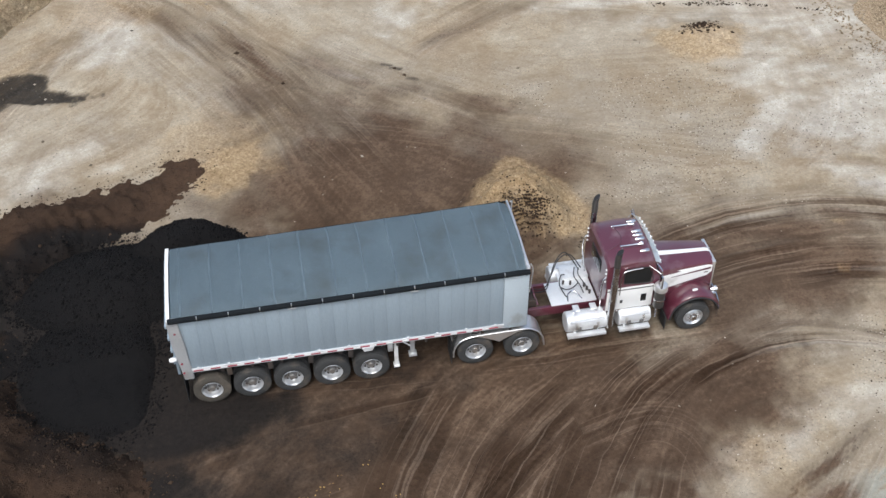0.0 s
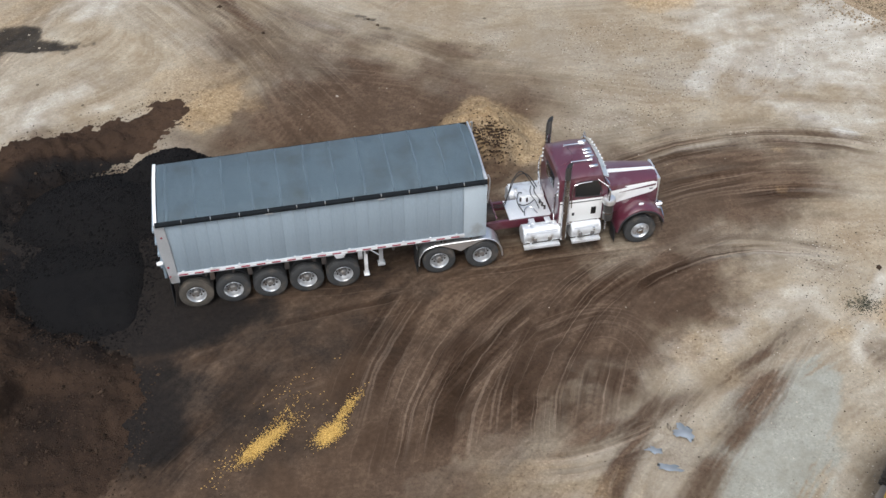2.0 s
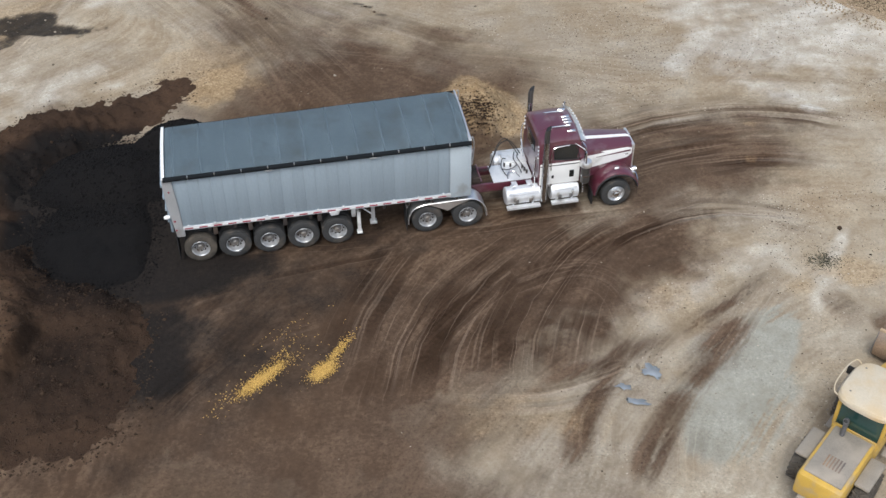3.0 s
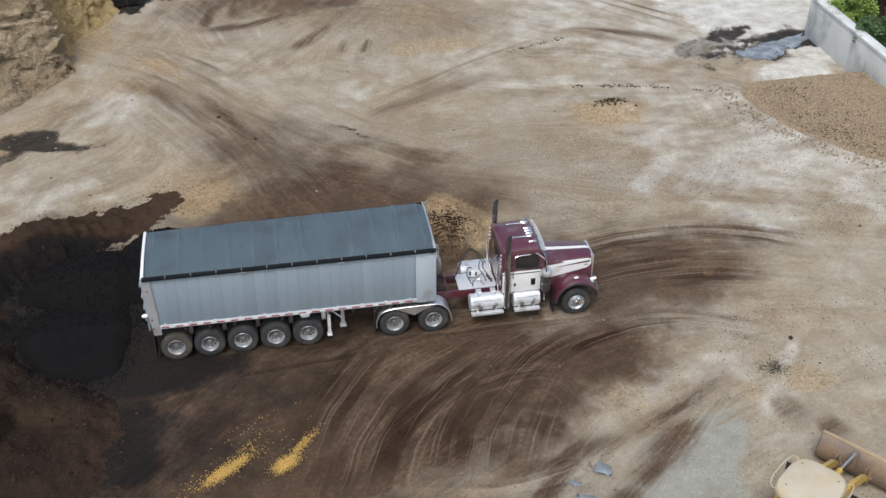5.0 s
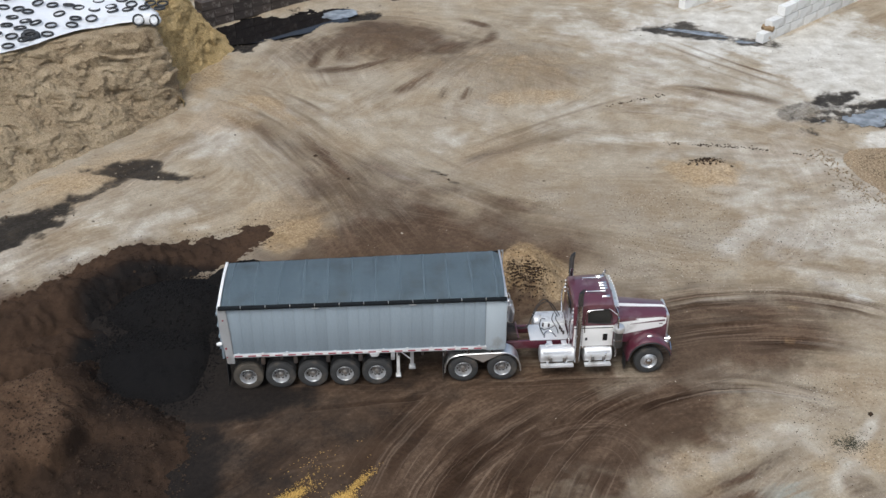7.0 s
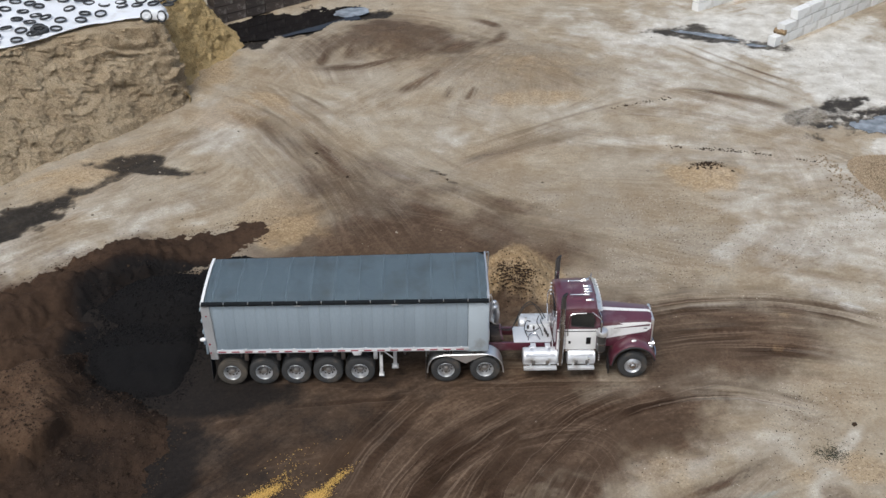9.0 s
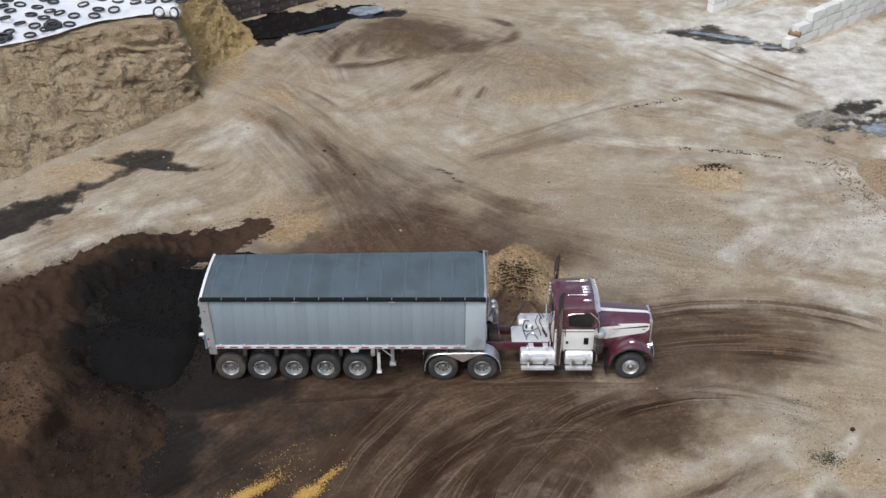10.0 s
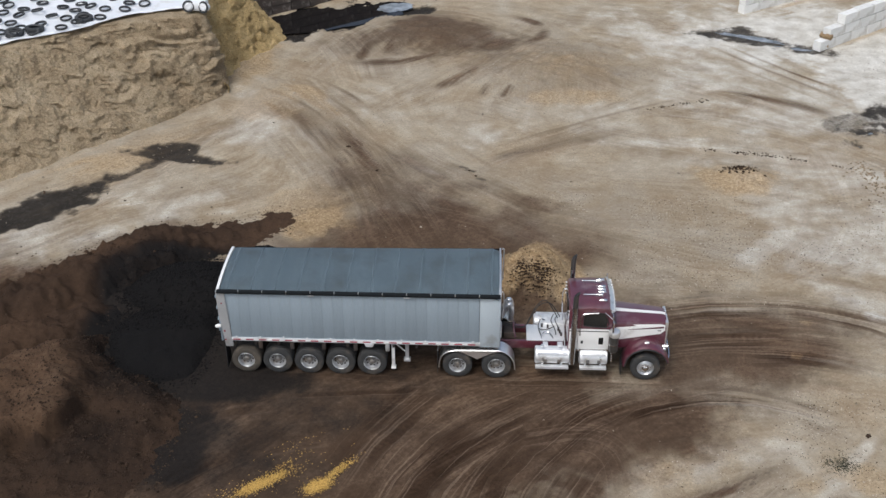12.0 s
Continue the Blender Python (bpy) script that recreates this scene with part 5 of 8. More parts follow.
def tarp_height(x, y):
    u = ((x - 0.45) / 0.8) % 1.0
    bow = math.exp(-((min(u, 1 - u) * 0.8) / 0.06) ** 2)
    z = TOP + 0.02 + 0.012 * (x / 9.5) + arch(y, x) * (1 - 0.05 * (1 - bow))
    z += 0.012 * noise.noise(Vector((x * 1.3, y * 1.6, 0.3))) + 0.006 * noise.noise(Vector((x * 5, y * 3, 4.3)))
    if y < -0.85:
        z -= 0.06 * ((-0.85 - y) / 0.49) ** 2
    if x > 9.2:
        z -= 0.10 * ((x - 9.2) / 0.3) ** 2 * (abs(y) / 1.34) ** 4
    return z


def tarp_mesh():
    bm = bmesh.new()
    xs = np.linspace(0.2, 9.5, 200)
    ys = [1.34 * math.sin(a) for a in np.linspace(-math.pi / 2, math.pi / 2, 33)]
    rows = []
    for x in xs:
        row = [bm.verts.new((x, y, tarp_height(x, y))) for y in ys]
        rows.append(row)
    for a, b in zip(rows, rows[1:]):
        for k in range(len(ys) - 1):
            bm.faces.new((a[k], b[k], b[k + 1], a[k + 1]))
    bmesh.ops.solidify(bm, geom=bm.faces[:], thickness=0.012)
    return bm


tarp = part("tarp", tarp_mesh(), M["tarp"], trailer, "blue-grey vinyl roll tarp, dusty and slightly sagging")
# rolled edge; near-black colour also paints the shade along it
M["tarp_edge"] = surface("shaded_tarp_edge", (0.011, 0.013, 0.015), 0.85, 0.0, 40, 3, 0.3, bump=0.002)
M["tarp_edge"].node_tree.nodes["Principled BSDF"].inputs["Specular IOR Level"].default_value = 0.08
# seam strips coloured darker than the tarp to paint the folds' soft shading
M["seam"] = surface("shaded_tarp_seam", (0.092, 0.124, 0.146), 0.6, 0.0, 35, 1.5, 0.2)
M["seam"].node_tree.nodes["Principled BSDF"].inputs["Specular IOR Level"].default_value = 0.2
for k in range(12):
    x = 0.45 + 0.8 * k
    if x > 9.3:
        break
    bm = bmesh.new()
    rows = []
    for a in np.linspace(-1.45, 1.45, 25):
        y = 1.345 * math.sin(a)
        z = tarp_height(x, max(-1.33, min(1.33, y))) + 0.006
        rows.append([bm.verts.new((x + d, y, z)) for d in (-0.026, 0.026)])
    for a, b in zip(rows, rows[1:]):
        bm.faces.new((a[0], a[1], b[1], b[0]))
    part("tarp_seam", bm, M["seam"], tarp)
for sgn in (-1, 1):
    bm = bmesh.new()
    rod(bm, (0.12, sgn * 1.36, TOP + (0.03 if sgn < 0 else 0.03)), (9.54, sgn * 1.36, TOP + (0.05 if sgn < 0 else 0.2)), 0.075 if sgn < 0 else 0.03, 14)
    part("roll_bar", bm, M["tarp_edge"], tarp, "rolled tarp edge, its shade put into a black colour")
    if sgn > 0:
        continue
    clip = box(bmesh.new(), -0.012, 0.012, -0.03, 0.03, -0.05, 0.075, 0.005)
    proto = part("clip", clip, M["polished"], tarp)
    proto.location = (0.85, sgn * 1.40, TOP + 0.04)
    for k in range(1, 11):
        o = new("clip", proto.data)
        o.parent, o.location = tarp, (0.85 + 0.8 * k, sgn * 1.40, TOP + 0.04 + 0.003 * k)
    for x in (3.26, 6.45):
        part("strap_bracket", boxes((x - 0.11, x + 0.11, sgn * 1.36 - 0.06, sgn * 1.36 + 0.06, TOP - 0.06, TOP - 0.02), bevel=0.008), M["post"], trailer)
for x, w, mat in ((0.13, 0.09, "cream"), (9.53, 0.05, "polished")):
    bm = bmesh.new()
    out, inn = [], []
    for a in np.linspace(-math.pi / 2, math.pi / 2, 25):
        y = math.sin(a)
        out.append((y * 1.36, TOP + 0.03 + arch(y * 1.36, x) + 0.02))
        inn.append((y * 1.29, TOP - 0.04 + arch(y * 1.36, x) - 0.03))
    loft(bm, [[(x - w / 2, *o), (x + w / 2, *o), (x + w / 2, *i), (x - w / 2, *i)] for o, i in zip(out, inn)])
    part("end_bow", bm, M[mat], trailer, "white painted end bow" if mat == "cream" else "bright metal end bow")
part("crank_rod", tube(bmesh.new(), [(9.6, 1.2, 3.70), (9.66, 1.25, 3.66), (9.66, 1.28, 3.4), (9.63, 1.2, 2.4)], 0.02, 6), M["polished"], trailer)
part("crank_rod", tube(bmesh.new(), [(9.6, -1.2, 3.55), (9.66, -1.2, 3.3), (9.63, -1.1, 2.4)], 0.018, 6), M["polished"], trailer)
for sgn in (-1, 1):
    bm = bmesh.new()
    y = sgn * 1.34
    loft(bm, [[(4.96, y + d, LOW - 0.07), (5.30, y + d, LOW - 0.07), (5.24, y + d, LOW - 0.2), (5.02, y + d, LOW - 0.2)] for d in (-0.02, 0.02)])
    part("rail_bracket", bm, M["rail"], trailer)
# underframe, axles, legs
for y in (-0.55, 0.42):
    part("chassis_rail", boxes((0.3, 9.3, y, y + 0.13, 0.98, 1.37), bevel=0.01), M["chassis"], trailer)
cross = box(bmesh.new(), -0.04, 0.04, -1.26, 1.26, -0.1, 0.1, 0.01)
proto = part("cross_member", cross, M["chassis"], trailer)
proto.location = (0.42, 0, 1.27)
for k in range(1, 12):
    o = new("cross_member", proto.data)
    o.parent, o.location = trailer, (0.42 + k * 0.79, 0, 1.27)
for i, x in enumerate(AXLES):
    bm = bmesh.new()
    rod(bm, (x, -1.0, 0.51), (x, 1.0, 0.51), 0.07, 12)
    box(bm, x - 0.1, x + 0.1, -0.6, -0.4, 0.5, 1.0, 0.02)
    box(bm, x - 0.1, x + 0.1, 0.4, 0.6, 0.5, 1.0, 0.02)
    part("axle", bm, M["chassis"], trailer)
    for sgn in (-1, 1):
        wheel(trailer, x, sgn, True, i < 1, 23 * i)
        part("spring_hanger", boxes((x + 0.48, x + 0.62, sgn * 1.24 - 0.05, sgn * 1.24 + 0.05, 1.02, 1.36), bevel=0.02), M["post"] if i == 4 else M["chassis"], trailer)
for sgn in (-1, 1):
    bm = boxes((5.86, 5.97, sgn * 1.05 - 0.055, sgn * 1.05 + 0.055, 0.22, 1.36), (5.83, 6.0, sgn * 1.05 - 0.09, sgn * 1.05 + 0.09, 0.17, 0.23), bevel=0.01)
    rod(bm, (5.95, sgn * 1.05, 1.25), (6.35, sgn * 1.0, 0.82), 0.022, 8)
    part("landing_leg", bm, M["cream"], trailer, "white landing leg")
    bm = boxes((6.33, 6.45, sgn * 0.98 - 0.06, sgn * 0.98 + 0.06, 0.5, 1.36), (6.28, 6.5, sgn * 0.98 - 0.09, sgn * 0.98 + 0.09, 0.44, 0.54), bevel=0.01)
    part("landing_leg", bm, M["post"], trailer)
bm = boxes((9.45, 9.62, -0.95, -0.55, 1.45, 1.9), bevel=0.03)
part("valve_box", bm, M["cream"], trailer)
bm = bmesh.new()
for y in (0.65, 0.95):
    tube(bm, [(9.6, y, 1.15), (9.85, y, 1.75), (9.98, y, 1.55), (9.95, y, 1.1)], 0.09, 10)
part("front_duct", bm, M["polished"], trailer, "bright curved pipe at the trailer front")

# ---- the tractor ----
rig = thing("tractor_unit", "maroon and white long-nosed lorry tractor with chrome stacks", "truck")
part("frame_rail", boxes((7.35, 13.6, -0.50, -0.40, 0.72, 1.03), bevel=0.012), M["maroon"], rig)
part("frame_rail", boxes((7.35, 13.6, 0.40, 0.50, 0.72, 1.03), bevel=0.012), M["maroon"], rig)
for x in (7.4, 8.5, 9.1, 9.9, 10.9, 12.0):
    part("cross_member", boxes((x, x + 0.12, -0.4, 0.4, 0.76, 0.98), bevel=0.01), M["chassis"], rig)
bm = bmesh.new()
rod(bm, (8.2, 0, 1.06), (8.2, 0, 1.16), 0.48, 24)
box(bm, 8.0, 9.1, -0.38, 0.38, 1.0, 1.08, 0.02)
part("fifth_wheel", bm, M["chassis"], rig)
for x in (8.13, 9.47):
    bm = bmesh.new()
    rod(bm, (x, -1.0, 0.51), (x, 1.0, 0.51), 0.09, 12)
    lathe(bm, [(-0.25, 0.0), (-0.2, 0.2), (0, 0.27), (0.2, 0.2), (0.25, 0.0)], (x, 0, 0.51), (0, 1, 0), 16)
    part("drive_axle", bm, M["chassis"], rig)
    for sgn in (-1, 1):
        wheel(rig, x, sgn, True, False, 40 * x)
bm = bmesh.new()
rod(bm, (14.56, -0.95, 0.48), (14.56, 0.95, 0.48), 0.06, 10)
part("steer_axle", bm, M["chassis"], rig)
for sgn in (-1, 1):
    wheel(rig, 14.56, sgn, False, False, 12)


def fender_strip(line, y0, y1, thick=0.012, lip=0.0):
    """A bent sheet over a wheel: a line of (x, z) drawn out from y0 to y1."""
    bm = bmesh.new()
    secs = []
    n = len(line)
    for i, (x, z) in enumerate(line):
        ax, az = line[max(i - 1, 0)]
        bx, bz = line[min(i + 1, n - 1)]
        d = Vector((bx - ax, bz - az)).normalized()
        nx, nz = d.y * thick, -d.x * thick
        secs.append([(x, y0, z), (x, y1, z), (x + nx, y1, z + nz), (x + nx, y0, z + nz)])
    return loft(bm, secs)


def bent(points, steps=8):
    out = []
    for i in range(len(points) - 1):
        p = [Vector((*points[max(min(i + k, len(points) - 1), 0)], 0)) for k in (-1, 0, 1, 2)]
        for k in range(steps):
            t = k / steps
            q = 0.5 * (2 * p[1] + (p[2] - p[0]) * t + (2 * p[0] - 5 * p[1] + 4 * p[2] - p[3]) * t * t + (3 * p[1] - p[0] - 3 * p[2] + p[3]) * t ** 3)
            out.append((q.x, q.y))
    out.append(points[-1])
    return out


for sgn in (-1, 1):
    ya, yb = sorted((sgn * 0.72, sgn * 1.29))
    full = bent([(7.50, 0.42), (7.53, 0.72), (7.68, 1.00), (7.98, 1.13), (8.4, 1.155), (9.2, 1.165), (9.62, 1.15), (9.90, 0.98), (10.06, 0.70), (10.10, 0.40)])
    drive = part("drive_fender", fender_strip(full, ya, yb), M["polished"], rig, "bright full-length drive wheel fender")
    edge = bmesh.new()
    tube(edge, [(x, sgn * 1.29, z - 0.006) for x, z in full[::4]], 0.022, 6)
    part("rolled_edge", edge, M["polished"], drive)
    skirt = bmesh.new()
    vs = [(8.05, 1.12), (9.55, 1.12), (9.3, 1.05), (9.0, 0.9), (8.8, 0.78), (8.6, 0.9), (8.3, 1.05)]
    loft(skirt, [[(x, sgn * 1.285, z) for x, z in vs], [(x, sgn * 1.272, z) for x, z in vs]])
    part("skirt", skirt, M["polished"], drive)
    part("mud_flap", boxes((7.44, 7.46, ya, yb, 0.16, 1.12), bevel=0.004), M["black"], rig)
    bm = bmesh.new()
    rod(bm, (7.46, sgn * 0.5, 1.12), (7.46, sgn * 1.29, 1.12), 0.022, 8)
    part("flap_hanger", bm, M["polished"], rig)

# cab: a rounded shell with a waist line, cut for its windows
CAB = [(1.08, 1.02), (1.30, 1.05), (1.95, 1.05), (2.02, 1.03), (2.62, 0.98), (2.76, 0.94), (2.845, 0.81), (2.89, 0.45), (2.90, 0.0)]


def cab_section(x, crown=0.0, squeeze=1.0, top=99.0):
    pts = [(x, -w * squeeze, min(z + (crown if z > 2.5 else 0), top)) for z, w in CAB]
    return pts + [(x, -p[1], p[2]) for p in pts[-2::-1]]


bm = bmesh.new()
loft(bm, [cab_section(11.87, -0.10, 0.97), cab_section(11.93, -0.03, 1.0), cab_section(12.7, 0.02), cab_section(13.12, 0.0), cab_section(13.24, -0.06, 0.985), cab_section(13.44, 0, 0.97, 2.12)])
cab = part("cab", bm, M["maroon"], rig, "maroon cab with white lower doors")
for sgn in (-1, 1):
    y = sgn * 1.052
    ya, yb = sorted((y, y + sgn * 0.014))
    door = part("door", boxes((12.20, 13.24, ya, yb, 1.16, 2.0), bevel=0.012), M["cream"], cab, "white lower cab door")
    part("rear_panel", boxes((11.90, 12.185, ya, yb, 1.16, 2.0), bevel=0.01), M["cream"], cab, "white lower side panel")
    a2, b2 = sorted((y + sgn * 0.012, y + sgn * 0.022))
    part("door_window", boxes((12.90, 13.06, a2, b2, 1.38, 1.66), bevel=0.006), M["glass"], door, "small dark lower window")
    part("door_handle", boxes((12.30, 12.38, a2, b2 + 0.01, 1.40, 1.52), bevel=0.008), M["black"], door)
    bm = boxes((11.9, 13.26, a2, b2, 1.90, 1.935), bevel=0.004)
    part("trim_strip", bm, M["black"], door)
    # side window with its bright frame, leaning with the cab wall
    bm = bmesh.new()
    outline = [(12.36, 2.13), (13.14, 2.08), (13.16, 2.36), (13.06, 2.60), (12.47, 2.62), (12.37, 2.53)]
    lean = lambda z: sgn * (1.045 - 0.075 * (z - 2.0) / 0.75)
    loft(bm, [[(x, lean(z) + sgn * d, z) for x, z in outline] for d in (-0.03, 0.012)])
    part("side_window", bm, M["glass"], cab, "dark side window")
    bm = bmesh.new()
    ring = [(x, lean(z) + sgn * 0.014, z) for x, z in outline]
    tube(bm, ring[:1] + ring[5:0:-1] + ring[:1], 0.013, 6)
    part("window_trim", bm, M["black"], cab)
    bm = bmesh.new()
    tube(bm, [(12.26, sgn * 1.09, 1.75), (12.24, sgn * 1.10, 2.2), (12.28, sgn * 1.08, 2.52), (12.40, sgn * 1.06, 2.62), (12.85, sgn * 1.05, 2.65)], 0.017, 6)
    part("grab_bar", bm, M["chrome"], cab)
    for k in range(9):
        p = Vector((12.24 + 0.115 * k, y + sgn * 0.02, 1.13))
        part("marker_lamp", lathe(bmesh.new(), [(0, 0), (0, 0.022), (0.02, 0.015), (0.026, 0)], p, (0, sgn, 0), 8), M["lens"], cab, "small bright side lamp")
    part("sill_panel", boxes((12.18, 13.3, ya, yb + 0.004, 1.06, 1.17), bevel=0.008), M["chrome"], cab)
# rear wall window and stainless corner strips
part("rear_window", boxes((11.845, 11.90, -0.42, 0.42, 2.05, 2.5), bevel=0.02), M["glass"], cab)
# windscreen, two flat panes, with a chrome visor over them
for sgn in (-1, 1):
    bm = bmesh.new()
    ws = [(13.27, sgn * 0.02, 2.68), (13.24, sgn * 0.86, 2.66), (13.45, sgn * 0.93, 2.13), (13.50, sgn * 0.02, 2.13)]
    loft(bm, [ws, [(x + 0.03, y, z + 0.01) for x, y, z in ws]])
    part("windscreen", bm, M["glass"], cab)
bm = bmesh.new()
secs = []
for y in np.linspace(-0.98, 0.98, 15):
    x = 13.22 + 0.03 * (1 - (y / 0.98) ** 2)
    z = 2.79 + 0.08 * (1 - (y / 0.98) ** 2)
    secs.append([(x, y, z), (x + 0.17, y, z - 0.10), (x + 0.165, y, z - 0.115), (x - 0.005, y, z - 0.02)])
loft(bm, secs)
visor = part("sun_visor", bm, M["polished"], cab, "chrome drop visor with small lamps")
for k in range(11):
    y = -0.9 + 0.18 * k
    x = 13.22 + 0.03 * (1 - (y / 0.98) ** 2)
    z = 2.79 + 0.08 * (1 - (y / 0.98) ** 2)
    part("visor_lamp", lathe(bmesh.new(), [(0, 0), (0, 0.028), (0.025, 0.02), (0.032, 0)], (x + 0.16, y, z - 0.085), (0.5, 0, 0.86), 8), M["lens"], visor)
# roof lamps and horns
for y in (-0.62, -0.16, 0.0, 0.16, 0.62):
    bm = bmesh.new()
    lathe(bm, [(-0.13, 0.0), (-0.11, 0.03), (0, 0.055), (0.12, 0.06), (0.15, 0.045), (0.155, 0)], (12.98, y, 2.92 - 0.08 * y * y), (1, 0, 0), 12)
    part("roof_lamp", bm, M["chrome"], cab)
for y in (-0.42, 0.42):
    bm = bmesh.new()
    lathe(bm, [(0, 0.03), (0.05, 0.022), (0.45, 0.026), (0.58, 0.04), (0.64, 0.075), (0.645, 0.06), (0.5, 0.01)], (12.36, y, 2.98), (1, 0, 0), 14)
    for x in (12.42, 12.78):
        rod(bm, (x, y, 2.86), (x, y, 2.98), 0.016, 6)
    part("air_horn", bm, M["chrome"], cab)
bm = bmesh.new()
tube(bm, [(12.0, -0.4, 2.86), (12.4, -0.25, 2.93), (12.52, 0.1, 2.94), (12.42, 0.42, 2.93)], 0.009, 5)
part("roof_cable", bm, M["maroon"], cab)
# interior seen through the open side window
bm = boxes((12.3, 12.8, -0.75, -0.25, 1.5, 1.7), (12.25, 12.4, -0.75, -0.25, 1.7, 2.4), (12.3, 12.8, 0.25, 0.75, 1.5, 1.7), (12.25, 12.4, 0.25, 0.75, 1.7, 2.4), bevel=0.05)
part("seat", bm, M["seat"], cab)

# nose: hood, side stripes, grille, fenders, bumper
HOOD = [(1.02, 0.60), (1.55, 0.60), (1.86, 0.585), (1.97, 0.53), (2.03, 0.38), (2.05, 0.0)]


def hood_section(x, k, drop):
    pts = [(x, -w * k, z - drop * (z - 1.0)) for z, w in HOOD]
    return pts + [(x, -p[1], p[2]) for p in pts[-2::-1]]


bm = bmesh.new()
loft(bm, [hood_section(13.42, 1.28, -0.10), hood_section(13.52, 1.24, -0.06), hood_section(14.4, 1.04, 0.0), hood_section(15.12, 0.88, 0.04), hood_section(15.24, 0.85, 0.08)])
hood = part("hood", bm, M["maroon"], rig, "maroon hood with white stripes")


def hood_edge(x, z):
    """Half width of the hood at a place along it and a height."""
    t = np.interp(x, [13.42, 13.52, 14.4, 15.12, 15.24], [1.28, 1.24, 1.04, 0.88, 0.85])
    return float(t * np.interp(z, [1.02, 1.55, 1.86, 1.97, 2.03], [0.60, 0.60, 0.585, 0.53, 0.38]))


def hood_top(x):
    return 1 + 1.05 * (1 - float(np.interp(x, [13.42, 13.52, 14.4, 15.12, 15.24], [-0.10, -0.06, 0.0, 0.04, 0.08])))


bm = bmesh.new()
loft(bm, [[(x, -w, hood_top(x) - 0.006), (x, w, hood_top(x) - 0.006), (x, w, hood_top(x) + 0.006), (x, -w, hood_top(x) + 0.006)] for x, w in [(13.52, 0.09), (13.9, 0.085), (14.4, 0.075), (14.8, 0.07), (15.12, 0.065), (15.24, 0.065)]])
part("hood_stripe", bm, M["cream"], hood, "white centre stripe")
for sgn in (-1, 1):
    bm = bmesh.new()
    secs = []
    for x in np.linspace(13.50, 15.20, 12):
        t = (x - 13.5) / 1.7
        lo, hi = 1.36 + 0.16 * t, 1.95 - 0.08 * t
        if t > 0.93:
            lo, hi = lo + 0.1, hi - 0.04
        zs = [lo + (hi - lo) * q / 6 for q in range(7)]
        secs.append([(x, sgn * (hood_edge(x, z) + 0.012), z) for z in zs] + [(x, sgn * (hood_edge(x, z) - 0.01), z) for z in zs[::-1]])
    loft(bm, secs)
    stripe = part("side_stripe", bm, M["cream"], hood, "white swept side stripe")
    bm = bmesh.new()
    secs = []
    for x in np.linspace(13.9, 15.15, 8):
        t = (x - 13.9) / 1.25
        lo, hi = 1.745 - 0.02 * t, 1.755 + 0.035 * t
        secs.append([(x, sgn * (hood_edge(x, lo) + 0.017), lo), (x, sgn * (hood_edge(x, hi) + 0.017), hi + 0.004), (x, sgn * (hood_edge(x, hi) - 0.01), hi), (x, sgn * (hood_edge(x, lo) - 0.01), lo)])
    loft(bm, secs)
    part("pinstripe", bm, M["maroon"], stripe)
    for k in range(3):
        bm = boxes((14.86 + 0.05 * k, 14.95 + 0.06 * k, sgn * 0.53 - 0.03, sgn * 0.53 + 0.03, 1.62, 1.66), bevel=0.006)
        part("badge", bm, M["chrome"], stripe)
    # front fender: an arched shell that runs down behind the wheel
    outer = bent([(13.84, 0.55), (13.92, 0.90), (14.14, 1.16), (14.48, 1.29), (14.80, 1.25), (15.06, 1.10), (15.22, 0.90), (15.28, 0.74)], 6)
    bm = bmesh.new()
    secs = []
    for i, (x, z) in enumerate(outer):
        t = i / (len(outer) - 1)
        up = 0.13 * math.sin(math.pi * t)
        yo, yi = sgn * 1.20, sgn * 0.50
        cx, cz = 14.56, 0.6
        d = Vector((x - cx, z - cz)).normalized()
        secs.append([(x, yo, z), (x + d.x * 0.05, yo - sgn * 0.02, z + d.y * 0.05), (x + d.x * 0.08, yo - sgn * 0.12, z + d.y * 0.08 + up * 0.25),
                     (x + d.x * 0.08, sgn * 0.8, z + d.y * 0.08 + up * 0.2), (x + d.x * 0.06, yi, z + d.y * 0.06 + up * 0.0), (x, yi, z)])
    loft(bm, secs)
    fender = part("front_fender", bm, M["maroon"], rig, "maroon arched front fender")
    bm = bmesh.new()
    tube(bm, [(x, sgn * 1.205, z) for x, z in outer[::3]] + [(15.28, sgn * 1.205, 0.74)], 0.026, 6)
    part("fender_lip", bm, M["black"], fender)
    bm = bmesh.new()
    lathe(bm, [(-0.09, 0), (-0.07, 0.03), (0, 0.045), (0.07, 0.03), (0.09, 0)], (14.55, sgn * 1.0, 1.44), (1, 0, 0.1), 10)
    part("turn_lamp", bm, M["lens"], fender)
    bm = bmesh.new()
    lathe(bm, [(-0.14, 0.0), (-0.12, 0.06), (0, 0.09), (0.06, 0.10), (0.08, 0.08), (0.085, 0)], (15.22, sgn * 0.84, 1.20), (1, 0, 0), 16)
    box(bm, 15.06, 15.24, sgn * 0.84 - 0.14, sgn * 0.84 + 0.14, 1.06, 1.16, 0.03)
    part("headlamp", bm, M["chrome"], rig)
    part("mud_flap", boxes((13.72, 13.745, min(sgn * 0.75, sgn * 1.18), max(sgn * 0.75, sgn * 1.18), 0.18, 0.66), bevel=0.004), M["black"], fender)
bm = boxes((15.20, 15.30, -0.50, 0.50, 0.75, 1.95), bevel=0.03)
grille = part("grille_surround", bm, M["polished"], rig, "chrome grille surround")
part("grille", boxes((15.29, 15.31, -0.42, 0.42, 0.85, 1.86), bevel=0.005), M["black"], grille)
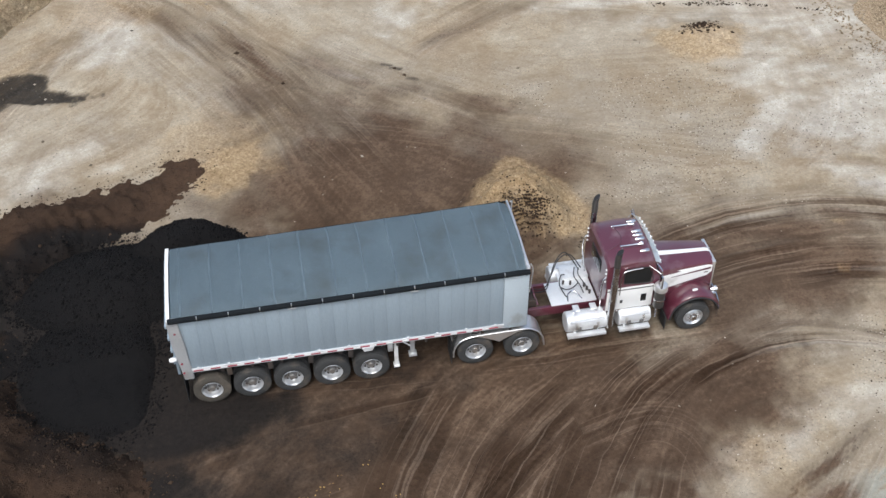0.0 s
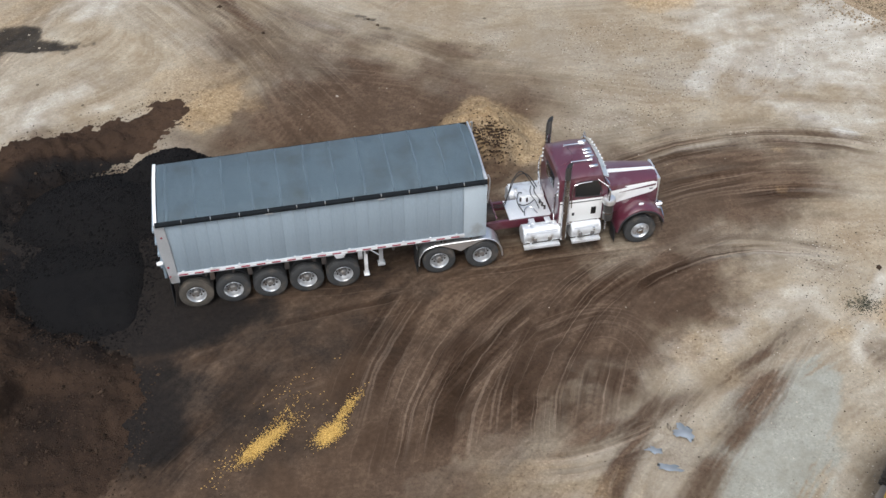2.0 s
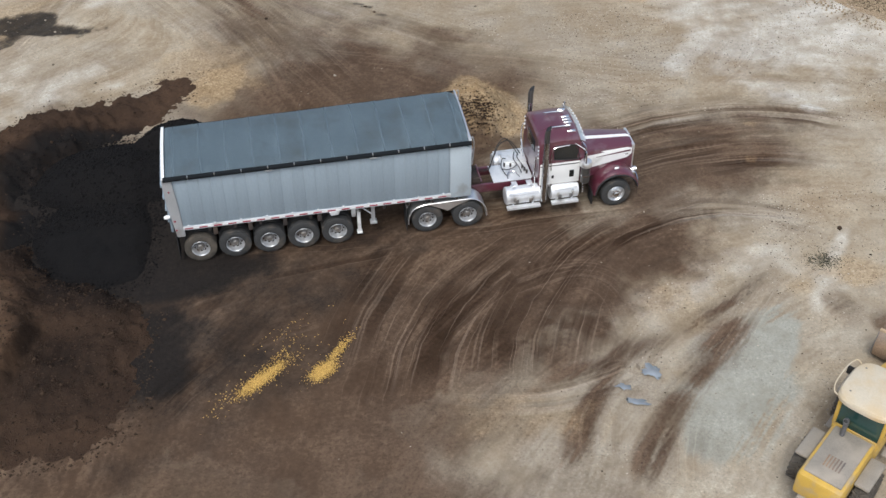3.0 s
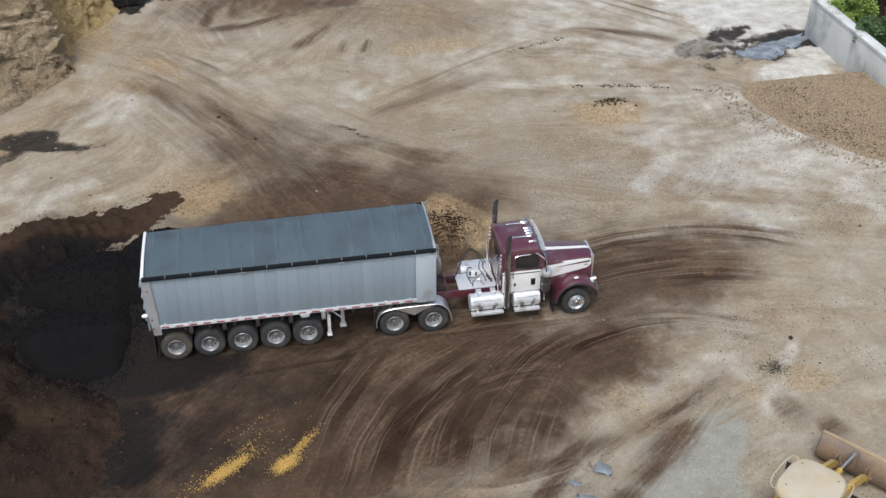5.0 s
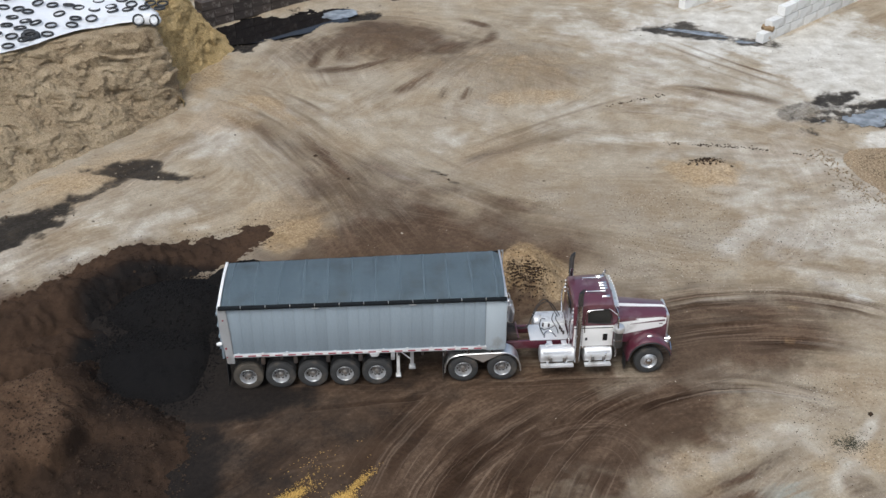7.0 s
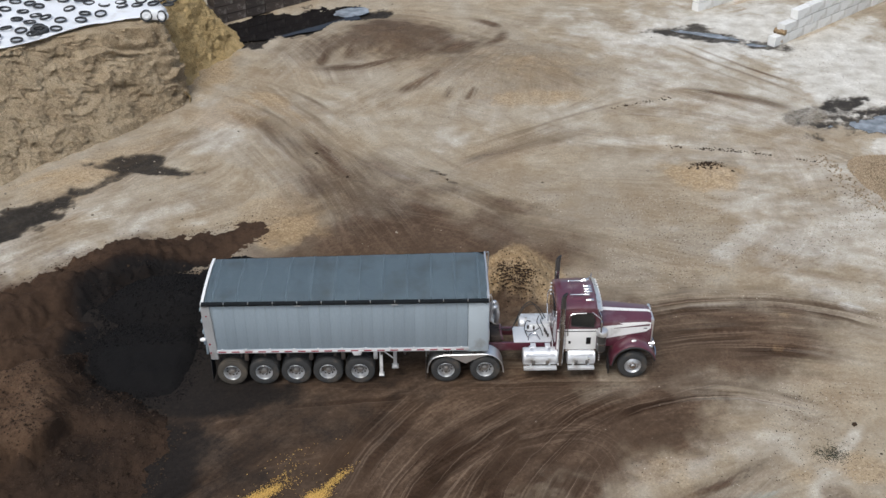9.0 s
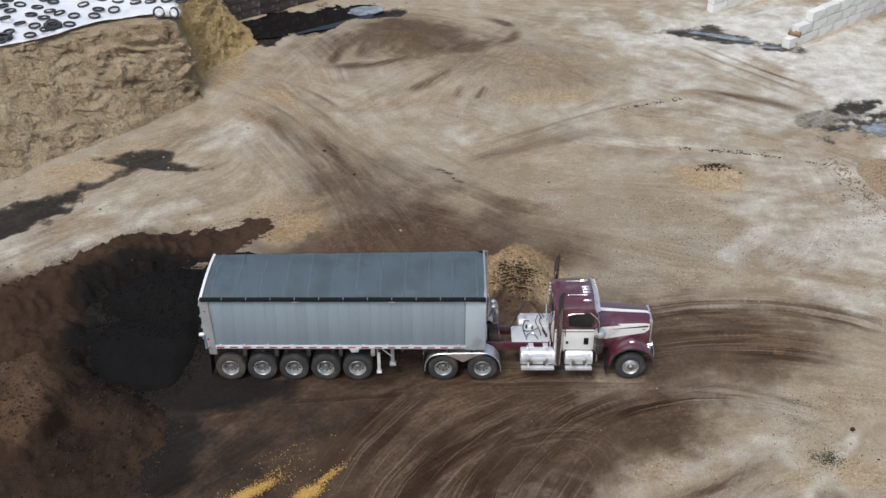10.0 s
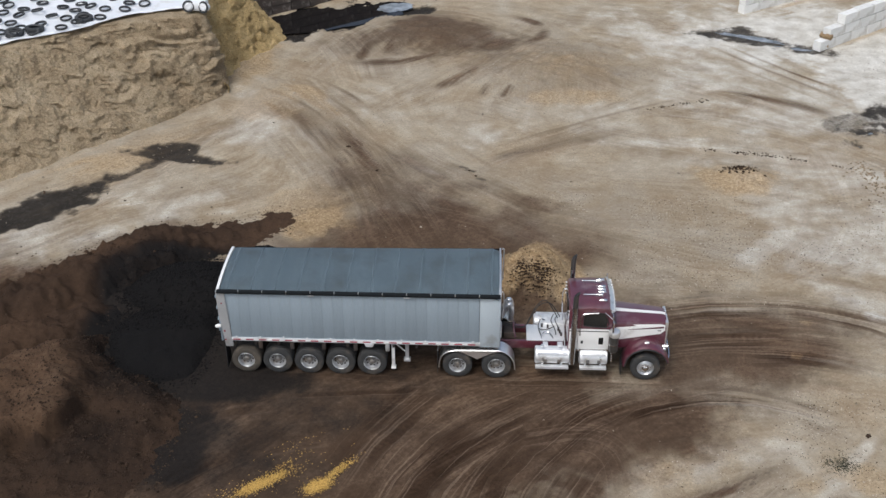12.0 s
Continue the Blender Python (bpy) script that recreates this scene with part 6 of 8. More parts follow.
bar = box(bmesh.new(), 15.305, 15.325, -0.006, 0.006, 0.86, 1.85, 0.002)
proto = part("grille_bar", bar, M["chrome"], grille)
proto.location = (0, -0.36, 0)
for k in range(1, 13):
    o = new("grille_bar", proto.data)
    o.parent, o.location = grille, (0, -0.36 + 0.06 * k, 0)
bm = bmesh.new()
lathe(bm, [(0, 0), (0, 0.03), (0.05, 0.03), (0.09, 0.0)], (15.24, 0, 1.98), (0, 0, 1), 8)
part("hood_ornament", bm, M["chrome"], hood)
bm = bmesh.new()
secs = []
for y in np.linspace(-1.22, 1.22, 13):
    x = 15.42 - 0.14 * (y / 1.22) ** 4
    secs.append([(x - 0.03, y, 0.42), (x, y, 0.42), (x, y, 0.86), (x - 0.03, y, 0.86)])
loft(bm, secs)
part("bumper", bm, M["chrome"], rig, "chrome bumper")

# exhaust stacks, air cleaners, mirrors, tanks, steps
for sgn in (-1, 1):
    bm = bmesh.new()
    sx = 12.04 if sgn < 0 else 12.09
    lathe(bm, [(0, 0.0), (0, 0.10), (1.75, 0.10), (1.8, 0.088), (2.35, 0.088)], (sx, sgn * 1.17, 0.62), (-0.0, 0, 1), 18)
    stack = part("exhaust_stack", bm, M["stack"], rig, "tall chrome exhaust stack")
    bm = bmesh.new()
    pts = [(sx, sgn * 1.17, 2.95), (sx, sgn * 1.17, 3.15), (sx, sgn * 1.17, 3.32), (sx + 0.03, sgn * 1.17, 3.48)]
    secs = []
    for i, p in enumerate(pts):
        cut = 0.9 if i == 3 else 0.0
        secs.append([(p[0] + 0.088 * math.cos(a), p[1] + 0.088 * math.sin(a), p[2] + cut * 0.088 * math.cos(a)) for a in np.linspace(0, 2 * math.pi, 18, endpoint=False)])
    loft(bm, secs, cap=False)
    part("curved_tip", bm, M["smoked"], stack, "smoke-darkened tip")
    # black plug that closes the mouth of the pipe
    bm = bmesh.new()
    loft(bm, [[(sx + 0.03 + 0.083 * math.cos(a), sgn * 1.17 + 0.083 * math.sin(a), 3.477 + 0.075 * math.cos(a)) for a in np.linspace(0, 2 * math.pi, 18, endpoint=False)],
              [(sx + 0.02 + 0.06 * math.cos(a), sgn * 1.17 + 0.06 * math.sin(a), 3.42 + 0.05 * math.cos(a)) for a in np.linspace(0, 2 * math.pi, 18, endpoint=False)]])
    part("soot_mouth", bm, M["black"], stack)
    bm = bmesh.new()
    for z in (1.3, 2.15):
        rod(bm, (sx, sgn * 1.17, z), (sx - 0.03, sgn * 1.0, z), 0.02, 6)
        lathe(bm, [(0, 0.1), (0.03, 0.1)], (sx, sgn * 1.17, z - 0.015), (0, 0, 1), 16)
    part("stack_bracket", bm, M["chrome"], stack)
    bm = bmesh.new()
    lathe(bm, [(0, 0), (0.0, 0.12), (0.05, 0.155), (0.66, 0.155), (0.66, 0.0)], (13.40, sgn * 1.20, 1.20), (0, 0, 1), 22)
    cleaner = part("air_cleaner", bm, M["smoked"], rig, "round dark air cleaner with a chrome cap")
    bm = bmesh.new()
    lathe(bm, [(0.66, 0), (0.66, 0.18), (0.68, 0.20), (0.80, 0.20), (0.86, 0.17), (0.90, 0.07), (0.91, 0.0)], (13.40, sgn * 1.20, 1.20), (0, 0, 1), 22)
    part("cap", bm, M["polished"], cleaner, "chrome cap")
    bm = bmesh.new()
    lathe(bm, [(0.3, 0.157), (0.3, 0.163), (0.34, 0.163), (0.34, 0.157)], (13.40, sgn * 1.20, 1.20), (0, 0, 1), 22)
    part("band", bm, M["chrome"], cleaner)
    bm = bmesh.new()
    for k in range(4):
        lathe(bm, [(0, 0), (0, 0.022), (0.02, 0.015), (0.026, 0)], (13.36, sgn * 1.22, 0.82 + 0.1 * k), (0, sgn, 0), 8)
    box(bm, 13.33, 13.39, sgn * 1.2 - 0.015, sgn * 1.2 + 0.015, 0.75, 1.2, 0.005)
    part("lamp_bar", bm, M["chrome"], rig)
    bm = bmesh.new()
    tube(bm, [(13.26, sgn * 1.0, 2.70), (13.30, sgn * 1.25, 2.72), (13.30, sgn * 1.33, 2.64), (13.32, sgn * 1.33, 2.10), (13.34, sgn * 1.25, 2.02), (13.38, sgn * 1.05, 2.02)], 0.016, 6)
    tube(bm, [(13.05, sgn * 1.0, 2.66), (13.3, sgn * 1.3, 2.58)], 0.012, 6)
    mirror = part("mirror_arm", bm, M["chrome"], rig)
    part("mirror", boxes((13.29, 13.34, sgn * 1.34 - 0.10, sgn * 1.34 + 0.10, 2.12, 2.54), bevel=0.015), M["chrome"], mirror)
    for x0, x1 in ((10.78, 11.95), (12.29, 13.24)):
        bm = bmesh.new()
        lathe(bm, [(0, 0), (0.0, 0.27), (0.025, 0.30), (x1 - x0 - 0.025, 0.30), (x1 - x0, 0.27), (x1 - x0, 0)], (x0, sgn * 0.95, 0.82), (1, 0, 0), 28)
        tank = part("fuel_tank", bm, M["bright"], rig, "polished aluminium fuel tank")
        for t in (0.24, 0.76):
            bm = bmesh.new()
            lathe(bm, [(-0.04, 0.302), (-0.04, 0.312), (0.04, 0.312), (0.04, 0.302)], (x0 + t * (x1 - x0), sgn * 0.95, 0.82), (1, 0, 0), 28)
            part("strap", bm, M["polished"], tank)
        part("top_step", boxes((x0 + 0.08, x1 - 0.08, sgn * 1.17 - 0.08, sgn * 1.17 + 0.08, 1.02, 1.045), bevel=0.008), M["bright"], tank)
        bm = boxes((x0 + 0.02, x1 - 0.02, sgn * 1.22 - 0.09, sgn * 1.22 + 0.09, 0.48, 0.54), (x0 + 0.02, x1 - 0.02, sgn * 1.30 - 0.012, sgn * 1.30 + 0.012, 0.46, 0.56), bevel=0.008)
        for t in (0.22, 0.78):
            box(bm, x0 + t * (x1 - x0) - 0.03, x0 + t * (x1 - x0) + 0.03, sgn * 1.14 - 0.012, sgn * 1.14 + 0.012, 0.45, 0.60, 0.006)
        part("step", bm, M["bright"], tank)
        for t in (0.3, 0.7):
            part("step_bracket", boxes((x0 + t * (x1 - x0) - 0.055, x0 + t * (x1 - x0) + 0.055, sgn * 1.26 - 0.03, sgn * 1.26 + 0.03, 0.70, 0.84), bevel=0.01), M["hub"], tank)
        if x0 < 11:
            for x in (x0 + 0.36, x0 + 0.86):
                part("top_bracket", boxes((x - 0.09, x + 0.09, sgn * 0.74 - 0.14, sgn * 0.74 + 0.10, 1.09, 1.14), bevel=0.01), M["bright"], tank)
        bm = bmesh.new()
        rod(bm, (x0 + 0.25, sgn * 0.88, 1.08), (x0 + 0.25, sgn * 0.89, 1.17), 0.055, 12)
        part("filler_cap", bm, M["polished"], tank)
# deck plate behind the cab, hoses and the rear cab frame
bm = boxes((10.5, 11.84, -0.50, 0.42, 1.05, 1.075), (10.95, 11.84, 0.41, 0.95, 1.05, 1.075), (11.05, 11.84, 0.42, 0.93, 1.075, 1.17), bevel=0.008)
deck = part("deck_plate", bm, M["bright"], rig, "bright metal deck plate")
for x, y in ((11.05, 0.3), (11.25, 0.25), (11.62, 0.1), (11.66, -0.05), (11.70, -0.2)):
    part("hose_coupling", rod(bmesh.new(), (x, y, 1.07), (x, y, 1.20), 0.035, 8), M["chassis"], deck)
HOSES = [
    [(11.7, 0.75, 1.2), (11.35, 0.82, 1.72), (10.95, 0.62, 1.78), (10.68, 0.32, 1.5), (10.45, 0.1, 1.25), (10.15, 0.1, 1.22), (9.6, 0.1, 1.4)],
    [(11.62, 0.68, 1.2), (11.2, 0.78, 1.86), (10.85, 0.55, 1.8), (10.6, 0.2, 1.5), (10.35, -0.1, 1.3), (9.6, -0.1, 1.45)],
    [(11.58, 0.62, 1.34), (11.5, 0.35, 1.34), (11.62, 0.05, 1.22), (11.70, -0.22, 1.12)],
    [(11.45, 0.60, 1.40), (11.36, 0.30, 1.34), (11.48, 0.05, 1.20), (11.52, -0.20, 1.12)],
    [(10.95, 0.12, 1.12), (11.05, -0.06, 1.2), (11.25, -0.03, 1.22), (11.45, 0.15, 1.2)],
    [(11.15, 0.55, 1.2), (11.0, 0.42, 1.3), (10.92, 0.2, 1.14), (11.0, -0.25, 1.10)],
]
bm = bmesh.new()
tube(bm, [(11.0, -0.42, 1.08), (11.06, -0.2, 1.16), (11.26, -0.14, 1.18), (11.42, -0.38, 1.08)], 0.022, 7)
part("grab_loop", bm, M["chrome"], deck)
for line in HOSES:
    bm = bmesh.new()
    tube(bm, line, 0.016, 7)
    part("air_hose", bm, M["black"], rig)
for sgn in (-1, 1):
    bm = bmesh.new()
    tube(bm, [(11.80, sgn * 0.9, 1.05), (11.76, sgn * 0.92, 1.8), (11.78, sgn * 0.92, 2.2), (11.88, sgn * 0.9, 2.35)], 0.02, 6)
    tube(bm, [(11.78, sgn * 0.55, 1.05), (11.77, sgn * 0.9, 1.7)], 0.018, 6)
    part("rear_grab_rail", bm, M["chrome"], rig)
for sgn in (-1, 1):
    for z in (2.15, 2.3, 2.45, 2.6):
        part("rear_lamp", lathe(bmesh.new(), [(0, 0), (0, 0.03), (0.03, 0.02), (0.035, 0)], (11.87, sgn * 0.88, z), (-1, 0, 0), 8), M["lens"], rig)
bm = boxes((9.7, 10.1, -0.35, 0.35, 0.95, 1.25), bevel=0.04)
part("gear_cover", bm, M["chassis"], rig)
bm = bmesh.new()
tube(bm, [(10.12, -0.4, 1.1), (10.05, -0.2, 1.3), (10.05, 0.2, 1.35), (10.12, 0.45, 1.1)], 0.03, 8)
part("deck_brace", bm, M["maroon"], rig)


# ---- silage bank with its covered top ----
M["silage"] = soil("cut_silage", (0.26, 0.178, 0.108), (0.56, 0.44, 0.29), (0.76, 0.63, 0.45), fine=12, bump=0.10, coarse=0.7)
M["silage_yellow"] = soil("loose_silage", (0.34, 0.225, 0.10), (0.64, 0.465, 0.225), (0.82, 0.64, 0.36), fine=12, bump=0.10, coarse=0.9)
M["plastic"] = surface("white_plastic_sheet", (0.71, 0.73, 0.755), 0.45, 0.0, 12, 1.5, 0.06, bump=0.02, bump_scale=2.5, dirt_or_sheen=(0.5, 0.48, 0.44), dirt_or_sheen_amount=0.15)
M["old_tyre"] = surface("old_tyre", (0.030, 0.032, 0.034), 0.75, 0.0, 30, 5, 0.3, dirt_or_sheen=(0.10, 0.10, 0.10), dirt_or_sheen_amount=0.35, dirt_or_sheen_scale=4)


def along(line, s):
    """Places on a line of places, by its run from 0 to 1."""
    p = np.array(line, float)
    d = np.concatenate([[0], np.cumsum(np.hypot(*np.diff(p, axis=0).T))])
    return np.interp(s * d[-1], d, p[:, 0]), np.interp(s * d[-1], d, p[:, 1])


FACES = {}


def cut_face(name, base, top, height, material, label, category, depth, strata, seed, bulge=0.0, back=14.0, n=820, m=180, ledges=0.0):
    """A rough earth face between a foot line and a top edge, with the flat ground behind that edge."""
    s, h = np.meshgrid(np.linspace(0, 1, n), np.linspace(0, 1, m))
    bx, by = along(base, s)
    tx, ty = along(top, s)
    k = h ** (1.0 + bulge)
    x, y, z = bx + (tx - bx) * k, by + (ty - by) * k, h * height - 0.1
    gx = np.gradient(bx, axis=1)
    gy = np.gradient(by, axis=1)
    ln = np.hypot(gx, gy) + 1e-6
    nx, ny = gy / ln, -gx / ln
    run = np.cumsum(ln, axis=1)
    # layers that dip along the face, with lumps broken out of them
    wx = run + 0.14 * rough_noise(run, z, 0.5, seed + 41, 3)
    wz = z + 0.10 * rough_noise(run, z, 0.4, seed + 47, 2) + run * strata
    lump = rough_noise(wx, wz * 1.3, 2.1, seed, 7, 0.6)
    chunk = rough_noise(wx * 0.8, wz * 1.5, 0.6, seed + 3, 4, 0.62)
    bite = np.maximum(0, rough_noise(wx * 0.7, wz * 1.9, 0.85, seed + 9, 4, 0.6) - 0.28)
    nip = np.random.RandomState(seed).normal(size=run.shape)
    d = depth * (0.5 * lump + 0.17 * chunk - 0.75 * bite + 0.05 * nip)
    if ledges:
        # overhanging lips where whole layers broke away
        level = (z + 0.04 * run + 0.42 * rough_noise(run, z * 1.6, 2.6, seed + 21, 4)) / 0.72
        up = level - np.floor(level)
        lip = np.where(up < 0.82, (up / 0.82) ** 1.7, (1 - up) / 0.18)
        broken = smooth01(0.35 + 1.3 * rough_noise(run, z * 1.5, 1.9, seed + 27, 3)) * smooth01((h - 0.12) / 0.3)
        d = d + ledges * (lip - 0.4) * broken
    rim = np.minimum(1, h * 9 + 0.25)
    x, y, z = x + nx * d * rim, y + ny * d * rim, z + 0.22 * depth * chunk * (h < 0.97)
    # level top behind the edge
    b = np.linspace(0.02, 1, 16)[:, None] * back
    topx, topy = x[-1:] - nx[-1:] * b * 0.5 - 0.35 * b, y[-1:] + 0.9 * b
    topz = z[-1:] * 0 + height - 0.1 + 0.06 * rough_noise(topx, topy, 1.5, seed, 3) * (b > 0.5)
    FACES[name] = np.stack([x[:-1], y[:-1], z[:-1]], -1).reshape(-1, 3)
    me = sheet_mesh(name, np.vstack([x, topx]), np.vstack([y, topy]), np.vstack([z, topz]))
    me.materials.append(material)
    return tagged(new(name, me), label, category)


BANK_TOP = 4.0
cut_face("silage_bank", [(-27, -4), (-17.5, 6.8), (-12.9, 12.1), (-9.6, 15.9), (-6.9, 19.0), (-5.2, 21.6), (-4.9, 22.6), (-5.3, 24.2)],
         [(-33, 4), (-21.5, 12.5), (-15.5, 18.0), (-11.0, 21.5), (-8.4, 22.5), (-6.4, 22.9), (-5.7, 23.5), (-6.2, 24.6)], BANK_TOP, M["silage"],
         "tall rough cut face of brown silage under a white cover", "silage bank", 0.42, 0.22, 131, ledges=0.42)
cut_face("loose_silage_slope", [(-4.6, 22.0), (-5.0, 24.0), (-4.9, 26.4), (-3.4, 29.0), (-3.0, 30.6), (-4.4, 33.4), (-6.5, 36.0)],
         [(-7.0, 24.0), (-7.2, 25.2), (-6.9, 27.2), (-6.3, 29.8), (-6.3, 31.2), (-7.2, 33.6), (-9.0, 36.5)], BANK_TOP - 0.3, M["silage_yellow"],
         "yellow-brown slope of loose silage beside a dark pool", "silage slope", 0.34, 0.05, 151, bulge=-0.15, back=6.0, n=320, m=100)

# white sheet over the bank, its edge following the cut
s, b = np.meshgrid(np.linspace(0, 1, 90), np.linspace(0, 1, 50))
ex, ey = along([(-27, 8.5), (-21, 13.4), (-15.6, 18.0), (-13.8, 19.4), (-11.9, 20.6), (-10.9, 21.6), (-9.8, 22.7), (-8.4, 23.5), (-6.8, 24.1), (-6.1, 25.2)], s)
cx, cy = ex - 0.45 * b * 17, ey + 0.85 * b * 17
cz = BANK_TOP + 0.03 + 0.10 * np.abs(rough_noise(cx, cy, 1.2, 161, 4)) + 0.25 * smooth01(b * 3) - 0.03
cover_me = sheet_mesh("plastic_cover", cx, cy, cz)
cover_me.materials.append(M["plastic"])
cover = tagged(new("plastic_cover", cover_me), "white plastic sheet spread over the silage bank", "plastic sheet")
solid = cover.modifiers.new("thickness", "SOLIDIFY")
solid.thickness = 0.02
solid.offset = 1.0

OLD_TYRE = lathe_mesh("tyre", [(-0.04, 0.235), (-0.055, 0.25), (-0.055, 0.285), (-0.04, 0.305), (0, 0.315), (0.04, 0.305), (0.055, 0.285), (0.055, 0.25), (0.04, 0.235), (0.03, 0.245), (0, 0.28), (-0.03, 0.245)], M["old_tyre"], 22, True)
rt = np.random.RandomState(8)
for i in range(15):
    for j in range(12):
        u, w = -17.6 + 0.85 * i + 0.42 * (j % 2), 0.5 + 0.84 * j
        px = u - 0.45 * w + rt.normal(0, 0.11)
        py = float(np.interp(u, [-21, -15.6, -11.9, -10.9, -8.2, -6.0], [13.4, 18.0, 20.6, 21.6, 25.0, 25.3])) + 0.85 * w + rt.normal(0, 0.11)
        if rt.rand() < 0.08:
            continue
        t = tagged(new("tyre", OLD_TYRE), "old black car tyre weighing down the white sheet", "tyre", "tyres on the silage sheet")
        bb = min(1, max(0, w / 17))
        z = BANK_TOP + 0.03 + 0.10 + 0.25 * float(smooth01(np.array(bb * 3)))
        t.matrix_world = pose(px, py, z + 0.03 + (0.09 if rt.rand() < 0.08 else 0), 90 + rt.normal(0, 6), rt.normal(0, 6), rt.rand() * 360)
# larger tractor tyres along the edge of the sheet
BIG_OLD = lathe_mesh("tyre", [(-0.08, 0.27), (-0.12, 0.30), (-0.125, 0.40), (-0.09, 0.455), (0, 0.465), (0.09, 0.455), (0.125, 0.40), (0.12, 0.30), (0.08, 0.27), (0.06, 0.30), (0, 0.40), (-0.06, 0.30)], M["old_tyre"], 28, True)
for x, y, tilt in ((-11.75, 21.9, 6), (-13.75, 20.35, -5), (-14.55, 19.75, 9), (-15.5, 19.0, 4)):
    t = tagged(new("tyre", BIG_OLD), "large old black tractor tyre on the sheet's edge", "tyre", "tyres on the silage sheet")
    t.matrix_world = pose(x, y, BANK_TOP + 0.17, 90 + tilt, 0, tilt * 7)
# two tyres hung over the corner with the sheet pulled through them
corner = thing("tyre_pair", "two black tyres wrapped in white plastic at the bank corner", "tyre", at=pose(-6.3, 23.55, BANK_TOP, 0, 0, -8))
for x, tilt in ((-0.42, 18), (0.40, -22)):
    t = part("tyre", bmesh.new(), M["old_tyre"], corner)
    t.data = OLD_TYRE
    t.matrix_local = pose(x, -0.1, 0.30, -14, 0, tilt)
    bm = bmesh.new()
    lathe(bm, [(0.0, 0.0), (0.05, 0.12), (0.02, 0.2), (-0.08, 0.235), (-0.3, 0.2)], (x, -0.1, 0.30), Matrix.Rotation(radians(tilt), 3, "Z") @ Vector((0, -1, 0.24)), 16)
    part("plastic_bulge", bm, M["plastic"], corner, "white plastic bulging through the tyre")
bm = bmesh.new()
box(bm, -0.45, 0.42, -0.05, 0.7, 0.0, 0.58, 0.16)
bmesh.ops.subdivide_edges(bm, edges=bm.edges[:], cuts=1, use_grid_fill=True)
for v in bm.verts:
    v.co += Vector((noise.noise(v.co * 3), noise.noise(v.co * 3 + Vector((5, 0, 0))), noise.noise(v.co * 3 + Vector((0, 7, 0))))) * 0.06
part("plastic_fold", bm, M["plastic"], corner, "bunched white plastic")

# ---- block walls ----
M["block"] = surface("pale_concrete_block", (0.72, 0.715, 0.69), 0.85, 0.0, 20, 1.5, 0.12, bump=0.006, bump_scale=25, dirt_or_sheen=(0.33, 0.30, 0.25), dirt_or_sheen_amount=0.3, dirt_or_sheen_scale=1.5, each=0.08)
M["dark_block"] = surface("grimy_block", (0.055, 0.042, 0.035), 0.85, 0.0, 20, 1.5, 0.35, bump=0.015, bump_scale=15, dirt_or_sheen=(0.3, 0.27, 0.24), dirt_or_sheen_amount=0.12, dirt_or_sheen_scale=2.5, each=0.3)
M["concrete"] = surface("weathered_concrete", (0.66, 0.665, 0.64), 0.85, 0.0, 25, 0.9, 0.16, bump=0.006, bump_scale=20, dirt_or_sheen=(0.2, 0.19, 0.17), dirt_or_sheen_amount=0.25, dirt_or_sheen_scale=0.8, stretch=(1, 1, 0.5))


def block_mesh(name, length, high, deep, material, seed):
    bm = box(bmesh.new(), -length / 2 + 0.018, length / 2 - 0.018, -deep / 2, deep / 2, 0.014, high - 0.014, 0.025)
    r = random.Random(seed)
    for v in bm.verts:
        v.co += Vector((r.uniform(-1, 1), r.uniform(-1, 1), r.uniform(-1, 1))) * 0.012
    me = bpy.data.meshes.new(name)
    bm.to_mesh(me)
    bm.free()
    me.materials.append(material)
    return me


def block_wall(name, start, heading, rows, label, length, high, deep, material, seed):
    """A dry wall of big blocks; rows says where each course begins and how many blocks it has."""
    core = boxes((rows[0][0] + length * 0.2, rows[0][0] + length * (rows[0][1] - 0.2), -deep * 0.35, deep * 0.35, 0, high * 0.9), bevel=0.02)
    w = part(name, core, M["chassis"])
    tagged(w, label, "block wall", kind="structure")
    w.matrix_world = pose(start[0], start[1], -0.05, 0, 0, heading)
    meshes = [block_mesh("block", length, high, deep, material, seed + k) for k in range(4)]
    r = random.Random(seed)
    for c, (x0, count) in enumerate(rows):
        for k in range(count):
            o = new("block", r.choice(meshes))
            o.parent = w
            o.matrix_local = pose(x0 + (k + 0.5) * length, r.uniform(-0.025, 0.025), c * high, 0, 0, r.uniform(-0.8, 0.8))
    return w


block_wall("wall_1", (27.8, 29.5), 40, [(0, 11), (0.75, 11), (1.9, 10)], "pale stacked concrete block wall with a stepped end", 1.5, 0.6, 0.5, M["block"], 3)
block_wall("wall_2", (24.6, 35.5), 36, [(0, 9), (0.0, 9)], "low pale concrete block wall", 1.5, 0.6, 0.5, M["block"], 9)
block_wall("wall_3", (-5.9, 33.8), 38, [(0, 8), (0, 8), (0.5, 7)], "dark grimy retaining wall of old blocks above the pool", 1.35, 0.55, 0.9, M["dark_block"], 15)
bm = bmesh.new()
for k in range(7):
    r = 0.16 + 0.1 * random.random()
    v = bmesh.ops.create_icosphere(bm, subdivisions=2, radius=r, matrix=pose(0.25 + 0.5 * random.random(), random.uniform(-0.3, 0.3), r * 0.5 + (0.55 if k > 3 else 0)))["verts"]
    for q in v:
        q.co += Vector((noise.noise(q.co * 5), noise.noise(q.co * 5 + Vector((3, 0, 0))), noise.noise(q.co * 5 + Vector((0, 3, 0))))) * 0.09
rub = part("rubble", bm, M["brown_soil"])
rub.data.materials[0] = M["ochre_soil"]
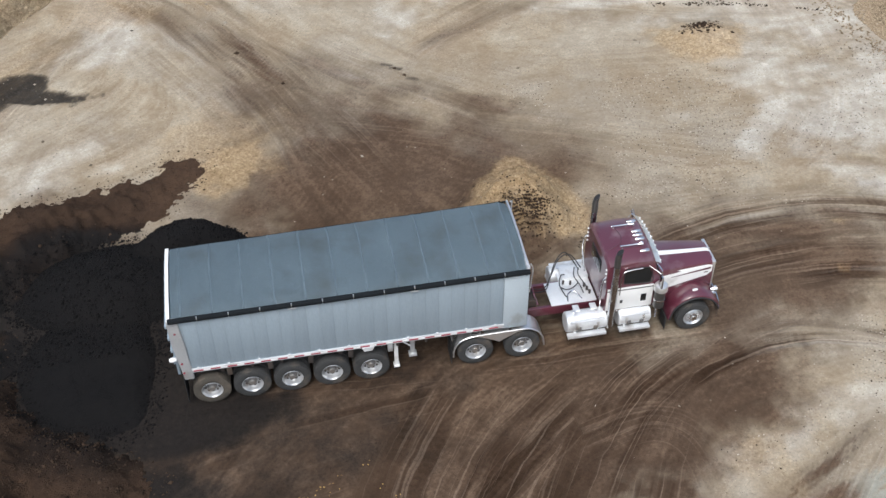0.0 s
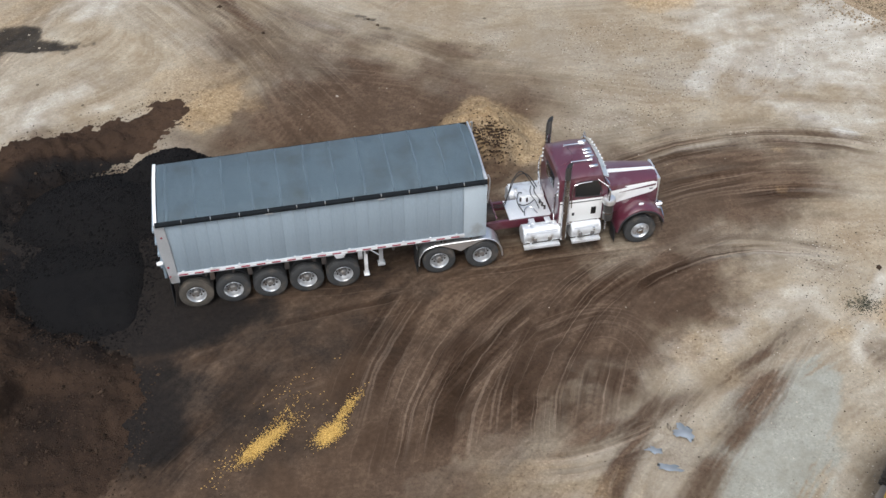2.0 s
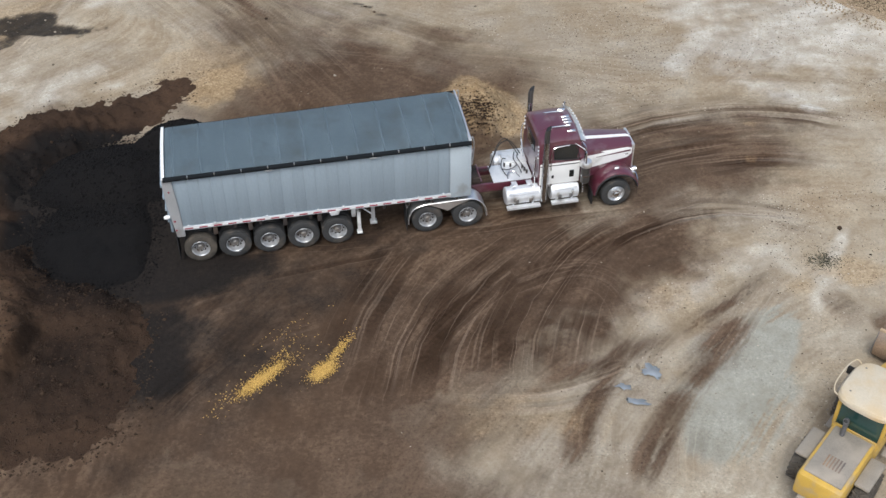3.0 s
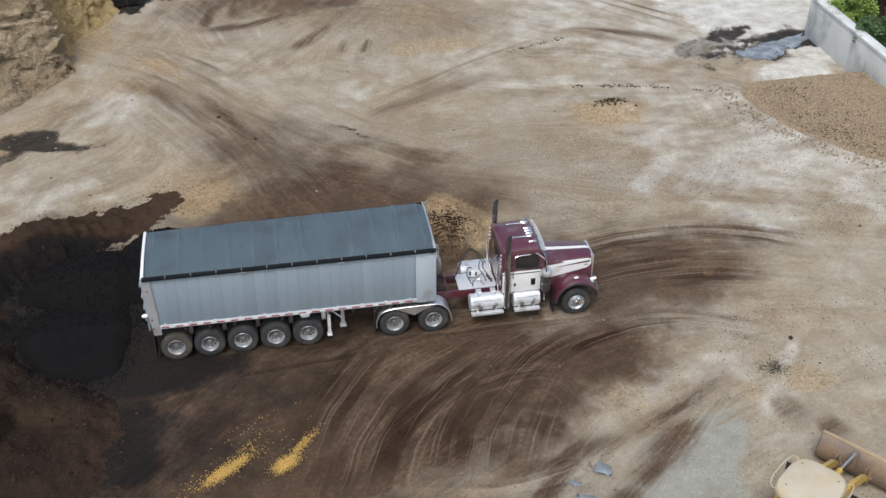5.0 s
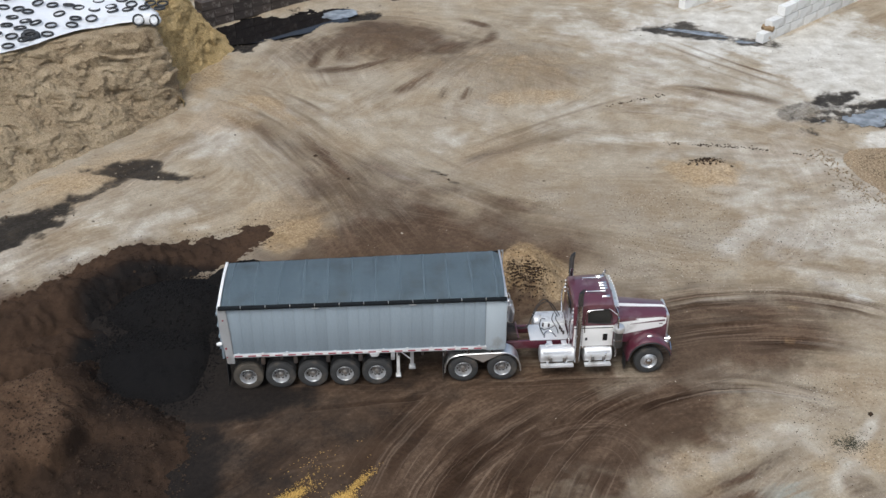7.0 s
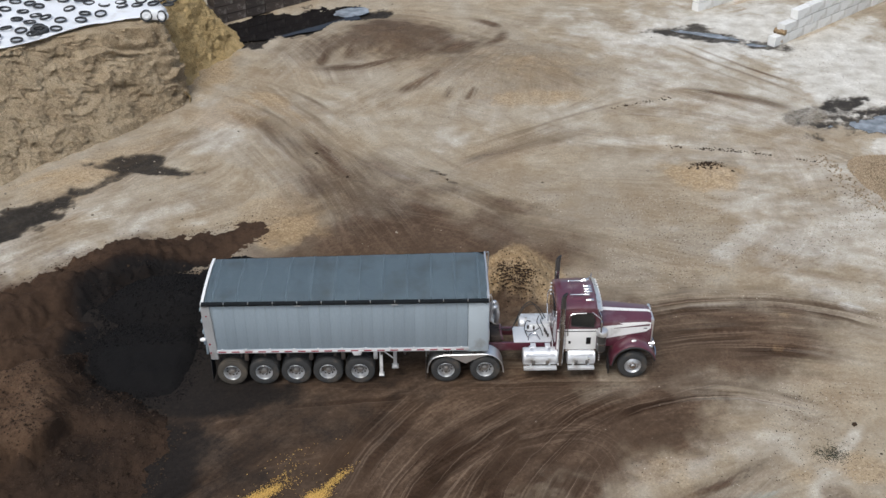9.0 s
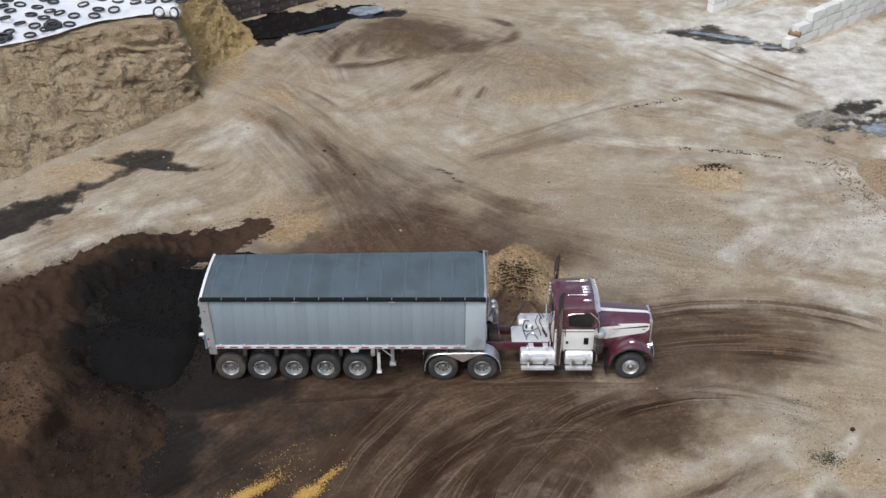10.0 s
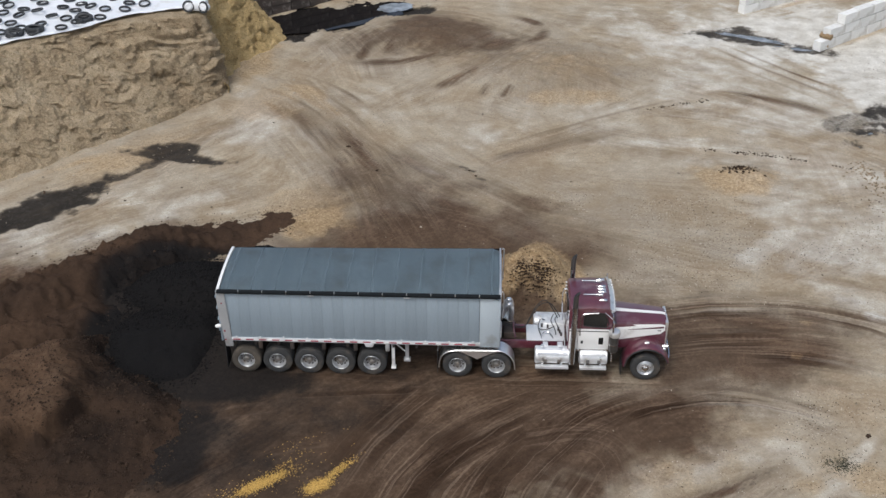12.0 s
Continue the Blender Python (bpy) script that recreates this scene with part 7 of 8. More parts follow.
rub.matrix_world = pose(27.9, 29.6, 0, 0, 0, 40)
tagged(rub, "broken tan rubble at the end of the block wall", "rubble", kind="stuff")

# concrete panel wall at the root heap, with the hedge behind it
pw = part("wall_4", boxes((33.45, 33.75, -2, 20.6, -0.1, 1.95), bevel=0.03), M["concrete"])
tagged(pw, "weathered grey concrete panel wall behind the root heap", "concrete wall", kind="structure")
part("coping", boxes((33.40, 33.95, -2.02, 20.3, 1.95, 2.13), bevel=0.03), M["concrete"], pw)
for y in (18.2, 15.2, 12.2, 9.2, 6.2):
    part("coping_hook", boxes((33.44, 33.6, y - 0.12, y + 0.12, 2.12, 2.22), bevel=0.03), M["concrete"], pw)
pw2 = part("wall_5", boxes((0, 9, -0.15, 0.15, -0.1, 1.6), bevel=0.03), M["concrete"])
pw2.matrix_world = pose(36.6, 26.0, 0, 0, 0, 46)
tagged(pw2, "grey concrete wall running back along the hedge", "concrete wall", kind="structure")

def leaf_material(name, a, b_):
    m, n, l, b = nodes_of(name)
    geo = n.new("ShaderNodeNewGeometry")
    r = ramp(n, [(0.0, a), (1.0, b_)])
    l.new(geo.outputs["Random Per Island"], r.inputs[0])
    l.new(r.outputs[0], b.inputs["Base Color"])
    b.inputs["Roughness"].default_value = 0.6
    b.inputs["Subsurface Weight"].default_value = 0.0
    return m


M["leaf_light"] = leaf_material("young_leaves", (0.10, 0.17, 0.025), (0.24, 0.33, 0.055))
M["leaf_dark"] = leaf_material("hedge_leaves", (0.025, 0.055, 0.015), (0.07, 0.13, 0.03))
M["bark"] = surface("bark", (0.10, 0.075, 0.055), 0.9, 0.0, 30, 4, 0.3, bump=0.01)


def bush(name, x, y, z, wide, tall, leaves, material, label, seed, trunk=0.0, category="bush"):
    r = random.Random(seed)
    root = thing(name, label, category, at=pose(x, y, z))
    bm = bmesh.new()
    tips = []
    for k in range(9):
        a, s = r.uniform(0, 6.28), r.uniform(0.3, 0.9)
        e = Vector((math.cos(a) * wide * s * 0.6, math.sin(a) * wide * s * 0.6, trunk + tall * r.uniform(0.45, 0.95)))
        rod(bm, (0, 0, trunk * 0.5), e * 0.5 + Vector((0, 0, trunk * 0.4)), 0.045 + trunk * 0.02, 6, 0.03)
        rod(bm, e * 0.5 + Vector((0, 0, trunk * 0.4)), e, 0.03, 6, 0.01)
        tips.append(e)
    if trunk:
        rod(bm, (0, 0, -0.1), (0, 0, trunk + 0.3), 0.13, 8, 0.08)
    part("trunk", bm, M["bark"], root)
    verts, faces = [], []
    clumps = []
    for k in range(34):
        c = r.choice(tips)
        clumps.append((c + Vector((r.gauss(0, 0.30), r.gauss(0, 0.30), r.gauss(0, 0.2))) * wide * 0.6, wide * r.uniform(0.14, 0.30)))
    for k in range(leaves):
        c, rad = r.choice(clumps)
        d = Vector((r.gauss(0, 1), r.gauss(0, 1), r.gauss(0, 0.8)))
        p = c + d.normalized() * rad * r.uniform(0.55, 1.0)
        if p.z < 0.05:
            continue
        u = Vector((r.gauss(0, 1), r.gauss(0, 1), r.gauss(0, 0.6))).normalized()
        w = u.orthogonal().normalized()
        s = r.uniform(0.06, 0.12)
        i = len(verts)
        verts += [p - u * s, p - w * s * 0.45 + Vector((0, 0, 0.01)), p + u * s, p + w * s * 0.45]
        faces.append((i, i + 1, i + 2, i + 3))
    me = bpy.data.meshes.new("crown")
    me.from_pydata(verts, [], faces)
    me.materials.append(material)
    c = new("crown", me)
    c.parent = root
    return root


bush("bush", 34.9, 18.9, 0.8, 1.6, 2.1, 5200, M["leaf_light"], "bright yellow-green bush growing over the concrete wall", 1)
bush("bush", 34.8, 15.8, 0.8, 1.5, 2.0, 4200, M["leaf_dark"], "dark green bush behind the concrete wall", 2)
bush("bush", 34.9, 12.8, 0.8, 1.6, 1.7, 3600, M["leaf_dark"], "dark green bush behind the concrete wall", 3)
bush("bush", 37.2, 16.8, 0.6, 2.2, 2.6, 5200, M["leaf_dark"], "dark green bush behind the concrete wall", 4)
bush("tree", 38.2, 21.6, 0.0, 2.8, 3.4, 9000, M["leaf_dark"], "dense dark green hedge tree beside the yard", 5, 1.0, "tree")
bush("tree", 40.5, 18.0, 0.0, 2.8, 3.6, 7000, M["leaf_dark"], "dense dark green hedge tree beside the yard", 6, 1.0, "tree")
bush("tree", 41.0, 24.6, 0.0, 2.6, 3.2, 7000, M["leaf_dark"], "dense dark green hedge tree beside the yard", 7, 1.0, "tree")

# raised earth behind the wall on which the hedge stands
px, py = np.meshgrid(np.arange(33.7, 60, 0.5), np.arange(-4, 40, 0.5))
pz = 0.9 * smooth01((px - 33.2) / 1.0) * smooth01((21.5 - py + 0.9 * (px - 34)) / 2.0) * smooth01((58 - px) / 6) * smooth01((py + 3) / 4)
me = sheet_mesh("hedge_bank", px, py, pz - 0.06)
me.materials.append(M["brown_soil"])
tagged(new("hedge_bank", me), "dark raised earth under the hedge", "earth bank", kind="structure")


# ---- standing water ----
def water_material(name, color, rough=0.04):
    m, n, l, b = nodes_of(name)
    tc = n.new("ShaderNodeTexCoord")
    t = n.new("ShaderNodeTexNoise")
    t.inputs["Scale"].default_value = 1.6
    l.new(tc.outputs["Object"], t.inputs["Vector"])
    r = ramp(n, [(0.3, tint(color, 0.6)), (0.7, tint(color, 1.5))])
    l.new(t.outputs["Fac"], r.inputs[0])
    l.new(r.outputs[0], b.inputs["Base Color"])
    b.inputs["Roughness"].default_value = rough
    b.inputs["IOR"].default_value = 1.33
    b.inputs["Specular IOR Level"].default_value = 0.5
    bp = n.new("ShaderNodeBump")
    bp.inputs["Strength"].default_value, bp.inputs["Distance"].default_value = 0.15, 0.01
    l.new(t.outputs["Fac"], bp.inputs["Height"])
    l.new(bp.outputs[0], b.inputs["Normal"])
    return m


M["pool"] = water_material("dark_effluent", (0.010, 0.009, 0.009))
# pale grey-blue base colour stands in for the bright sky's reflection
M["sky_film"] = water_material("sky_tinted_water", (0.20, 0.22, 0.24), 0.12)


def puddle(name, x, y, rx, ry, turn, material, label, seed, z=-0.075, ragged=0.5):
    bm = bmesh.new()
    vs = []
    for k in range(72):
        a = 2 * math.pi * k / 72
        q = 1 + ragged * (noise.noise(Vector((math.cos(a) * 1.7, math.sin(a) * 1.7, seed))) + 0.5 * noise.noise(Vector((math.cos(a) * 5, math.sin(a) * 5, seed + 9))))
        vs.append(bm.verts.new((math.cos(a) * rx * q, math.sin(a) * ry * q, 0)))
    bm.faces.new(vs)
    bmesh.ops.triangulate(bm, faces=bm.faces[:])
    o = part(name, bm, material, smooth=False)
    o.matrix_world = pose(x, y, z, 0, 0, turn)
    return tagged(o, label, "puddle", kind="structure")


puddle("water_1", -0.6, 34.5, 5.6, 2.2, 30, M["pool"], "still black effluent pool below the old wall", 1, -0.10, 0.25)
# sky glint at the pool's end, painted as a separate pale patch
puddle("water_2", 3.0, 36.1, 1.2, 0.75, 28, M["sky_film"], "still pool end with the pale sky's glint put into its colour", 2, -0.094, 0.3)
puddle("water_3", 24.4, 31.5, 2.3, 0.24, -24, M["sky_film"], "shallow grey-blue puddle at the block wall", 3, -0.046, 0.8)
puddle("water_4", 26.3, 29.9, 1.1, 0.24, -14, M["sky_film"], "shallow grey-blue puddle at the block wall", 4, -0.046, 0.8)
puddle("water_5", 30.3, 18.8, 3.9, 0.78, 24, M["sky_film"], "long grey-blue puddle leading to the concrete wall", 5, -0.062, 0.7)
puddle("water_6", 28.1, 17.9, 0.8, 0.35, -10, M["sky_film"], "long grey-blue puddle leading to the concrete wall", 6, -0.062, 0.7)
for k, (x, y, rx, ry) in enumerate(((13.35, -8.6, 0.26, 0.25), (12.35, -9.0, 0.20, 0.09), (12.5, -9.6, 0.32, 0.09))):
    puddle("water_%d" % (7 + k), x, y, rx, ry, -25, M["sky_film"], "small blue-grey rain puddle in a wheel rut", 20 + k, -0.012, 0.8)


# ---- crumbs, clods, roots and spilled grain ----
def lumps(name, places, sizes, material, label, category, seed):
    """Many small uneven lumps joined into one mesh: an eight-sided pebble each."""
    r = np.random.RandomState(seed)
    n = len(places)
    dirs = np.array([(1, 0, 0), (0, 1, 0), (-1, 0, 0), (0, -1, 0), (0, 0, 1), (0, 0, -1)], float)
    tri = np.array([(0, 1, 4), (1, 2, 4), (2, 3, 4), (3, 0, 4), (1, 0, 5), (2, 1, 5), (3, 2, 5), (0, 3, 5)])
    a = r.rand(n) * 6.283
    c, s = np.cos(a), np.sin(a)
    jit = 1 + 0.35 * r.uniform(-1, 1, (n, 6, 1))
    v = dirs[None] * jit * np.stack([sizes * r.uniform(0.8, 1.6, n), sizes, sizes * r.uniform(0.6, 0.9, n)], -1)[:, None, :]
    v = np.stack([v[..., 0] * c[:, None] - v[..., 1] * s[:, None], v[..., 0] * s[:, None] + v[..., 1] * c[:, None], v[..., 2]], -1) + np.asarray(places)[:, None, :]
    me = bpy.data.meshes.new(name)
    f = (tri[None] + 6 * np.arange(n)[:, None, None]).reshape(-1, 3)
    me.from_pydata(v.reshape(-1, 3).tolist(), [], f.tolist())
    me.polygons.foreach_set("use_smooth", np.ones(len(f), bool))
    me.materials.append(material)
    return tagged(new(name, me), label, category, kind="stuff")


def island_material(name, a, b_, rough=0.9):
    m, n, l, b = nodes_of(name)
    geo = n.new("ShaderNodeNewGeometry")
    r = ramp(n, [(0.0, a), (1.0, b_)])
    l.new(geo.outputs["Random Per Island"], r.inputs[0])
    l.new(r.outputs[0], b.inputs["Base Color"])
    b.inputs["Roughness"].default_value = rough
    b.inputs["Specular IOR Level"].default_value = 0.1
    return m


M["roots"] = island_material("earthy_roots", (0.20, 0.15, 0.098), (0.39, 0.305, 0.208))
M["kernels"] = island_material("maize_kernels", (0.27, 0.155, 0.037), (0.70, 0.47, 0.15), 0.6)
M["crumbs_black"] = island_material("black_crumbs", (0.003, 0.003, 0.003), (0.011, 0.010, 0.010))
M["crumbs_brown"] = island_material("brown_crumbs", (0.018, 0.012, 0.008), (0.064, 0.042, 0.028))
M["pale_gravel"] = island_material("pale_gravel", (0.20, 0.165, 0.125), (0.52, 0.46, 0.38))
M["stones"] = island_material("pale_stones", (0.12, 0.095, 0.07), (0.37, 0.32, 0.26))

rs = np.random.RandomState(17)


def ground_at(x, y):
    i = np.clip(np.searchsorted(GX[0], x), 0, GX.shape[1] - 1)
    j = np.clip(np.searchsorted(GY[:, 0], y), 0, GX.shape[0] - 1)
    return GZ[j, i]


def stain_at(field, x, y):
    i = np.clip(np.searchsorted(GX[0], x), 0, GX.shape[1] - 1)
    j = np.clip(np.searchsorted(GY[:, 0], y), 0, GX.shape[0] - 1)
    return field[j, i]


def scatter_on(height, x0, x1, y0, y1, count, low, sink=0.16, beyond=0.0, rise=0.0):
    x, y = rs.uniform(x0, x1, count), rs.uniform(y0, y1, count)
    h = height(x, y) - sink
    ok = h > low
    g = ground_at(x, y)
    z = np.maximum(h, g)
    return np.stack([x, y, z + rise], -1)[ok]


p = scatter_on(root_heap, 26, 38, 3, 16.5, 110000, -0.13)
lumps("root_crop", p, rs.uniform(0.032, 0.05, len(p)), M["roots"], "thousands of tan earthy roots heaped loosely", "root crop", 1)
# roots that rolled off the foot of the heap
a = rs.rand(420)
ex = 26.9 + 0.06 * np.maximum(0, 14.5 - (5 + 10.5 * a)) ** 2 - np.abs(rs.normal(0, 0.55, 420))
ey = 5 + 10.5 * a + rs.normal(0, 0.3, 420)
lumps("root_crop", np.stack([ex, ey, ground_at(ex, ey) + 0.03], -1), rs.uniform(0.03, 0.055, 420), M["roots"], "tan roots rolled off the foot of the heap", "root crop", 2)
p = scatter_on(black_heap, -6.5, 4.0, 0.8, 7.5, 6000, -0.15)
lumps("compost_crumbs", p, rs.uniform(0.02, 0.06, len(p)), M["crumbs_black"], "black crumbs on the compost heap", "compost", 3)
for fn, x0, x1, y0, y1, n, seed in ((brown_bank, -19, 2, -6, 10.5, 4200, 4), (brown_heap, -12, 1, -9, 3, 15000, 5)):
    p = scatter_on(fn, x0, x1, y0, y1, n, -0.12)
    lumps("compost_clods", p, rs.uniform(0.010, 0.038, len(p)) * (1 + (rs.rand(len(p)) < 0.05)), M["crumbs_brown"], "brown clods on the compost bank", "compost", seed)
# loose flakes that stand out of the cut silage
M["flakes"] = island_material("silage_flakes", (0.30, 0.22, 0.14), (0.60, 0.475, 0.32))
M["yellow_flakes"] = island_material("yellow_silage_flakes", (0.28, 0.185, 0.08), (0.54, 0.39, 0.19))
for key, mat, n, label in (("silage_bank", "flakes", 26000, "loose tan flakes standing out of the cut silage face"), ("loose_silage_slope", "yellow_flakes", 5000, "loose yellow silage crumbs on the slope")):
    f = FACES[key]
    f = f[(f[:, 0] > -19) & (f[:, 2] > 0)]
    p = f[rs.randint(0, len(f), n)] + rs.normal(0, 0.03, (n, 3))
    lumps("silage_flakes", p, rs.uniform(0.012, 0.036, n) * (1 + 0.8 * (rs.rand(n) < 0.05)), M[mat], label, "silage", 31)
# black crumbs that spread past the rim of the black heap
p = np.stack([rs.uniform(-6.5, 0.5, 16000), rs.uniform(-4.5, 7, 16000)], -1)
h0 = black_heap(p[:, 0], p[:, 1])
h1 = black_heap(p[:, 0] * 0.965 - 0.07 + rs.normal(0, 0.09, 16000), p[:, 1] * 0.965 + 0.05 + rs.normal(0, 0.09, 16000))
p = p[(h0 < 0.22) & (h1 > 0.03)]
z = np.maximum(np.maximum(ground_at(p[:, 0], p[:, 1]), black_heap(p[:, 0], p[:, 1]) - 0.16), np.maximum(brown_heap(p[:, 0], p[:, 1]), brown_bank(p[:, 0], p[:, 1])) - 0.16)
lumps("compost_crumbs", np.column_stack([p, z]), rs.uniform(0.01, 0.04, len(p)), M["crumbs_black"], "black crumbs along the rim of the heap", "compost", 23)
# crumbs that spread past the rim of the bank
p = np.stack([rs.uniform(-11, 3, 9000), rs.uniform(2, 12, 9000)], -1)
h = brown_bank(p[:, 0] + rs.normal(0, 0.28, 9000), p[:, 1] - np.abs(rs.normal(0, 0.35, 9000)))
p = p[(h > 0.05) & (brown_bank(p[:, 0], p[:, 1]) < 0.25) & (p[:, 1] > 4)]
lumps("compost_clods", np.column_stack([p, ground_at(p[:, 0], p[:, 1])]), rs.uniform(0.012, 0.04, len(p)), M["crumbs_brown"], "brown clods spread along the rim of the compost bank", "compost", 14)
# dark crumbs thrown over the two mounds
p = np.vstack([np.stack([rs.normal(10.95, 0.40, 1100), rs.normal(4.1, 0.3, 1100)], -1), np.stack([rs.normal(11.1, 0.85, 260), rs.normal(4.4, 0.7, 260)], -1)])
lumps("dark_crumbs", np.column_stack([p, ground_at(p[:, 0], p[:, 1])]), rs.uniform(0.010, 0.042, len(p)), M["crumbs_brown"], "dark crumbs strewn over the ochre mound", "clods", 6)
p = np.stack([rs.normal(20.7, 0.42, 220), rs.normal(14.2, 0.26, 220)], -1)
lumps("dark_crumbs", np.column_stack([p, ground_at(p[:, 0], p[:, 1])]), rs.uniform(0.02, 0.075, 220), M["crumbs_brown"], "dark debris on the flat sandy mound", "clods", 7)
# a patch of dark rotten crumbs on the chalky ground, with a few stray clods
M["rotten"] = island_material("rotten_crumbs", (0.016, 0.018, 0.013), (0.13, 0.12, 0.085))
p = np.vstack([np.stack([rs.normal(20.3, 0.24, 900), rs.normal(-5.1, 0.17, 900)], -1), np.stack([rs.normal(20.3, 0.6, 300), rs.normal(-5.0, 0.4, 300)], -1)])
lumps("dark_crumbs", np.column_stack([p, ground_at(p[:, 0], p[:, 1])]), rs.uniform(0.005, 0.024, len(p)), M["rotten"], "dark rotten crumbs on the chalky ground", "clods", 27)
p = np.array([(21.45, -3.76), (21.87, -5.13), (21.5, -3.7), (8.2, 14.0), (8.5, 13.5), (2.3, 16.3), (3.9, 13.8)])
lumps("dark_clods", np.column_stack([p, ground_at(p[:, 0], p[:, 1])]), rs.uniform(0.05, 0.10, len(p)), M["crumbs_brown"], "fist-sized dark clods on the yard", "clods", 28)
# crumbs dropped in broken lines along the drive
trail = []
for a, mid, c, n in (((16.2, 20.6), (18.4, 21.5), (20.5, 22.2), 60), ((18.8, 16.7), (22.9, 15.9), (26.7, 14.5), 170)):
    lx, ly = curve(a, mid, c, 400)
    clump = np.clip(rs.normal(rs.choice(rs.randint(20, 380, 9), n), 9), 0, 399).astype(int)
    trail.append(np.stack([lx[clump] + rs.normal(0, 0.12, n), ly[clump] + rs.normal(0, 0.07, n)], -1))
p = np.vstack(trail)
lumps("dark_crumbs", np.column_stack([p, ground_at(p[:, 0], p[:, 1])]), rs.uniform(0.015, 0.06, len(p)), M["crumbs_brown"], "dark crumbs dropped in a broken line along the drive", "clods", 41)
# spilled maize, in two streaks and a few small trails
streaks = []
for x, y, lx, ly, turn, n in ((2.4, -6.7, 0.46, 0.11, 38, 1800), (2.1, -6.9, 0.25, 0.10, 38, 900), (4.05, -6.8, 0.22, 0.12, 35, 2200), (4.55, -6.15, 0.38, 0.08, 52, 700), (2.6, -6.5, 1.0, 0.30, 40, 150), (2.75, -6.0, 0.4, 0.06, 42, 90), (3.2, -5.0, 0.8, 0.2, 35, 50), (1.2, -7.4, 0.4, 0.2, 40, 60)):
    u, w = rs.normal(0, lx, n), rs.normal(0, ly, n)
    c, d = math.cos(radians(turn)), math.sin(radians(turn))
    streaks.append(np.stack([x + u * c - w * d, y + u * d + w * c], -1))
p = np.vstack(streaks)
lumps("spilled_maize", np.column_stack([p, ground_at(p[:, 0], p[:, 1]) + 0.012]), rs.uniform(0.008, 0.02, len(p)), M["kernels"], "bright yellow maize spilled on the dark earth", "grain", 8)
# stones and clods over the yard
n = 9000
p = np.stack([rs.uniform(-15, 33, n), rs.uniform(-13, 32, n)], -1)
keep = (np.abs(p[:, 1]) > 1.6) & (value_noise(p[:, 0], p[:, 1], 2.5, 77) > -0.15) & (stain_at(dark, p[:, 0], p[:, 1]) < 0.15 + 0.5 * (rs.rand(n) < 0.04)) & (stain_at(brown, p[:, 0], p[:, 1]) < 0.5 + (rs.rand(n) < 0.10)) & ((p[:, 1] > -4) | (rs.rand(n) < 0.4))
p = p[keep]
lumps("loose_stones", np.column_stack([p, ground_at(p[:, 0], p[:, 1])]), rs.uniform(0.01, 0.032, len(p)) * (1 + 1.6 * (rs.rand(len(p)) < 0.03)), M["stones"], "small pale stones loose on the yard", "stones", 9)
n = 30000
p = np.stack([rs.uniform(9, 30, n), rs.uniform(-12, 12, n)], -1)
keep = (np.abs(p[:, 1]) > 1.6) & (value_noise(p[:, 0], p[:, 1], 1.8, 87) + 0.6 * value_noise(p[:, 0], p[:, 1], 0.5, 88) > 0.0) & ((stain_at(brown, p[:, 0], p[:, 1]) < 0.45) | (rs.rand(n) < 0.02)) & ((stain_at(slab, p[:, 0], p[:, 1]) < 0.2) | (rs.rand(n) < 0.06)) & ((p[:, 1] > -4) | (rs.rand(n) < 0.45))
p = p[keep]
lumps("loose_gravel", np.column_stack([p, ground_at(p[:, 0], p[:, 1])]), rs.uniform(0.008, 0.026, len(p)), M["pale_gravel"], "pale gravel scattered thinly on the yard", "gravel", 19)
p = p[::2] + rs.uniform(-0.5, 0.5, p[::2].shape)
p = p[(np.abs(p[:, 1]) > 1.6) & (stain_at(slab, p[:, 0], p[:, 1]) < 0.4)]
lumps("dark_gravel", np.column_stack([p, ground_at(p[:, 0], p[:, 1])]), rs.uniform(0.008, 0.028, len(p)), M["crumbs_brown"], "dark gravel scattered thinly on the yard", "gravel", 20)
n = 2600
p = np.stack([rs.uniform(-15, 33, n), rs.uniform(-13, 32, n)], -1)
keep = (np.abs(p[:, 1]) > 1.6) & (value_noise(p[:, 0], p[:, 1], 3.1, 79) > 0.05) & ((p[:, 1] > -4) | (rs.rand(n) < 0.4))
p = p[keep]
lumps("dark_clods", np.column_stack([p, ground_at(p[:, 0], p[:, 1])]), rs.uniform(0.010, 0.026, len(p)) * (1 + 1.2 * (rs.rand(len(p)) < 0.03)), M["crumbs_brown"], "small dark clods loose on the yard", "clods", 10)


# ---- the wheel loader ----
M["yellow"] = surface("worn_yellow_paint", (0.52, 0.33, 0.06), 0.5, 0.0, 30, 2.5, 0.15, coat=0.1, dirt_or_sheen=(0.34, 0.28, 0.2), dirt_or_sheen_amount=0.35, dirt_or_sheen_scale=1.8)
M["loader_roof"] = surface("dusty_white_roof", (0.51, 0.445, 0.34), 0.6, 0.0, 20, 1.6, 0.12, dirt_or_sheen=(0.50, 0.36, 0.19), dirt_or_sheen_amount=0.5, dirt_or_sheen_scale=0.9)
M["teal_glass"] = surface("teal_tinted_glass", (0.02, 0.06, 0.055), 0.1, 0.0, 20, 2, 0.2, coat=0.5, rough_spread=0.04)
M["rust"] = surface("worn_rusty_steel", (0.29, 0.20, 0.13), 0.6, 0.2, 25, 1.2, 0.4, bump=0.004, dirt_or_sheen=(0.12, 0.118, 0.12), dirt_or_sheen_amount=0.62, dirt_or_sheen_scale=0.9)
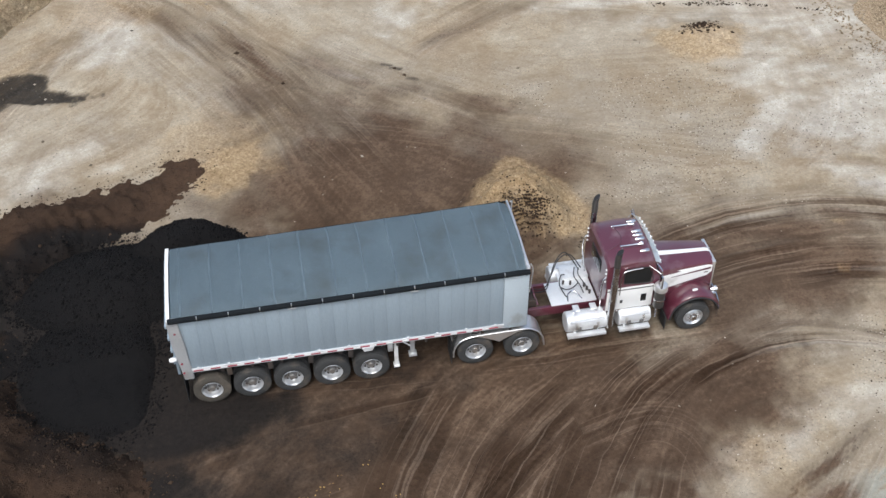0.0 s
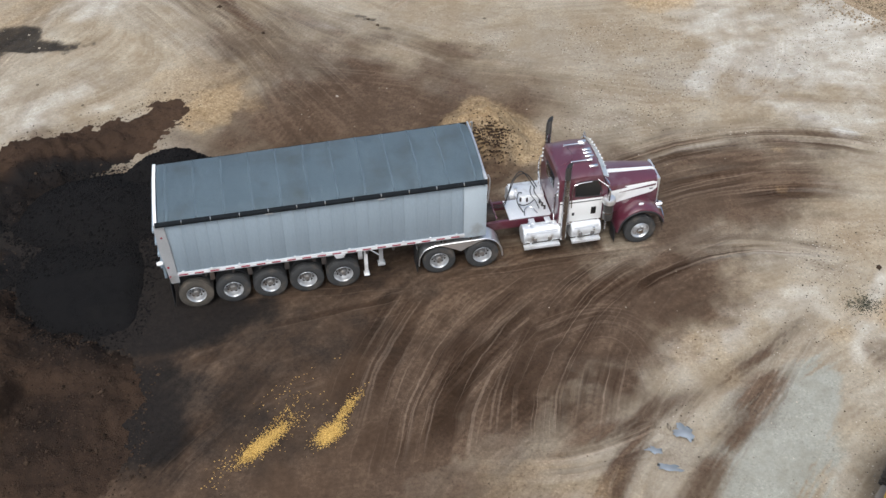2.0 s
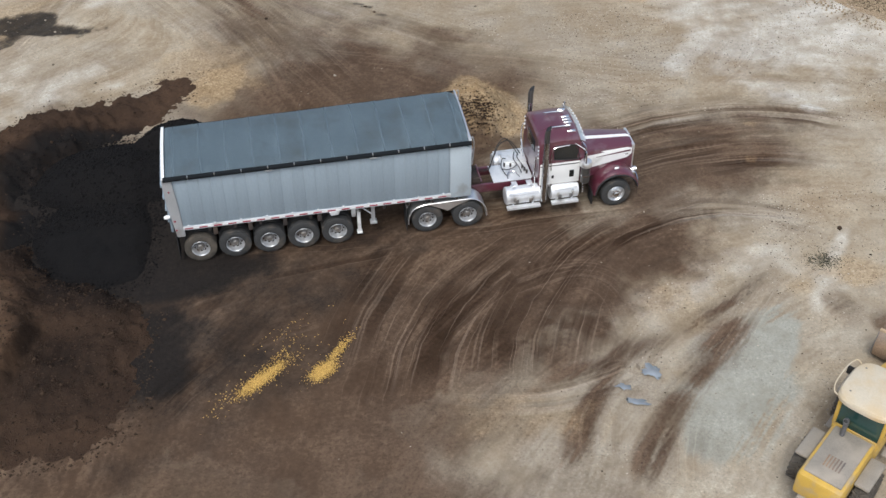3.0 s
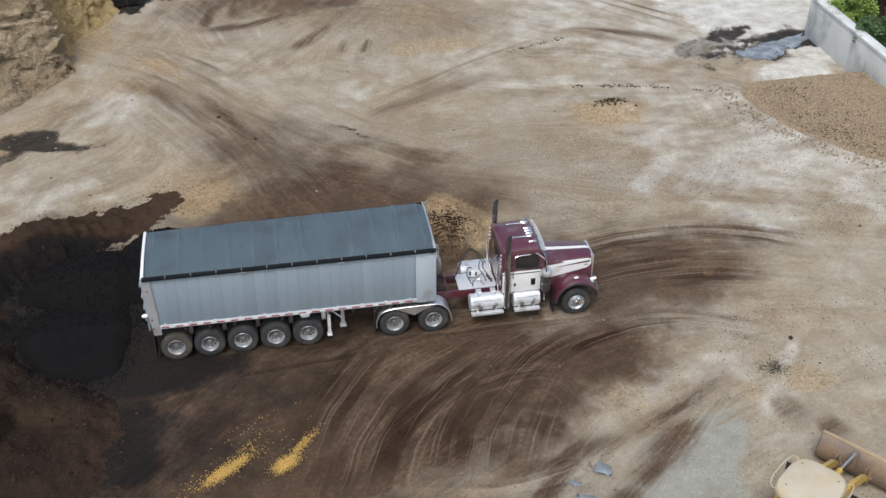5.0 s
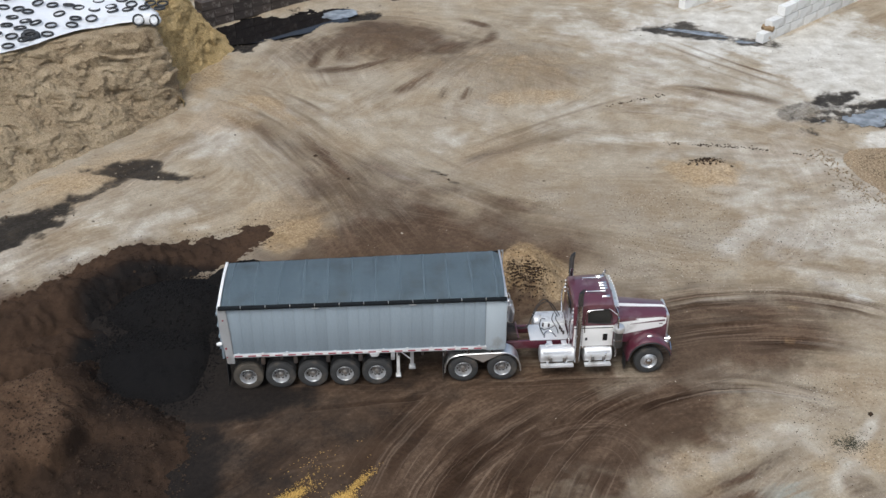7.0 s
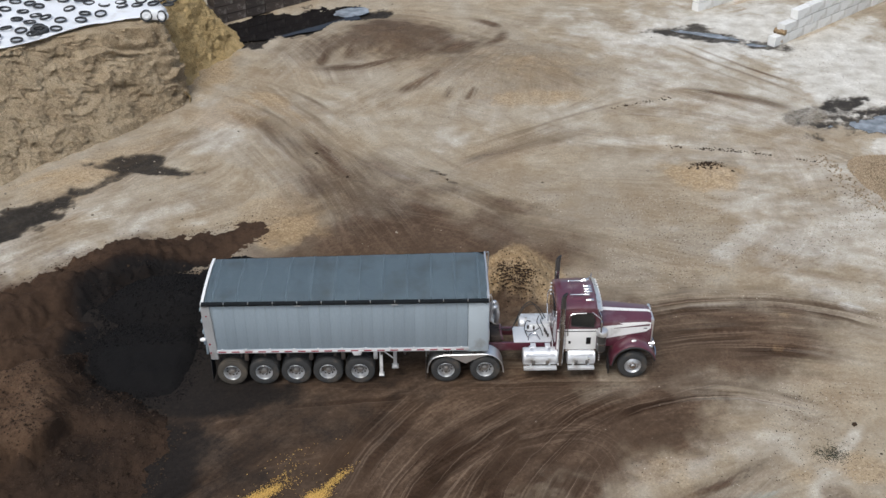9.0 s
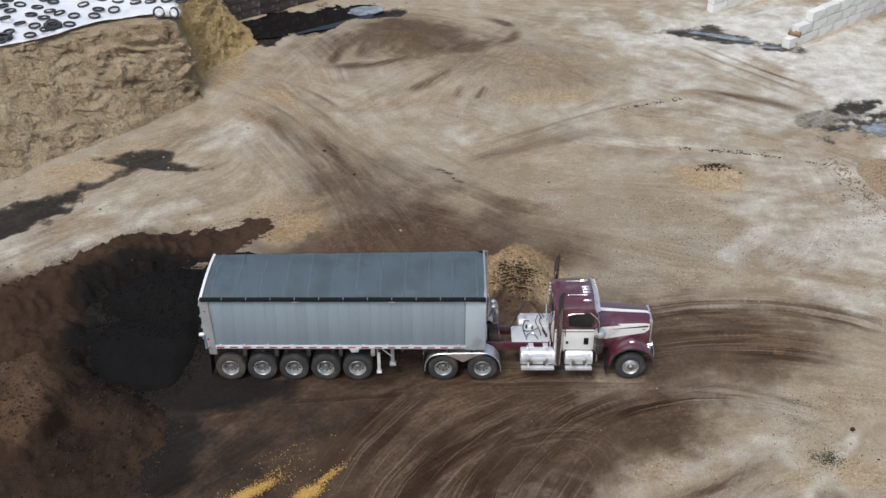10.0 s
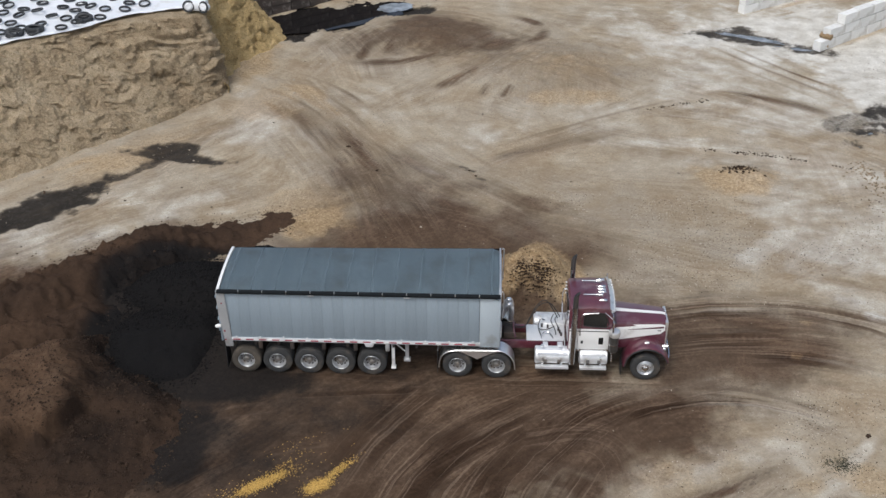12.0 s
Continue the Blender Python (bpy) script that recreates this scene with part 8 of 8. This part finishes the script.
M["scoured"] = surface("scoured_grey_steel", (0.17, 0.17, 0.175), 0.5, 0.5, 25, 1.6, 0.35, bump=0.004, dirt_or_sheen=(0.30, 0.2, 0.12), dirt_or_sheen_amount=0.3, dirt_or_sheen_scale=1.6)
M["lip"] = surface("dusty_tan_steel", (0.42, 0.31, 0.19), 0.7, 0.1, 25, 2.0, 0.2, dirt_or_sheen=(0.2, 0.15, 0.11), dirt_or_sheen_amount=0.3)
M["dusty_grey"] = surface("dusty_grey_steel", (0.26, 0.23, 0.19), 0.75, 0.1, 25, 2.0, 0.2, dirt_or_sheen=(0.36, 0.31, 0.25), dirt_or_sheen_amount=0.4)
loader = thing("wheel_loader", "dusty yellow wheel loader with a white roof and rusty bucket", "wheel loader", at=pose(17.45, -12.6, 0, 0, 0, 39) @ Matrix.Scale(0.81, 4))
bm = boxes((-3.3, -0.75, -0.72, 0.72, 1.05, 2.0), bevel=0.12)
hood_l = part("engine_hood", bm, M["yellow"], loader)
part("hood_cover", boxes((-3.1, -0.9, -0.6, 0.6, 1.99, 2.06), bevel=0.03), M["dusty_grey"], hood_l, "dust-covered grey hood top")
for k in range(6):
    part("vent_slat", boxes((-2.6, -2.1, -0.3 + 0.1 * k, -0.25 + 0.1 * k, 2.055, 2.075), bevel=0.004), M["rust"], hood_l)
bm = bmesh.new()
rod(bm, (-1.15, 0.28, 2.0), (-1.15, 0.28, 2.62), 0.075, 14)
tube(bm, [(-1.15, 0.28, 2.55), (-1.15, 0.28, 2.68), (-1.2, 0.28, 2.8), (-1.32, 0.28, 2.86)], 0.085, 12)
part("exhaust_pipe", bm, M["scoured"], loader, "blue-grey steel exhaust pipe")
bm = bmesh.new()
lathe(bm, [(0, 0.0), (0.0, 0.07), (0.012, 0.07), (0.012, 0)], (-1.31, 0.28, 2.855), (-1, 0, 0.4), 12)
part("exhaust_mouth", bm, M["black"], loader)
part("rear_frame", boxes((-3.4, 0.3, -0.5, 0.5, 0.6, 1.1), bevel=0.05), M["dusty_grey"], loader)
part("front_frame", boxes((0.4, 2.3, -0.45, 0.45, 0.55, 1.35), bevel=0.08), M["yellow"], loader)
cabl = part("cab", boxes((-0.72, 0.95, -0.78, 0.78, 1.2, 1.95), bevel=0.05), M["yellow"], loader)
for x, y in ((-0.66, -0.74), (-0.66, 0.74), (0.90, -0.72), (0.90, 0.72)):
    part("pillar", box(bmesh.new(), x - 0.06, x + 0.06, y - 0.06, y + 0.06, 1.9, 3.1, 0.02), M["yellow"], cabl)
for b6 in ((-0.69, -0.66, -0.68, 0.68), (0.88, 0.91, -0.66, 0.66), (-0.6, 0.84, -0.77, -0.74), (-0.6, 0.84, 0.74, 0.77)):
    part("window", boxes((*b6, 1.95, 3.08), bevel=0.004), M["teal_glass"], cabl, "teal tinted window")
part("seat", boxes((-0.3, 0.25, -0.28, 0.28, 1.9, 2.1), (-0.4, -0.25, -0.28, 0.28, 2.1, 2.7), bevel=0.05), M["seat"], cabl)
bm = bmesh.new()
secs = []
for z, k in ((3.06, 0.93), (3.10, 1.0), (3.22, 1.0), (3.30, 0.95), (3.35, 0.82), (3.375, 0.5), (3.38, 0.1)):
    ring = []
    for a in np.linspace(0, 2 * math.pi, 40, endpoint=False):
        c, d = math.cos(a), math.sin(a)
        ring.append((0.07 + 1.06 * k * math.copysign(abs(c) ** 0.55, c), 0.95 * k * math.copysign(abs(d) ** 0.55, d) * (1 - 0.05 * c), z))
    secs.append(ring)
loft(bm, secs)
roof = part("roof", bm, M["loader_roof"], cabl, "dusty off-white rounded cab roof")
for x, y in ((-0.55, 0.6), (0.65, 0.62), (-0.55, -0.6), (0.65, -0.62)):
    part("roof_bolt", rod(bmesh.new(), (x, y, 3.3), (x, y, 3.362), 0.035, 8), M["hub"], roof)
for s in (-1, 1):
    bm = bmesh.new()
    tube(bm, [(-0.72, s * 0.86, 3.12), (-0.70, s * 1.02, 3.22), (-0.3, s * 1.13, 3.26), (0.5, s * 1.13, 3.26), (0.95, s * 1.03, 3.22), (0.98, s * 0.86, 3.12)], 0.022, 8)
    part("guard_rail", bm, M["loader_roof"], cabl, "pale bent roof rail")
    part("rear_fender", boxes((-2.25, -0.95, min(s * 0.72, s * 1.22), max(s * 0.72, s * 1.22), 1.48, 1.60), bevel=0.055), M["dusty_grey"], loader)
    part("front_fender", boxes((0.95, 2.2, min(s * 0.72, s * 1.32), max(s * 0.72, s * 1.32), 1.50, 1.58), bevel=0.04), M["dusty_grey"], loader)
    part("step", boxes((0.0, 0.6, min(s * 0.8, s * 1.1), max(s * 0.8, s * 1.1), 0.8, 0.84), bevel=0.01), M["dusty_grey"], loader)
    part("mirror", boxes((1.02, 1.06, s * 1.12 - 0.12, s * 1.12 + 0.12, 2.4, 2.75), bevel=0.01), M["black"], cabl)
BIG = lathe_mesh("tyre", [(-0.22, 0.36), (-0.27, 0.45), (-0.27, 0.60), (-0.22, 0.70), (0.22, 0.70), (0.27, 0.60), (0.27, 0.45), (0.22, 0.36)], M["mudtyre"], 32, True)
BIGRIM = lathe_mesh("rim", [(0.2, 0.37), (0.16, 0.34), (0.05, 0.3), (0.05, 0.15), (0.12, 0.12), (0.12, 0)], M["yellow"], 24)
bm = bmesh.new()
for k in range(22):
    for y, skew in ((-0.13, 0.5), (0.13, -0.5)):
        box(bm, -0.035, 0.035, -0.14, 0.14, 0.69, 0.755, 0.008, Matrix.Rotation(2 * math.pi * (k + (0.5 if y > 0 else 0)) / 22, 4, "Y") @ Matrix.Translation((0, y, 0)) @ Matrix.Rotation(skew, 4, "Z"))
LUGS = bpy.data.meshes.new("tread_lugs")
bm.to_mesh(LUGS)
bm.free()
LUGS.materials.append(M["mudtyre"])
for x in (-1.6, 1.6):
    for s in (-1, 1):
        w = new("wheel", BIGRIM)
        w.parent = loader
        w.matrix_local = pose(x, s * 1.0, 0.745, 0, 0, 0 if s < 0 else 180)
        for nm, me in (("tyre", BIG), ("tread_lugs", LUGS)):
            o = new(nm, me)
            o.parent = w
# lift arms, tilt ram and bucket
for s in (-1, 1):
    bm = bmesh.new()
    line = [(1.3, 1.75), (2.6, 1.55), (3.8, 1.0), (4.5, 0.5)]
    loft(bm, [[(x, s * 0.55 - 0.07, z - h), (x, s * 0.55 + 0.07, z - h), (x, s * 0.55 + 0.07, z + h), (x, s * 0.55 - 0.07, z + h)] for (x, z), h in zip(line, (0.14, 0.2, 0.17, 0.1))])
    part("lift_arm", bm, M["yellow"], loader)
    bm = bmesh.new()
    rod(bm, (4.5, s * 0.55 - 0.15, 0.5), (4.5, s * 0.55 + 0.15, 0.5), 0.09, 14)
    part("pivot_pin", bm, M["rust"], loader)
bm = bmesh.new()
rod(bm, (1.6, 0, 1.60), (2.9, 0, 1.75), 0.10, 14)
part("tilt_cylinder", bm, M["yellow"], loader)
bm = bmesh.new()
rod(bm, (2.9, 0, 1.75), (4.3, 0, 1.45), 0.05, 12)
part("tilt_rod", bm, M["chrome"], loader)
bm = boxes((4.2, 4.45, -0.12, 0.12, 0.75, 1.5), bevel=0.03)
part("tilt_link", bm, M["rust"], loader)
prof = [(4.55, 0.03), (3.75, 0.03), (3.40, 0.12), (3.20, 0.36), (3.16, 0.65), (3.24, 0.95), (3.40, 1.22), (3.50, 1.28)]
prof = [(x + 1.35, z) for x, z in prof]
inner = [(x + (0.03 if z > 0.05 else 0), z + 0.03) for x, z in prof]
bm = bmesh.new()
loft(bm, [[(a[0], y, a[1]) for a in prof] + [(a[0], y, a[1]) for a in inner[::-1]] for y in (-1.4, 1.4)])
bucket = part("bucket", bm, M["rust"], loader, "worn rusty loader bucket")
for s in (-1, 1):
    bm = bmesh.new()
    side = [(4.5, 0.03), (3.75, 0.03), (3.40, 0.12), (3.20, 0.36), (3.16, 0.65), (3.24, 0.95), (3.40, 1.22), (3.62, 1.2), (4.2, 0.5)]
    loft(bm, [[(x + 1.35, s * 1.4 + d, z) for x, z in side] for d in (-0.02, 0.02)])
    part("side_plate", bm, M["scoured"], bucket, "scoured grey side plate")
part("top_lip", boxes((4.79, 4.91, -1.42, 1.42, 1.23, 1.32), bevel=0.015), M["lip"], bucket, "dusty tan bucket lip")
for y in (-0.62, -0.48, 0.48, 0.62):
    part("bucket_rib", boxes((4.3, 4.6, y - 0.025, y + 0.025, 0.3, 0.9), bevel=0.01), M["rust"], bucket)
